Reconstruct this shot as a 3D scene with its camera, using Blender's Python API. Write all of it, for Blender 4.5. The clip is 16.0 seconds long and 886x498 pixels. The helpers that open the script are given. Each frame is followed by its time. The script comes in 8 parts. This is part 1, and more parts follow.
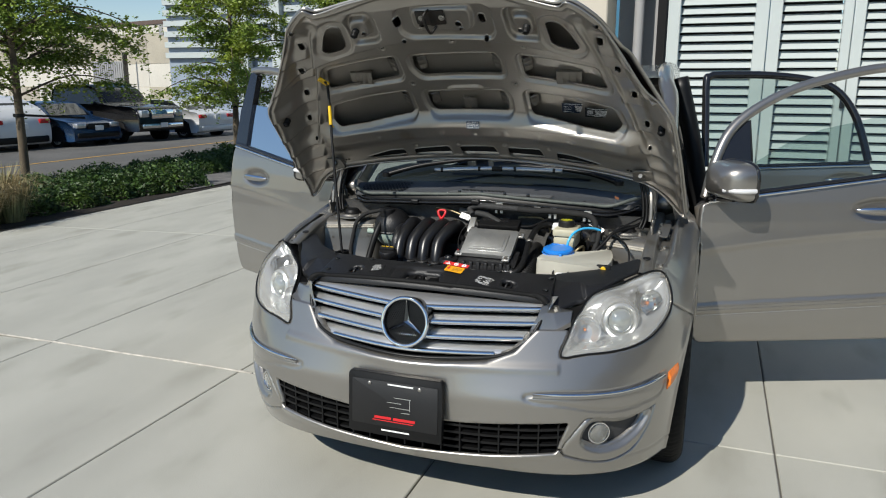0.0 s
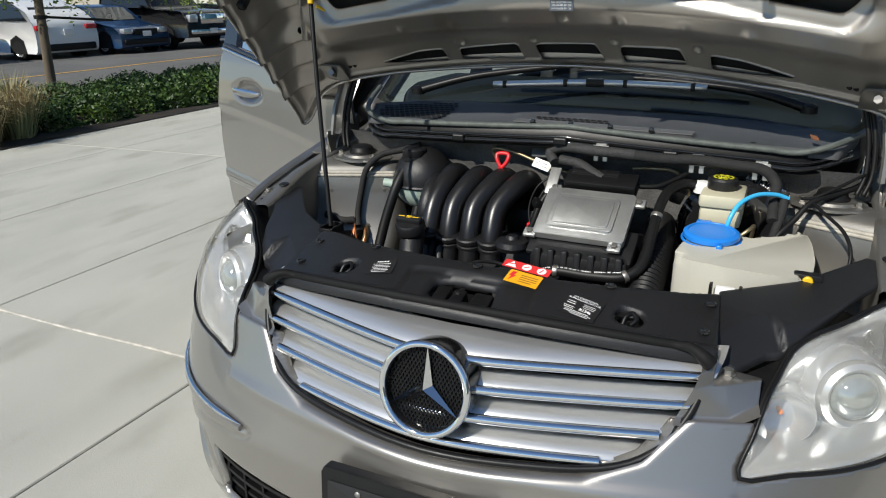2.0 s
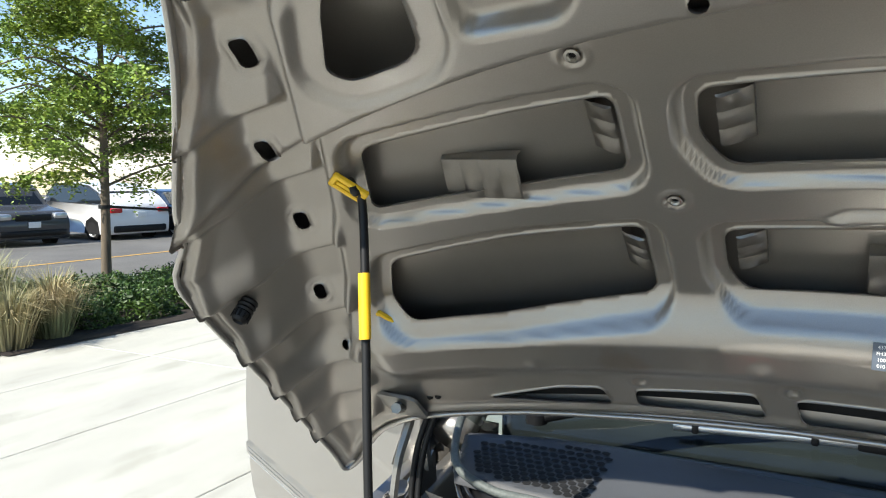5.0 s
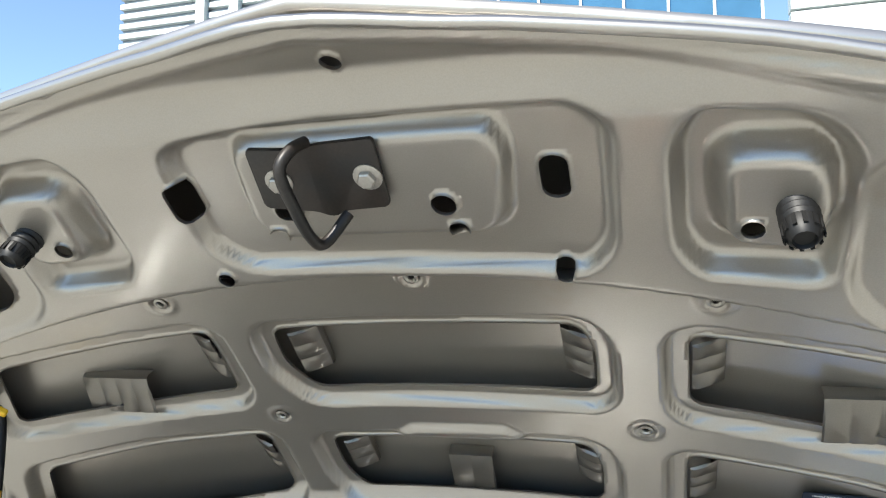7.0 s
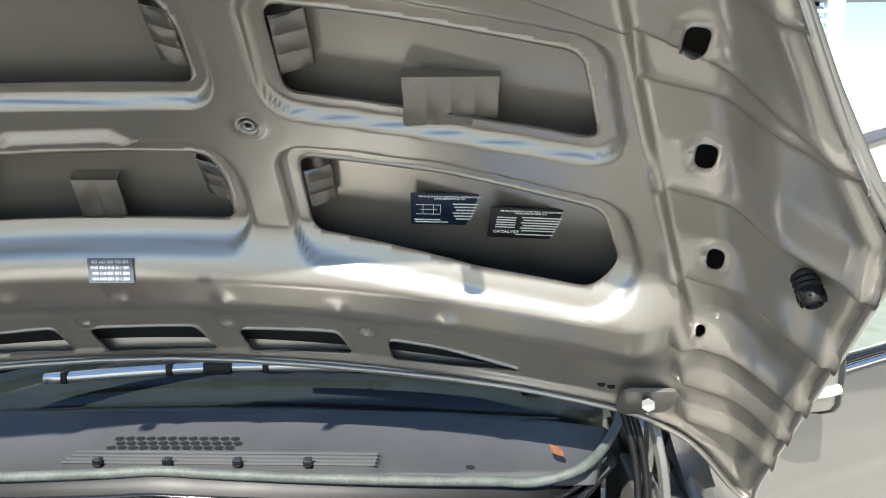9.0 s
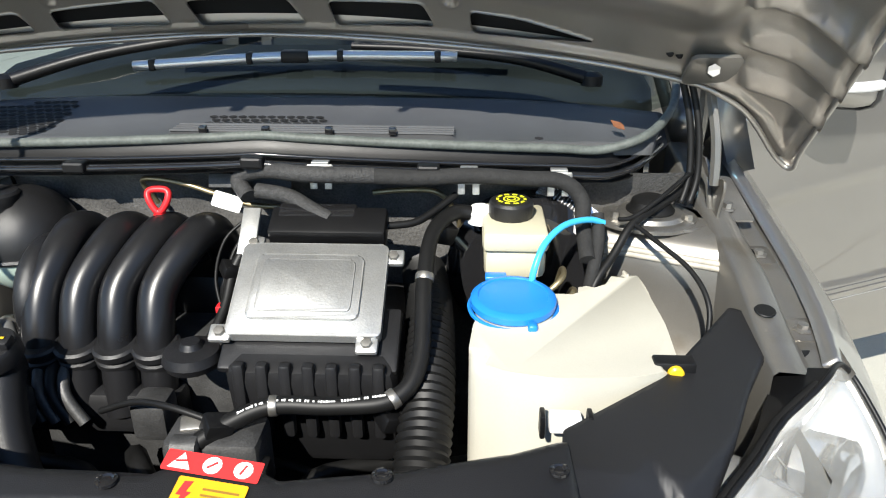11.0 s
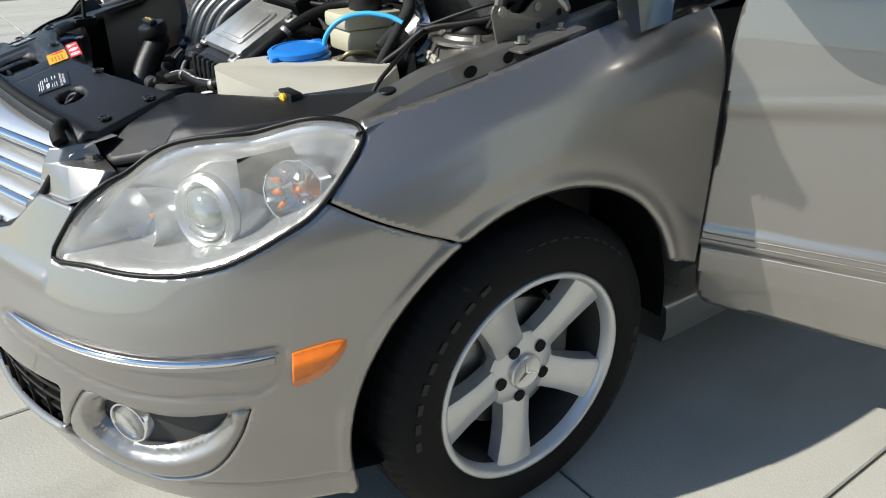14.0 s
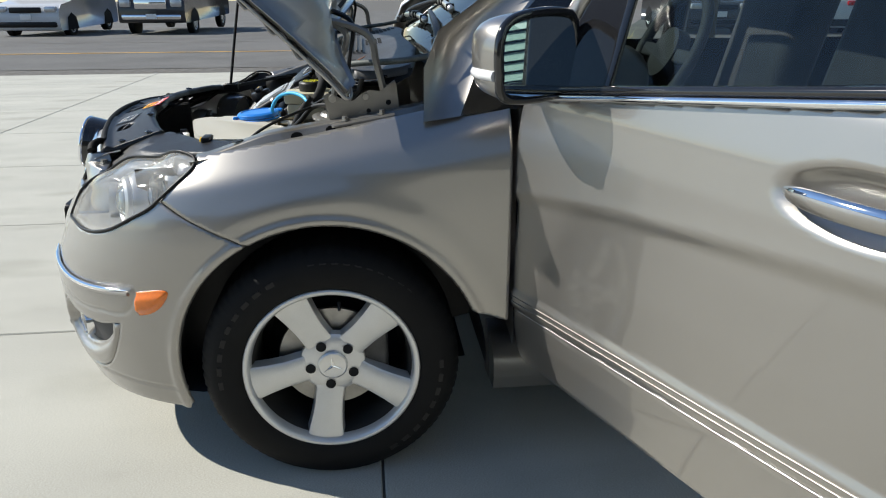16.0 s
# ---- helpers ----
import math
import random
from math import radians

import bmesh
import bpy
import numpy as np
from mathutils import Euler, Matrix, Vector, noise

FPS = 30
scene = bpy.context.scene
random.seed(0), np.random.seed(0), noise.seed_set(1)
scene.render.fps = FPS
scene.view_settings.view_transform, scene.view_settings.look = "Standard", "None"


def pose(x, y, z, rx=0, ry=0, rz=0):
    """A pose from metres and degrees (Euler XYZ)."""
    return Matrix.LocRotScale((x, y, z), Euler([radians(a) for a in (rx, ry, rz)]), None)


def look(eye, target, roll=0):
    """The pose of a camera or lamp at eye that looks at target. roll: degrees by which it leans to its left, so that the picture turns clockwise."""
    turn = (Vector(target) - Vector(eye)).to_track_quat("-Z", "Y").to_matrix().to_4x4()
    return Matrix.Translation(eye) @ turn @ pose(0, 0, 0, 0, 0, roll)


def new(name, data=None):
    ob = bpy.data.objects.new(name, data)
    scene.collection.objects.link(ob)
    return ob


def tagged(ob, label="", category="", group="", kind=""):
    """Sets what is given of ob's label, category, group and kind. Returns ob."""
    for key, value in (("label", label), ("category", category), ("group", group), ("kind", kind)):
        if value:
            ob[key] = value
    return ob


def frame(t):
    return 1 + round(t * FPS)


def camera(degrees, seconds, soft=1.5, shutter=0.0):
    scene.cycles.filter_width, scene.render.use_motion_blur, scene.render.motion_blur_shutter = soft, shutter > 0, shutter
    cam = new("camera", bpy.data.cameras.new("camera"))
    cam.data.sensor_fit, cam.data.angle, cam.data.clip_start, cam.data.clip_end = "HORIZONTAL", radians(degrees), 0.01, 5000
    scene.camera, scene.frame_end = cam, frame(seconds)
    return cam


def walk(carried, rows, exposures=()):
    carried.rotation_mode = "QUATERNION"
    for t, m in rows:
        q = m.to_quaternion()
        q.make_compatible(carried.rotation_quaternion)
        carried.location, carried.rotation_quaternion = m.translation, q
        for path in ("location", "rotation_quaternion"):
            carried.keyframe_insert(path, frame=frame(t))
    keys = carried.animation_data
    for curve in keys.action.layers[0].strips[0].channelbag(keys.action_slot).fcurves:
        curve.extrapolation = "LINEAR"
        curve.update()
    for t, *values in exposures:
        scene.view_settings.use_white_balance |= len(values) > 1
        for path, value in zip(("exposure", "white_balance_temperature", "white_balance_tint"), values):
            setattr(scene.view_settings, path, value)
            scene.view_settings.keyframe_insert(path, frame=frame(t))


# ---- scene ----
cam = camera(62.2, 16.0, soft=1.1)
PATH = [
    (0, (0.906, -2.907, 1.463), (0.237, -1.074, 1.026), 0.1),
    (0.5, (0.887, -2.664, 1.421), (0.165, -0.862, 0.939), 0.1),
    (1, (0.771, -2.395, 1.369), (0.014, -0.624, 0.831), 0.1),
    (1.5, (0.623, -2.07, 1.356), (-0.157, -0.33, 0.751), -0.1),
    (2, (0.489, -1.763, 1.338), (-0.307, -0.053, 0.671), -0.2),
    (2.5, (0.289, -1.48, 1.321), (-0.524, 0.207, 0.619), -0.0),
    (3, (0.13, -1.223, 1.318), (-0.705, 0.451, 0.61), 0.0),
    (3.5, (-0.029, -1.021, 1.319), (-0.942, 0.647, 0.699), 0.2),
    (3.7, (-0.07, -0.967, 1.333), (-1.022, 0.7, 0.77), 0.2),
    (5.8, (0.034, -0.977, 1.574), (-0.877, 0.803, 1.572), -0.1),
    (6, (0.071, -0.985, 1.586), (-0.803, 0.814, 1.627), -0.1),
    (6.5, (0.158, -1.004, 1.589), (-0.584, 0.848, 1.734), 0.1),
    (7, (0.224, -0.992, 1.576), (-0.344, 0.916, 1.77), 0.1),
    (7.5, (0.297, -0.988, 1.559), (-0.102, 0.96, 1.773), -0.1),
    (8, (0.373, -0.977, 1.533), (0.126, 1.001, 1.696), -0.2),
    (8.5, (0.419, -0.971, 1.485), (0.288, 1.025, 1.512), -0.2),
    (9, (0.417, -0.945, 1.411), (0.369, 1.046, 1.224), -0.3),
    (9.5, (0.313, -0.902, 1.352), (0.405, 1.056, 0.953), -0.1),
    (9.7, (0.29, -0.902, 1.347), (0.384, 1.034, 0.855), -0.0),
    (11.8, (0.438, -1.145, 1.238), (0.136, 0.645, 0.399), -0.3),
    (12, (0.502, -1.139, 1.216), (0.132, 0.633, 0.364), -0.3),
    (12.5, (0.749, -1.073, 1.147), (0.133, 0.613, 0.265), -0.1),
    (13, (1.063, -1.026, 1.15), (0.146, 0.503, 0.245), -0.1),
    (13.5, (1.393, -0.981, 1.142), (0.188, 0.331, 0.232), 0.1),
    (14, (1.683, -0.795, 1.138), (0.234, 0.252, 0.24), 0.0),
    (14.5, (1.94, -0.64, 1.164), (0.318, 0.158, 0.308), 0.1),
    (15, (2.143, -0.412, 1.169), (0.401, 0.157, 0.367), 0.1),
    (15.5, (2.325, -0.149, 1.191), (0.51, 0.216, 0.436), -0.1),
    (16, (2.48, 0.103, 1.221), (0.619, 0.301, 0.515), -0.1),
]
walk(cam, [(t, look(eye, target, roll)) for t, eye, target, roll in PATH],
     exposures=[(0, .25), (3, .53), (3.7, .80), (5.8, 1.58), (7, 1.68), (8.5, 1.65), (9.5, 1.40), (9.7, 1.30), (11.8, 1.15), (13, .64), (16, .68)])

# ---- sky, sun ----
SUN = Vector((-0.36, -1.12, 1.0)).normalized()
world = bpy.data.worlds.new("sky")
scene.world = world
world.use_nodes = True
_n, _l = world.node_tree.nodes, world.node_tree.links
_sky = _n.new("ShaderNodeTexSky")
_sky.sky_type = "NISHITA"
_sky.sun_disc = False
_sky.dust_density = 0.0
_sky.ozone_density = 3.0
_sky.sun_elevation = math.asin(SUN.z)
_sky.sun_rotation = math.atan2(SUN.x, SUN.y)
_l.new(_sky.outputs[0], _n["Background"].inputs[0])
_n["Background"].inputs[1].default_value = 0.088
_sun = bpy.data.lights.new("sun", "SUN")
_sun.energy, _sun.angle, _sun.color = 4.2, radians(0.53), (1.0, 0.962, 0.88)
sun = new("sun", _sun)
sun.matrix_world = look(tuple(SUN * 40), (0, 0, 0))
scene.view_settings.exposure = 0.0


# ---- materials ----
def mat(name, color, rough=0.5, metal=0.0, vary=0.0, scale=8.0, fine=0.0, fine_scale=400.0, bump=0.0,
        bump_scale=200.0, coat=0.0, trans=0.0, ior=1.45, rough_vary=0.0, alpha=1.0, second=None, island=0.0,
        stretch=(1, 1, 1), spec=0.5, coat_rough=0.03, spots=None):
    m = bpy.data.materials.new(name)
    m.use_nodes = True
    nt = m.node_tree
    b = nt.nodes["Principled BSDF"]
    b.inputs["Roughness"].default_value = rough
    b.inputs["Metallic"].default_value = metal
    b.inputs["Coat Weight"].default_value = coat
    b.inputs["Coat Roughness"].default_value = coat_rough
    b.inputs["Transmission Weight"].default_value = trans
    b.inputs["IOR"].default_value = ior
    b.inputs["Alpha"].default_value = alpha
    b.inputs["Specular IOR Level"].default_value = spec
    b.inputs["Base Color"].default_value = (*color, 1)
    tc = nt.nodes.new("ShaderNodeTexCoord")
    mp = nt.nodes.new("ShaderNodeMapping")
    mp.inputs["Scale"].default_value = stretch
    nt.links.new(tc.outputs["Object"], mp.inputs[0])

    def noise_at(sc, detail=4):
        n = nt.nodes.new("ShaderNodeTexNoise")
        n.inputs["Scale"].default_value, n.inputs["Detail"].default_value = sc, detail
        nt.links.new(mp.outputs[0], n.inputs["Vector"])
        return n

    if vary or fine or second or island:
        other = second or tuple(c * (1 - vary) for c in color)
        lo = nt.nodes.new("ShaderNodeMix")
        lo.data_type = "RGBA"
        lo.inputs[6].default_value, lo.inputs[7].default_value = (*color, 1), (*other, 1)
        big = noise_at(scale)
        ramp = nt.nodes.new("ShaderNodeMapRange")
        ramp.inputs["From Min"].default_value, ramp.inputs["From Max"].default_value = 0.35, 0.68
        nt.links.new(big.outputs[0], ramp.inputs[0])
        nt.links.new(ramp.outputs[0], lo.inputs[0])
        out = lo.outputs[2]
        if fine:
            hi = nt.nodes.new("ShaderNodeMix")
            hi.data_type, hi.blend_type = "RGBA", "MULTIPLY"
            hi.inputs[0].default_value = 1.0
            sm = noise_at(fine_scale, 2)
            rg = nt.nodes.new("ShaderNodeMapRange")
            rg.inputs["From Min"].default_value, rg.inputs["From Max"].default_value = 0.3, 0.7
            rg.inputs["To Min"].default_value, rg.inputs["To Max"].default_value = 1 - fine, 1.0
            nt.links.new(sm.outputs[0], rg.inputs[0])
            nt.links.new(out, hi.inputs[6])
            nt.links.new(rg.outputs[0], hi.inputs[7])
            out = hi.outputs[2]
        if spots:
            sc, lo_, tint_ = spots
            sp = noise_at(sc, 9)
            rg = nt.nodes.new("ShaderNodeMapRange")
            rg.inputs["From Min"].default_value, rg.inputs["From Max"].default_value = lo_, lo_ + 0.14
            st = nt.nodes.new("ShaderNodeMix")
            st.data_type, st.blend_type = "RGBA", "MULTIPLY"
            st.inputs[7].default_value = (*tint_, 1)
            nt.links.new(sp.outputs[0], rg.inputs[0])
            nt.links.new(rg.outputs[0], st.inputs[0])
            nt.links.new(out, st.inputs[6])
            out = st.outputs[2]
        if island:
            geo = nt.nodes.new("ShaderNodeNewGeometry")
            hs = nt.nodes.new("ShaderNodeHueSaturation")
            rg = nt.nodes.new("ShaderNodeMapRange")
            rg.inputs["To Min"].default_value, rg.inputs["To Max"].default_value = 1 - island, 1 + island
            nt.links.new(geo.outputs["Random Per Island"], rg.inputs[0])
            nt.links.new(rg.outputs[0], hs.inputs["Value"])
            nt.links.new(out, hs.inputs["Color"])
            out = hs.outputs[0]
        nt.links.new(out, b.inputs["Base Color"])
    if rough_vary:
        n = noise_at(scale * 1.7)
        rg = nt.nodes.new("ShaderNodeMapRange")
        rg.inputs["To Min"].default_value, rg.inputs["To Max"].default_value = rough - rough_vary, rough + rough_vary
        nt.links.new(n.outputs[0], rg.inputs[0])
        nt.links.new(rg.outputs[0], b.inputs["Roughness"])
    if bump:
        n = noise_at(bump_scale, 3)
        bp = nt.nodes.new("ShaderNodeBump")
        bp.inputs["Strength"].default_value, bp.inputs["Distance"].default_value = min(1.0, bump), 0.002
        nt.links.new(n.outputs[0], bp.inputs["Height"])
        nt.links.new(bp.outputs[0], b.inputs["Normal"])
    return m


PAINT = mat("pewter_paint", (0.342, 0.326, 0.302), 0.35, 0.84, vary=0.05, scale=3, fine=0.06, fine_scale=1500, coat=1.0, rough_vary=0.03)
PRIMER = mat("inner_paint", (0.345, 0.320, 0.287), 0.36, 0.74, vary=0.10, scale=5, fine=0.08, fine_scale=900, coat=0.35, coat_rough=0.12,
             rough_vary=0.06, bump=0.04, bump_scale=350, spots=(5.0, 0.62, (.82, .72, .62)))
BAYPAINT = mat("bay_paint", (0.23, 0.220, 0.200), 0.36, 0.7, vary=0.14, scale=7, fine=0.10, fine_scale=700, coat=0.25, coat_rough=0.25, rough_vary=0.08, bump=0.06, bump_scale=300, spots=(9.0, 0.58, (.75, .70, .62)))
CHROME = mat("chrome", (0.82, 0.83, 0.85), 0.06, 1.0, vary=0.04, scale=30, rough_vary=0.03)
SATIN = mat("satin_silver", (0.68, 0.68, 0.67), 0.32, 0.8, vary=0.05, scale=6, fine=0.04, coat=0.5)
STEEL = mat("zinc_steel", (0.40, 0.385, 0.355), 0.42, 0.9, vary=0.25, scale=40, fine=0.12)
ALU = mat("cast_aluminium", (0.62, 0.62, 0.60), 0.42, 0.85, vary=0.16, scale=22, fine=0.15, fine_scale=500, bump=0.12, bump_scale=300, rough_vary=0.1)
BLACK = mat("black_plastic", (0.0065, 0.0065, 0.007), 0.42, 0, spec=0.35, vary=0.35, scale=9, fine=0.12, fine_scale=700, bump=0.10, bump_scale=900, rough_vary=0.08)
COVER = mat("grained_black_plastic", (0.0135, 0.0135, 0.0145), 0.42, 0, vary=0.3, scale=5, fine=0.2, fine_scale=600, bump=0.22, bump_scale=1100, rough_vary=0.08)
GLOSS = mat("glossy_black", (0.012, 0.012, 0.013), 0.12, 0, vary=0.2, scale=6, coat=0.6)
RUBBER = mat("rubber", (0.0065, 0.0065, 0.0065), 0.7, 0, spec=0.25, vary=0.3, scale=14, fine=0.15, bump=0.15, bump_scale=500)
HOSE = mat("hose_rubber", (0.0075, 0.0075, 0.0075), 0.5, 0, spec=0.35, vary=0.25, scale=30, fine=0.15)
FELT = mat("firewall_felt", (0.135, 0.132, 0.127), 0.95, 0, vary=0.45, scale=14, fine=0.4, fine_scale=260, bump=0.8, bump_scale=220)
# near-black colour holds the shade of cavities, gaps and holes
DARK = mat("cavity_shade", (0.005, 0.005, 0.0055), 0.9, 0, vary=0.3, scale=6)
CAST = mat("dark_cast_metal", (0.10, 0.10, 0.10), 0.55, 0.6, vary=0.4, scale=25, fine=0.3, bump=0.3, bump_scale=180)
RUST = mat("stained_black_steel", (0.016, 0.0155, 0.015), 0.45, 0.2, vary=0.3, scale=30, second=(0.026, 0.019, 0.015), fine=0.3)
MILK = mat("milky_plastic", (0.50, 0.48, 0.405), 0.42, 0, vary=0.08, scale=7, fine=0.04, bump=0.05, spec=0.4)
CREAM = mat("cream_plastic", (0.52, 0.485, 0.35), 0.38, 0, vary=0.12, scale=9, fine=0.05)
BLUE = mat("blue_plastic", (0.015, 0.20, 0.66), 0.30, 0, vary=0.1, scale=12)
CYAN = mat("blue_tube", (0.05, 0.42, 0.75), 0.35, 0, vary=0.1, scale=12)
RED = mat("red_plastic", (0.62, 0.02, 0.025), 0.35, 0, vary=0.15, scale=20)
YELLOW = mat("yellow_plastic", (0.80, 0.50, 0.02), 0.38, 0, vary=0.15, scale=20)
ORANGE = mat("orange_sticker", (0.80, 0.36, 0.01), 0.5, 0, vary=0.08, scale=20)
REDSTICK = mat("red_sticker", (0.65, 0.03, 0.03), 0.5, 0, vary=0.08, scale=20)
WHITE = mat("white_print", (0.78, 0.78, 0.76), 0.5, 0, vary=0.05, scale=20)
LABEL = mat("black_label", (0.015, 0.015, 0.016), 0.35, 0, vary=0.2, scale=20)
BLUELABEL = mat("dark_blue_label", (0.012, 0.022, 0.045), 0.3, 0, vary=0.3, scale=20)
AMBER = mat("amber_plastic", (0.85, 0.20, 0.01), 0.22, 0, vary=0.12, scale=60, fine=0.25, fine_scale=900, coat=0.7, bump=0.2, bump_scale=700)
COPPER = mat("copper_wire", (0.55, 0.20, 0.07), 0.4, 0.6, vary=0.3, scale=60)
BRASS = mat("brass_pipe", (0.36, 0.30, 0.18), 0.4, 0.8, vary=0.25, scale=60)
GREENISH = mat("coolant_tank", (0.36, 0.44, 0.38), 0.35, 0, vary=0.2, scale=10, spec=0.4)
RIM = mat("alloy_silver", (0.66, 0.66, 0.65), 0.34, 0.6, vary=0.08, scale=12, fine=0.05, coat=0.4, rough_vary=0.05)
DISC = mat("brake_disc", (0.36, 0.35, 0.33), 0.35, 0.9, vary=0.3, scale=20, stretch=(1, 1, 1))
REFLECTOR = mat("reflector", (0.86, 0.86, 0.86), 0.10, 1.0, vary=0.05, scale=40)
BEZEL = mat("lamp_bezel", (0.56, 0.57, 0.575), 0.24, 0.7, vary=0.05, scale=10)


def glass(name, ior=1.5, rough=0.0, clear=0.85, tint=(0.9, 0.95, 0.93), scratch=0.0):
    """Thin pane: tinted see-through with a Fresnel gloss."""
    m = bpy.data.materials.new(name)
    m.use_nodes = True
    nt = m.node_tree
    nt.nodes.remove(nt.nodes["Principled BSDF"])
    out = nt.nodes["Material Output"]
    tr = nt.nodes.new("ShaderNodeBsdfTransparent")
    tr.inputs[0].default_value = (*[c * clear for c in tint], 1)
    gl = nt.nodes.new("ShaderNodeBsdfGlossy")
    gl.inputs["Roughness"].default_value = rough
    fr = nt.nodes.new("ShaderNodeFresnel")
    fr.inputs[0].default_value = ior
    mx = nt.nodes.new("ShaderNodeMixShader")
    nt.links.new(fr.outputs[0], mx.inputs[0])
    nt.links.new(tr.outputs[0], mx.inputs[1])
    nt.links.new(gl.outputs[0], mx.inputs[2])
    last = mx
    if scratch:
        df = nt.nodes.new("ShaderNodeBsdfDiffuse")
        df.inputs[0].default_value = (0.75, 0.74, 0.68, 1)
        tc = nt.nodes.new("ShaderNodeTexCoord")
        no = nt.nodes.new("ShaderNodeTexNoise")
        no.inputs["Scale"].default_value, no.inputs["Detail"].default_value = 9, 6
        nt.links.new(tc.outputs["Object"], no.inputs["Vector"])
        rg = nt.nodes.new("ShaderNodeMapRange")
        rg.inputs["From Min"].default_value, rg.inputs["From Max"].default_value = 0.35, 0.75
        rg.inputs["To Min"].default_value, rg.inputs["To Max"].default_value = scratch * 0.4, scratch
        nt.links.new(no.outputs[0], rg.inputs[0])
        m2 = nt.nodes.new("ShaderNodeMixShader")
        nt.links.new(rg.outputs[0], m2.inputs[0])
        nt.links.new(mx.outputs[0], m2.inputs[1])
        nt.links.new(df.outputs[0], m2.inputs[2])
        last = m2
    nt.links.new(last.outputs[0], out.inputs[0])
    return m


INNERLENS = glass("inner_lens", ior=1.35, clear=0.97, tint=(0.98, 0.99, 0.98), rough=0.02)
RUNNER = mat("smooth_black_plastic", (0.012, 0.012, 0.013), 0.30, 0, vary=0.2, scale=9, fine=0.1, rough_vary=0.06, bump=0.04, bump_scale=600)
LENS = glass("lamp_lens", ior=1.32, clear=0.95, tint=(0.97, 0.98, 0.98), rough=0.03, scratch=0.25)
GLASS = glass("car_glass", clear=0.72, tint=(0.80, 0.92, 0.88))
WINDSCREEN = glass("windscreen_glass", clear=0.60, tint=(0.75, 0.86, 0.84))
MIRROR = mat("mirror_glass", (0.80, 0.90, 0.87), 0.01, 1.0)


# ---- building helpers ----
def mesh(name, verts, faces, material, parent=None, smooth=True, label=""):
    me = bpy.data.meshes.new(name)
    me.from_pydata([tuple(v) for v in verts], [], [tuple(f) for f in faces])
    me.update()
    if smooth:
        me.polygons.foreach_set("use_smooth", [True] * len(me.polygons))
    if material:
        me.materials.append(material)
    ob = new(name, me)
    if parent is not None:
        ob.parent = parent
    if label:
        ob["label"] = label
    return ob


def part(name, bm, material, parent=None, label="", smooth=False, sharp=None):
    me = bpy.data.meshes.new(name)
    bmesh.ops.recalc_face_normals(bm, faces=bm.faces)
    for f in bm.faces:
        f.smooth = smooth or sharp is not None
    if sharp is not None:
        for e in bm.edges:
            e.smooth = len(e.link_faces) != 2 or e.calc_face_angle(0) < radians(sharp)
    bm.to_mesh(me)
    bm.free()
    me.materials.append(material)
    ob = new(name, me)
    if parent is not None:
        ob.parent = parent
    if label:
        ob["label"] = label
    return ob


def thing(name, label, category, group="", at=(0, 0, 0)):
    e = new(name)
    e.location = at
    return tagged(e, label, category, group)


def box(bm, c, size, m=None, bevel=0.0, seg=2):
    r = bmesh.ops.create_cube(bm, size=1)
    vs = r["verts"]
    bmesh.ops.scale(bm, vec=size, verts=vs)
    if bevel:
        es = list({e for v in vs for e in v.link_edges})
        g = bmesh.ops.bevel(bm, geom=es, offset=bevel, segments=seg, affect="EDGES", profile=0.5)
        vs = list({v for f in g["faces"] for v in f.verts} | {v for v in vs if v.is_valid})
    mt = (m or Matrix()) if m is not None else Matrix()
    bmesh.ops.transform(bm, matrix=Matrix.Translation(c) @ mt, verts=vs)
    return vs


def boxpart(name, c, size, material, parent=None, bevel=0.004, m=None, label="", seg=2):
    bm = bmesh.new()
    box(bm, c, size, m, bevel, seg)
    return part(name, bm, material, parent, label, sharp=40)


def lathe(bm, profile, m=Matrix(), n=24, cap=True):
    """Revolve (radius, height) pairs round local z."""
    rings = []
    for r, h in profile:
        rings.append([bm.verts.new(m @ Vector((r * math.cos(2 * math.pi * k / n), r * math.sin(2 * math.pi * k / n), h))) for k in range(n)])
    for a, b in zip(rings, rings[1:]):
        for k in range(n):
            bm.faces.new((a[k], a[(k + 1) % n], b[(k + 1) % n], b[k]))
    if cap:
        if profile[0][0] > 1e-5:
            bm.faces.new(rings[0][::-1])
        if profile[-1][0] > 1e-5:
            bm.faces.new(rings[-1])


def lathepart(name, profile, m, material, parent=None, n=24, label="", sharp=35):
    bm = bmesh.new()
    lathe(bm, profile, m, n)
    bmesh.ops.remove_doubles(bm, verts=bm.verts, dist=1e-6)
    return part(name, bm, material, parent, label, sharp=sharp)


def spline(pts, n=8, closed=False):
    P = [Vector(p) for p in pts]
    out = []
    m = len(P)
    for i in range(m if closed else m - 1):
        a, b, c, d = (P[(i + k) % m] if closed else P[min(max(i + k, 0), m - 1)] for k in (-1, 0, 1, 2))
        for j in range(n):
            t = j / n
            out.append(0.5 * ((2 * b) + (c - a) * t + (2 * a - 5 * b + 4 * c - d) * t * t + (3 * b - a - 3 * c + d) * t ** 3))
    if not closed:
        out.append(P[-1])
    return out


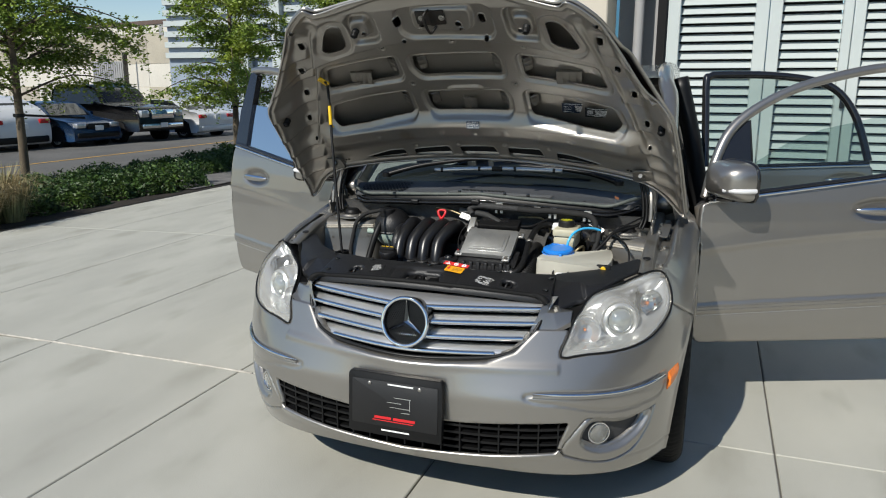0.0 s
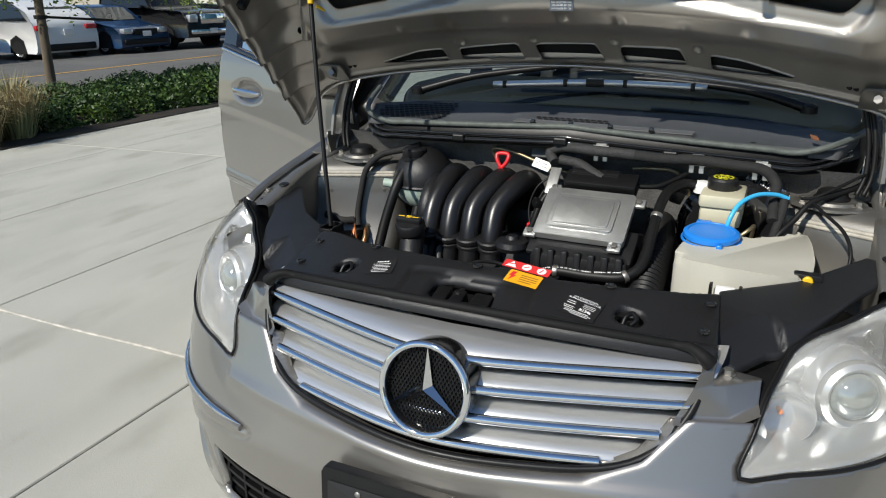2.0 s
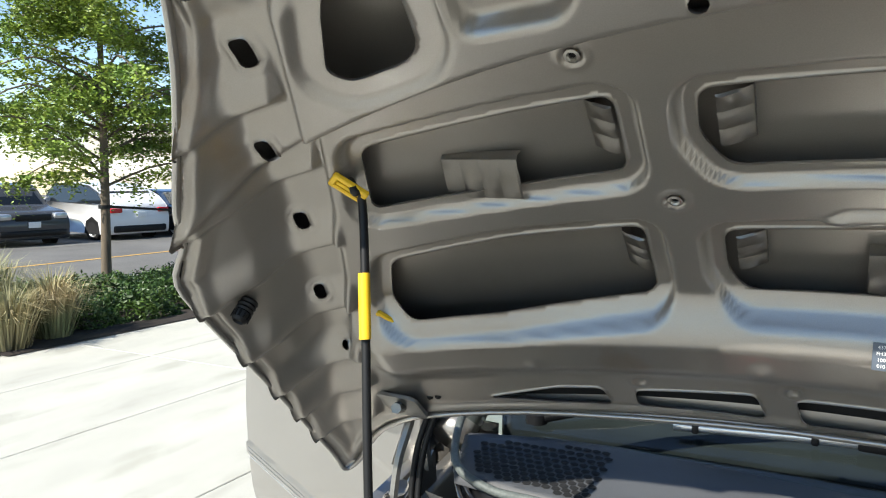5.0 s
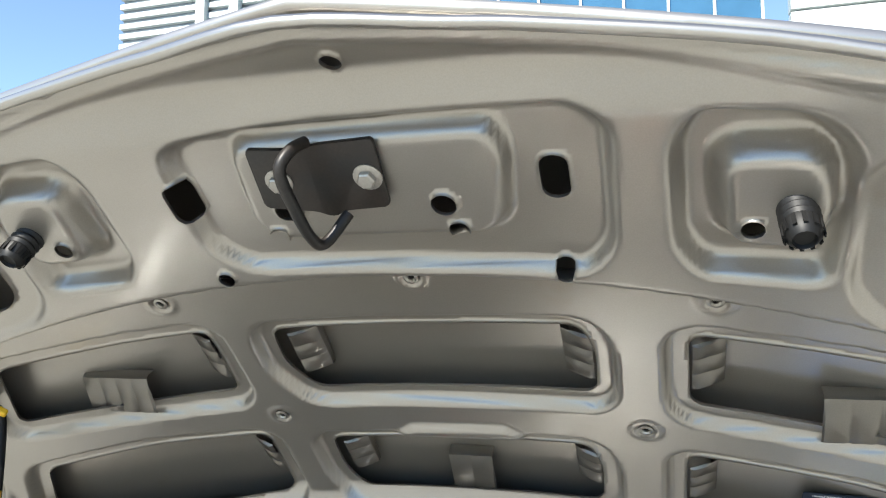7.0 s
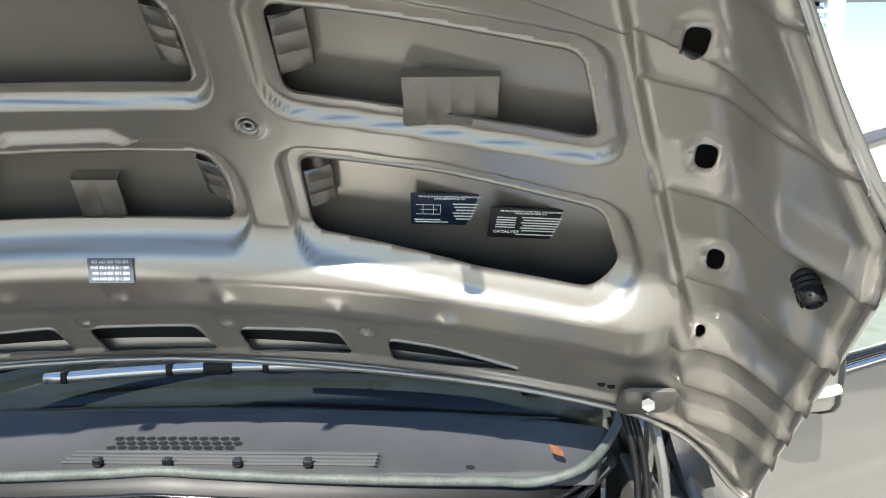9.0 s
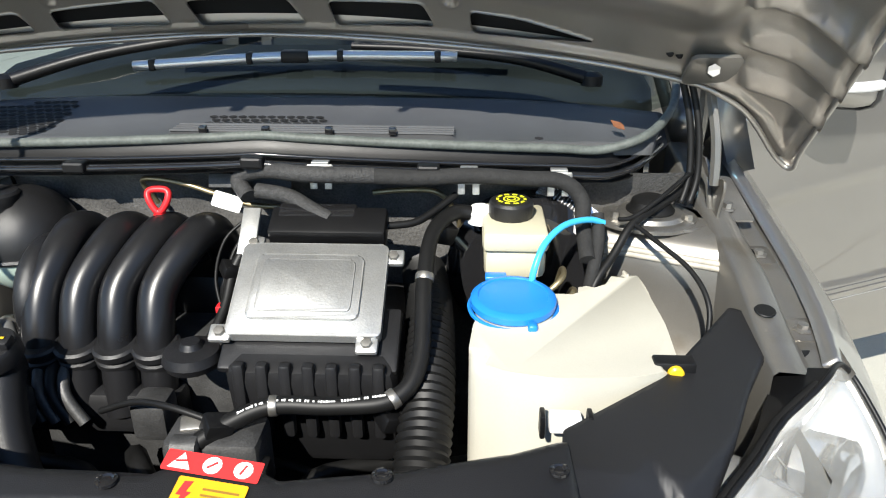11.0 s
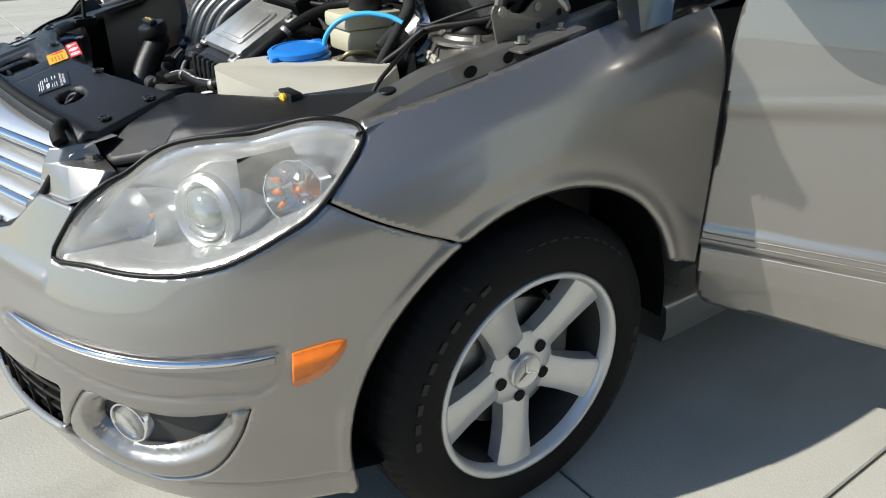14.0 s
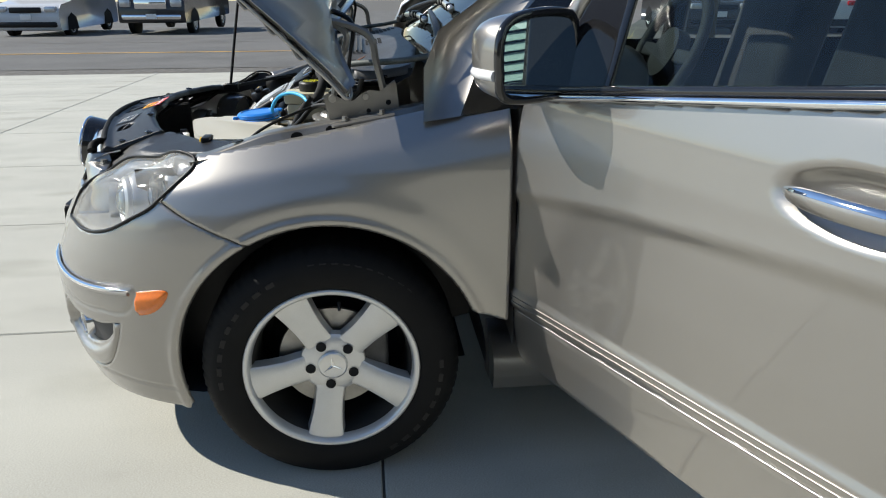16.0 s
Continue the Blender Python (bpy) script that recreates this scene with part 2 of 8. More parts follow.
def tube(bm, pts, r, sides=10, n=8, closed=False, ripple=0.0, smooth_path=True):
    path = spline(pts, n, closed) if smooth_path else [Vector(p) for p in pts]
    up = Vector((0.13, 0.21, 0.97)).normalized()
    rings = []
    L = len(path)
    for i, p in enumerate(path):
        a, b = path[(i - 1) % L if closed else max(i - 1, 0)], path[(i + 1) % L if closed else min(i + 1, L - 1)]
        d = (b - a).normalized()
        up = (up - d * up.dot(d))
        if up.length < 1e-4:
            up = d.orthogonal()
        up.normalize()
        s = d.cross(up)
        rr = r(i / max(L - 1, 1)) if callable(r) else r
        if ripple:
            rr *= 1 + ripple * (1 if i % 2 else -1)
        rings.append([bm.verts.new(p + rr * (math.cos(2 * math.pi * k / sides) * up + math.sin(2 * math.pi * k / sides) * s)) for k in range(sides)])
    for a, b in list(zip(rings, rings[1:])) + ([(rings[-1], rings[0])] if closed else []):
        for k in range(sides):
            bm.faces.new((a[k], a[(k + 1) % sides], b[(k + 1) % sides], b[k]))
    if not closed:
        bm.faces.new(rings[0][::-1])
        bm.faces.new(rings[-1])


def tubepart(name, pts, r, material, parent=None, sides=10, n=8, closed=False, ripple=0.0, label="", smooth_path=True):
    bm = bmesh.new()
    tube(bm, pts, r, sides, n, closed, ripple, smooth_path)
    return part(name, bm, material, parent, label, sharp=50)


def prism(bm, poly, depth, m=Matrix(), bevel=0.0, seg=2):
    """A flat polygon (x, y) made solid from z = 0 to depth, with its top edge rounded."""
    lo = [bm.verts.new((x, y, 0)) for x, y in poly]
    hi = [bm.verts.new((x, y, depth)) for x, y in poly]
    n = len(poly)
    fs = [bm.faces.new(lo[::-1]), bm.faces.new(hi)]
    for k in range(n):
        fs.append(bm.faces.new((lo[k], lo[(k + 1) % n], hi[(k + 1) % n], hi[k])))
    vs = lo + hi
    if bevel:
        es = [e for e in fs[1].edges]
        g = bmesh.ops.bevel(bm, geom=es, offset=bevel, segments=seg, affect="EDGES", profile=0.5)
        vs = list({v for f in g["faces"] for v in f.verts} | {v for v in vs if v.is_valid})
    bmesh.ops.transform(bm, matrix=m, verts=vs)


def rounded(w, h, r, n=5, cx=0.0, cy=0.0):
    out = []
    for sx, sy, a0 in ((1, 1, 0), (-1, 1, 90), (-1, -1, 180), (1, -1, 270)):
        for k in range(n + 1):
            a = radians(a0 + 90 * k / n)
            out.append((cx + sx * (w / 2 - r) + r * math.cos(a), cy + sy * (h / 2 - r) + r * math.sin(a)))
    return out


def prismpart(name, poly, depth, m, material, parent=None, bevel=0.0, label="", seg=2):
    bm = bmesh.new()
    prism(bm, poly, depth, m, bevel, seg)
    return part(name, bm, material, parent, label, sharp=35)


def frame_at(o, right, up):
    """A pose with x along right and y along up; z looks out of the face."""
    r = Vector(right).normalized()
    z = r.cross(Vector(up)).normalized()
    u = z.cross(r)
    return Matrix.Translation(o) @ Matrix((r, u, z)).transposed().to_4x4()


def words(name, text, size, m, material, parent, depth=0.0004, align="CENTER", bold=0.0):
    cu = bpy.data.curves.new(name, "FONT")
    cu.body, cu.size, cu.extrude, cu.align_x, cu.align_y, cu.offset = text, size, depth, align, "CENTER", bold
    tmp = bpy.data.objects.new(name + "_tmp", cu)
    me = bpy.data.meshes.new_from_object(tmp)
    bpy.data.objects.remove(tmp)
    me.transform(m)
    me.materials.clear()
    me.materials.append(material)
    ob = new(name, me)
    ob.parent = parent
    return ob


def poly_sdf(px, py, poly):
    """Signed distance to a closed polygon, negative inside; arrays in, array out."""
    d = np.full(px.shape, 1e9)
    inside = np.zeros(px.shape, bool)
    n = len(poly)
    for k in range(n):
        ax, ay = poly[k]
        bx, by = poly[(k + 1) % n]
        ex, ey = bx - ax, by - ay
        t = np.clip(((px - ax) * ex + (py - ay) * ey) / (ex * ex + ey * ey + 1e-12), 0, 1)
        d = np.minimum(d, np.hypot(px - ax - t * ex, py - ay - t * ey))
        cross = ((ay > py) != (by > py)) & (px < (bx - ax) * (py - ay) / (by - ay + 1e-12) + ax)
        inside ^= cross
    return np.where(inside, -d, d)


def smooth_poly(poly, n=5):
    return [(p.x, p.y) for p in spline([(x, y, 0) for x, y in poly], n, True)]


def rpoly(poly, r, n=4):
    """Round the corners of a polygon."""
    out = []
    m = len(poly)
    for k in range(m):
        a, b, c = (Vector(poly[(k + j) % m]).to_2d() for j in (-1, 0, 1))
        u, v = (a - b), (c - b)
        cut = min(r, u.length * 0.45, v.length * 0.45)
        p, q = b + u.normalized() * cut, b + v.normalized() * cut
        for j in range(n + 1):
            t = j / n
            w = p * (1 - t) ** 2 + b * 2 * t * (1 - t) + q * t * t
            out.append((w.x, w.y))
    return out


def sstep(x, a, b):
    t = np.clip((x - a) / (b - a), 0, 1)
    return t * t * (3 - 2 * t)


def sheet(name, S, T, place, keep, material, parent=None, thick=0.0, normal_sign=1.0, label="", turn=None):
    """A trimmed sheet: place(S, T) gives points; keep(S, T) a signed distance, negative where the sheet is. The cut edge is
    moved onto the outline, and the rim is turned inwards by thick."""
    S, T = S.copy(), T.copy()
    d = keep(S, T)
    e = 1e-4
    ds = (keep(S + e, T) - d) / e
    dt = (keep(S, T + e) - d) / e
    g = ds * ds + dt * dt + 1e-9
    cell = max(abs(S[1, 0] - S[0, 0]), abs(T[0, 1] - T[0, 0]), abs(S[0, 1] - S[0, 0]), abs(T[1, 0] - T[0, 0]))
    near = np.abs(d) < 0.62 * cell * np.sqrt(g)
    S[near] -= (d * ds / g)[near]
    T[near] -= (d * dt / g)[near]
    ok = (d < 0) | near
    P = place(S, T)
    ni, nj = S.shape
    idx = -np.ones(S.shape, int)
    used = np.zeros(S.shape, bool)
    faces = []
    okc = ok[:-1, :-1].astype(int) + ok[1:, :-1] + ok[1:, 1:] + ok[:-1, 1:]
    inn = (d < 0) & ~near
    anyin = inn[:-1, :-1] | inn[1:, :-1] | inn[1:, 1:] | inn[:-1, 1:]
    for i, j in zip(*np.nonzero((okc >= 3) & anyin)):
        c = [(i, j), (i + 1, j), (i + 1, j + 1), (i, j + 1)]
        c = [q for q in c if ok[q]]
        if len(c) == 4 or all(ok[q] for q in c):
            faces.append(c)
            for q in c:
                used[q] = True
    idx[used] = np.arange(used.sum())
    V = P[used]
    F = [[int(idx[q]) for q in f] for f in faces]
    if thick:
        edges = {}
        for f in F:
            for k in range(len(f)):
                a, b = f[k], f[(k + 1) % len(f)]
                edges[(a, b)] = 1
        rim = [(a, b) for a, b in edges if (b, a) not in edges]
        nrm = np.cross(place(S + e, T) - P, place(S, T + e) - P)[used]
        flip = np.sign((S[1, 0] - S[0, 0]) * (T[0, 1] - T[0, 0]) - (S[0, 1] - S[0, 0]) * (T[1, 0] - T[0, 0]))
        nrm /= flip * (np.linalg.norm(nrm, axis=1)[:, None] + 1e-12)
        extra, more = {}, []
        for a, b in rim:
            for k in (a, b):
                if k not in extra:
                    extra[k] = len(V) + len(more)
                    more.append(V[k] + np.array(turn) * thick if turn else V[k] - nrm[k] * thick * normal_sign)
            F.append([b, a, extra[a], extra[b]])
        if more:
            V = np.concatenate([V, np.array(more)])
    ob = mesh(name, V, F, material, parent, True, label)
    return ob


# ---- the car's outer form ----
ZK = [.10, .18, .26, .36, .48, .56, .64, .70, .76, .82, .88]
DK = [.70, .765, .80, .815, .825, .822, .800, .780, .755, .700, .62]
WK = [.84, .862, .874, .882, .886, .888, .887, .880, .858, .798, .74]
KK = [0, 0, 0, 0, .01, .05, .075, .085, .085, .085, .085]
QQ = 2.8
ZF = np.arange(0.04, 1.12, 0.004)


def _soft(vals):
    v = np.interp(ZF, ZK, vals)
    k = np.hanning(15)
    return np.convolve(np.pad(v, 7, mode="edge"), k / k.sum(), mode="valid")


DF, WF, KF = _soft(DK), _soft(WK), _soft(KK)
SIDE = 1.33


def rise(y, z):
    return np.clip(.19 * (y + .30), -.02, .14) * np.clip((z - .55) / .25, 0, 1)


def half_width(z, y):
    return np.interp(z - rise(y, z), ZF, WF)


_th = np.linspace(0, np.pi / 2, 500)
_TX, _TY = [], []
for _z in ZF:
    _r = np.sin(_th) ** (2 / QQ)
    _y = -np.interp(_z, ZF, DF) * np.cos(_th) ** (2 / QQ) + 4 * np.interp(_z, ZF, KF) * (np.sqrt(_r * _r + .03) - .1732) * 1.12 * (1 - _r)
    _x = half_width(_z, np.minimum(_y, 0)) * _r
    _s = np.r_[0, np.cumsum(np.hypot(np.diff(_x), np.diff(_y)))]
    _f = np.linspace(0, 1, 240)
    _TX.append(np.interp(_f, _s / _s[-1], _x))
    _TY.append(np.interp(_f, _s / _s[-1], _y))
_TX, _TY = np.array(_TX), np.array(_TY)


def shell(S, T, out=0.0):
    """A point of the car's front: S along the plan from the middle (plus to the car's left), T the height; out: metres outwards."""
    a = np.abs(S)
    zi = np.clip((T - ZF[0]) / 0.004, 0, len(ZF) - 1.001)
    fi = np.clip(a / SIDE, 0, 1) * 238.999
    i, j = zi.astype(int), fi.astype(int)
    u, v = zi - i, fi - j
    mix = lambda A: (A[i, j] * (1 - u) + A[i + 1, j] * u) * (1 - v) + (A[i, j + 1] * (1 - u) + A[i + 1, j + 1] * u) * v
    x, y = mix(_TX), mix(_TY)
    back = a > SIDE
    y = np.where(back, a - SIDE, y)
    x = np.where(back, half_width(T, y), x)
    P = np.stack([x * np.sign(S + 1e-9), y, T], -1)
    if np.ndim(out) or out:
        e = 0.004
        A, B = shell(S + e, T), shell(S, T + e)
        n = np.cross(A - P, B - P)
        n /= np.linalg.norm(n, axis=-1, keepdims=True) + 1e-12
        P = P + n * (np.asarray(out)[..., None] if np.ndim(out) else out)
    return P


def wz(S, T):
    P = shell(S, T)
    return np.abs(P[..., 0]) + P[..., 1], P[..., 2], P


def grid(s0, s1, ds, t0, t1, dt):
    return np.meshgrid(np.arange(s0, s1 + ds / 2, ds), np.arange(t0, t1 + dt / 2, dt), indexing="ij")


HEADLIGHT = smooth_poly([(-.19, .612), (-.089, .618), (.02, .622), (.107, .628), (.184, .638), (.267, .656), (.352, .688), (.413, .714),
                         (.452, .744), (.481, .777), (.496, .802), (.486, .818), (.451, .827), (.39, .831), (.293, .831), (.2, .826),
                         (.108, .817), (.036, .801), (-.028, .772), (-.099, .719), (-.151, .665)], 3)
FOG = smooth_poly([(-.218, .307), (-.138, .401), (-.095, .42), (-.004, .408), (.087, .402), (.198, .407), (.273, .417), (.274, .408), (.246, .359),
                   (.189, .299), (.128, .268), (.044, .251), (-.037, .253), (-.129, .271)], 3)
FOGPIT = smooth_poly([(-.121, .340), (-.090, .392), (-.034, .398), (.058, .388), (.146, .390), (.222, .400), (.19, .362), (.13, .332), (.061, .312), (-.039, .308)], 3)
TRIM = smooth_poly([(-.365, .497), (-.208, .505), (-.056, .500), (.085, .502), (.21, .510), (.319, .520), (.356, .520), (.351, .489), (.309, .452), (.207, .444),
                    (.07, .436), (-.068, .446), (-.231, .470), (-.345, .480)], 3)
_gh = [(.445, .82), (.440, .768), (.405, .70), (.350, .638), (.27, .608), (.12, .597)]
GRILLE = _gh + [(0, .594)] + [(-x, z) for x, z in _gh[::-1]]
_lh = [(.2, .390), (.40, .404), (.545, .410), (.505, .302), (.3, .282)]
LOWGRILLE = rpoly([(0, .386)] + _lh + [(0, .262)] + [(-x, z) for x, z in _lh[::-1]], .012)


def arch(P, r=.372):
    return np.hypot(P[..., 1], P[..., 2] - .31) - r


car = thing("car", "pewter silver compact hatchback, hood and doors open, parked on concrete paving", "car")


def bumper_keep(S, T):
    w, z, P = wz(S, T)
    x, y = P[..., 0], P[..., 1]
    d = np.maximum(z - .772, .196 - z)
    d = np.maximum(d, (.225 - .03 * np.clip((np.abs(x) - .3) / .4, 0, 1)) - z)
    for poly, gap in ((HEADLIGHT, .0025), (FOG, .002)):
        d = np.maximum(d, gap - poly_sdf(w, z, poly))
    for poly in (GRILLE, LOWGRILLE):
        d = np.maximum(d, -poly_sdf(x, z, poly))
    d = np.maximum(d, np.where((w < .05) & (np.abs(x) > .38), z - .690, -1))
    seam = (w - .451) * .338 + (z - .732) * .941
    d = np.maximum(d, np.where(w > .2, seam + .0018, -1))
    d = np.maximum(d, np.where(w > 0, -arch(P), -1))
    return d


def bumper_place(S, T):
    w, z, P = wz(S, T)
    x = P[..., 0]
    o = -.006 * np.exp(-(poly_sdf(w, z, TRIM) / .0042) ** 2)
    o = o - .004 * np.exp(-((z - .252) / .003) ** 2) * (w > .1)
    o = o + .008 * (1 - sstep(np.abs(poly_sdf(x, z, LOWGRILLE)), .004, .030)) * (1 - sstep(z, .30, .33))
    o = o - .022 * sstep(-poly_sdf(x, z, GRILLE), -.02, .0)
    o = o + .006 * np.exp(-((np.abs(arch(P)) - .012) / .010) ** 2) * (w > 0)
    o = o + .004 * np.exp(-((z - .575) / .012) ** 2) * (np.abs(x) < .5)
    return shell(S, T, o)


S, T = grid(-1.20, 1.20, .006, .186, .786, .006)
sheet("front_bumper", S, T, bumper_place, bumper_keep, PAINT, car, .012)


def fender_keep(S, T):
    w, z, P = wz(S, T)
    y = P[..., 1]
    d = np.maximum(z - (.822 + .19 * (y + .30)), .268 - z)
    d = np.maximum(d, np.where(w < .55, .004 - poly_sdf(w, z, HEADLIGHT), -1))
    d = np.maximum(d, -((w - .451) * .338 + (z - .732) * .941) + .0018)
    d = np.maximum(d, -arch(P))
    return np.maximum(d, y - .432)


def fender_place(S, T):
    w, z, P = wz(S, T)
    o = .006 * np.exp(-((np.abs(arch(P)) - .012) / .010) ** 2)
    flare = np.exp(-((arch(P) - .055) / .035) ** 2)
    return shell(S, T, o + .004 * flare)


for side in (1, -1):
    S, T = grid(.80, 1.775, .006, .256, 1.0, .006)
    sheet("fender", S * side, T, fender_place, fender_keep, PAINT, car, .02, side)

# bumper trim strips with a chrome bead
for side in (1, -1):
    pts = []
    for k in range(25):
        w = -.34 + .68 * k / 24
        s = np.interp(w, *(lambda q: (q[0], q[1]))((lambda a: (wz(a, np.full_like(a, .50))[0], a))(np.linspace(.0, 1.2, 400))))
        z = .499 + .016 * (w / .34) ** 2 * (1 if w > 0 else .35)
        pts.append(Vector(shell(np.array([s * side]), np.array([z]), .004)[0]))
    tubepart("trim_strip", pts, lambda t: .0048 * min(1, 8 * t, 8 * (1 - t)) + .001, CHROME, car, 8, 2, label="thin chrome strip along the bumper")
    pts2 = [p + Vector((0, 0, -.009)) for p in pts]
    tubepart("trim_strip_base", pts2, lambda t: .006, PAINT, car, 6, 2)

# amber side markers
for side in (1, -1):
    poly = smooth_poly([(.334, .455), (.352, .503), (.40, .518), (.478, .523), (.452, .482), (.40, .458)], 4)
    S, T = grid(.90, 1.10, .003, .44, .54, .003)
    sheet("side_marker", S * side, T, lambda S, T, p=poly: shell(S, T, .010 * sstep(-poly_sdf(*wz(S, T)[:2], p), 0, .02) + .002),
          lambda S, T, p=poly: poly_sdf(*wz(S, T)[:2], p), AMBER, car, .012, side, "amber side marker lens")

# fog lamp bezels, pits and lamps
FOGDARK = mat("dark_grey_plastic", (.05, .05, .052), .5, vary=.15, scale=12, fine=.1, bump=.1, bump_scale=700)
for side in (1, -1):
    S, T = grid(.42, .96, .005, .235, .435, .005)
    bez = sheet("fog_bezel", S * side, T,
                lambda S, T: shell(S, T, -.016 + .018 * sstep(poly_sdf(*wz(S, T)[:2], FOGPIT), .004, .022) - .006 * sstep(-poly_sdf(*wz(S, T)[:2], FOG), .012, 0)),
                lambda S, T: np.maximum(poly_sdf(*wz(S, T)[:2], FOG), -poly_sdf(*wz(S, T)[:2], FOGPIT)), PAINT, car, .02, side)
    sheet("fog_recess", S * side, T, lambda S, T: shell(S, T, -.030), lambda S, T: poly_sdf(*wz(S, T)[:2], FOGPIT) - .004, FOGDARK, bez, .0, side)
    sq = np.linspace(.3, 1.1, 300)
    sx_ = float(np.interp(.640, np.abs(shell(sq, np.full_like(sq, .352))[:, 0]), sq))
    m = frame_at(tuple(shell(np.array([sx_ * side]), np.array([.352]), -.026)[0]), (.85, .5 * side, 0), (0, 0, 1))
    lathepart("fog_lamp", [(.039, -.05), (.039, .004), (.037, .008), (.034, .008), (.032, .002), (.018, -.026), (0, -.034)], m, REFLECTOR, bez, 28)
    lathepart("fog_lens", [(.033, .003), (.026, .007), (.013, .0095), (0, .010)], m, LENS, bez, 24)

# lower grille
gr = part("lower_grille", bmesh.new(), BLACK, car)
S, T = grid(-.60, .60, .012, .25, .42, .012)
# near-black sheet puts the shade behind the slats into its colour
sheet("grille_shade_sheet", S, T, lambda S, T: shell(S, T, -.06), lambda S, T: poly_sdf(wz(S, T)[2][..., 0], T, LOWGRILLE) - .02, DARK, gr)
for zz, hw in ((.298, .48), (.326, .50), (.354, .51), (.382, .50)):
    ss = np.linspace(-hw - .02, hw + .02, 41)
    zrow = np.full_like(ss, zz) - .012 * (1 - (ss / .55) ** 2)
    A, B = shell(ss, zrow, -.012), shell(ss, zrow, -.05)
    V, F = [], []
    for a, b in zip(A, B):
        V += [a + (0, 0, .004), a - (0, 0, .004), b - (0, 0, .008), b + (0, 0, .002)]
    for k in range(40):
        F += [(4 * k + j, 4 * k + (j + 1) % 4, 4 * k + 4 + (j + 1) % 4, 4 * k + 4 + j) for j in range(4)]
    mesh("grille_slat", V, F, BLACK, gr, False)
for k in range(-8, 9):
    s = k * .062
    a, b = shell(np.array([s, s]), np.array([.272, .392]), -.022)
    bm = bmesh.new()
    box(bm, (Vector(a) + Vector(b)) / 2, (.006, .03, .125), pose(0, 0, 0, 0, 0, 0), .001, 1)
    part("grille_rib", bm, BLACK, gr)

# upper grille: painted blades with chrome edges
gu = part("radiator_grille", bmesh.new(), SATIN, car)
S, T = grid(-.50, .50, .012, .59, .78, .012)
# shade between the blades is the near-black colour of this sheet
sheet("grille_shade_sheet", S, T, lambda S, T: shell(S, T, -.075), lambda S, T: poly_sdf(wz(S, T)[2][..., 0], T, GRILLE) - .0, DARK, gu)


def half_at(z):
    return float(np.interp(z, [.594, .608, .638, .70, .768, .80], [.16, .27, .350, .405, .440, .445]))


for k, (zt, zb) in enumerate(((.812, .752), (.742, .706), (.696, .660), (.650, .614))):
    xs = np.linspace(-1, 1, 61) * (half_at(zb) + .004)
    V, F = [], []
    rows = ((zt, -.055), ((zt + zb) / 2 + .006, -.032), (zb + .006, -.014), (zb, -.016), (zb, -.05))
    ss = xs * 1.06
    for z, o in rows:
        xr = np.linspace(-1, 1, 61) * (half_at(z) + .012)
        P = shell(xr * 1.06, np.full_like(xr, z), o)
        P[:, 0] = xr
        V.append(P)
    n = len(xs)
    for r in range(len(rows) - 1):
        F += [(r * n + j, r * n + j + 1, (r + 1) * n + j + 1, (r + 1) * n + j) for j in range(n - 1)]
    mesh("grille_blade", np.concatenate(V), F, SATIN, gu, label="silver grille blade")
    P = shell(ss, np.full_like(ss, zb + .002), -.012)
    P[:, 0] = xs
    tubepart("chrome_bar", [tuple(p) for p in P[::3]], .0085, CHROME, gu, 10, 3, label="chrome grille bar")
pts = [Vector(shell(np.array([x * 1.06]), np.array([z]), -.010)[0]) for x, z in spline([(x, z, 0) for x, z in GRILLE[1:-1]], 4) and [(p.x, p.y) for p in spline([(x, z, 0) for x, z in GRILLE[1:-1]], 4)]]
tubepart("grille_frame", pts, .007, BLACK, gu, 8, 1)

# emblem: ring with a three-pointed star over a mesh disc
em = Matrix.Translation((.002, -.790, .704)) @ pose(0, 0, 0, 90 - 12, 0, 0)
lathepart("emblem", [(.079, -.06), (.083, -.006), (.083, .004), (.080, .009), (.075, .009), (.072, .002), (.072, -.012), (0, -.012)], em, GLOSS, gu, 48, "round emblem")
bm = bmesh.new()
tube(bm, [em @ Vector((.0785 * math.cos(a), .0785 * math.sin(a), .006)) for a in np.linspace(0, 2 * math.pi, 48, endpoint=False)], .0065, 8, 1, True)
part("emblem_ring", bm, CHROME, gu, smooth=True)
bm = bmesh.new()
hub = bm.verts.new(em @ Vector((0, 0, .010)))
tips, dips = [], []
for k in range(3):
    a = radians(90 + 120 * k)
    tips.append(bm.verts.new(em @ Vector((.075 * math.cos(a), .075 * math.sin(a), .004))))
    a += radians(60)
    dips.append(bm.verts.new(em @ Vector((.013 * math.cos(a), .013 * math.sin(a), -.004))))
for k in range(3):
    bm.faces.new((hub, dips[k - 1], tips[k]))
    bm.faces.new((hub, tips[k], dips[k]))
part("emblem_star", bm, CHROME, gu)
bm = bmesh.new()
for k in range(-13, 14):
    h = .0062 * k
    L = math.sqrt(max(0, .070 ** 2 - h * h))
    for ang in (60, -60):
        box(bm, em @ (pose(0, 0, 0, 0, 0, ang) @ Vector((0, h, -.009))), (2 * L, .0014, .003), em.to_3x3().to_4x4() @ pose(0, 0, 0, 0, 0, ang))
part("emblem_mesh", bm, BLACK, gu)

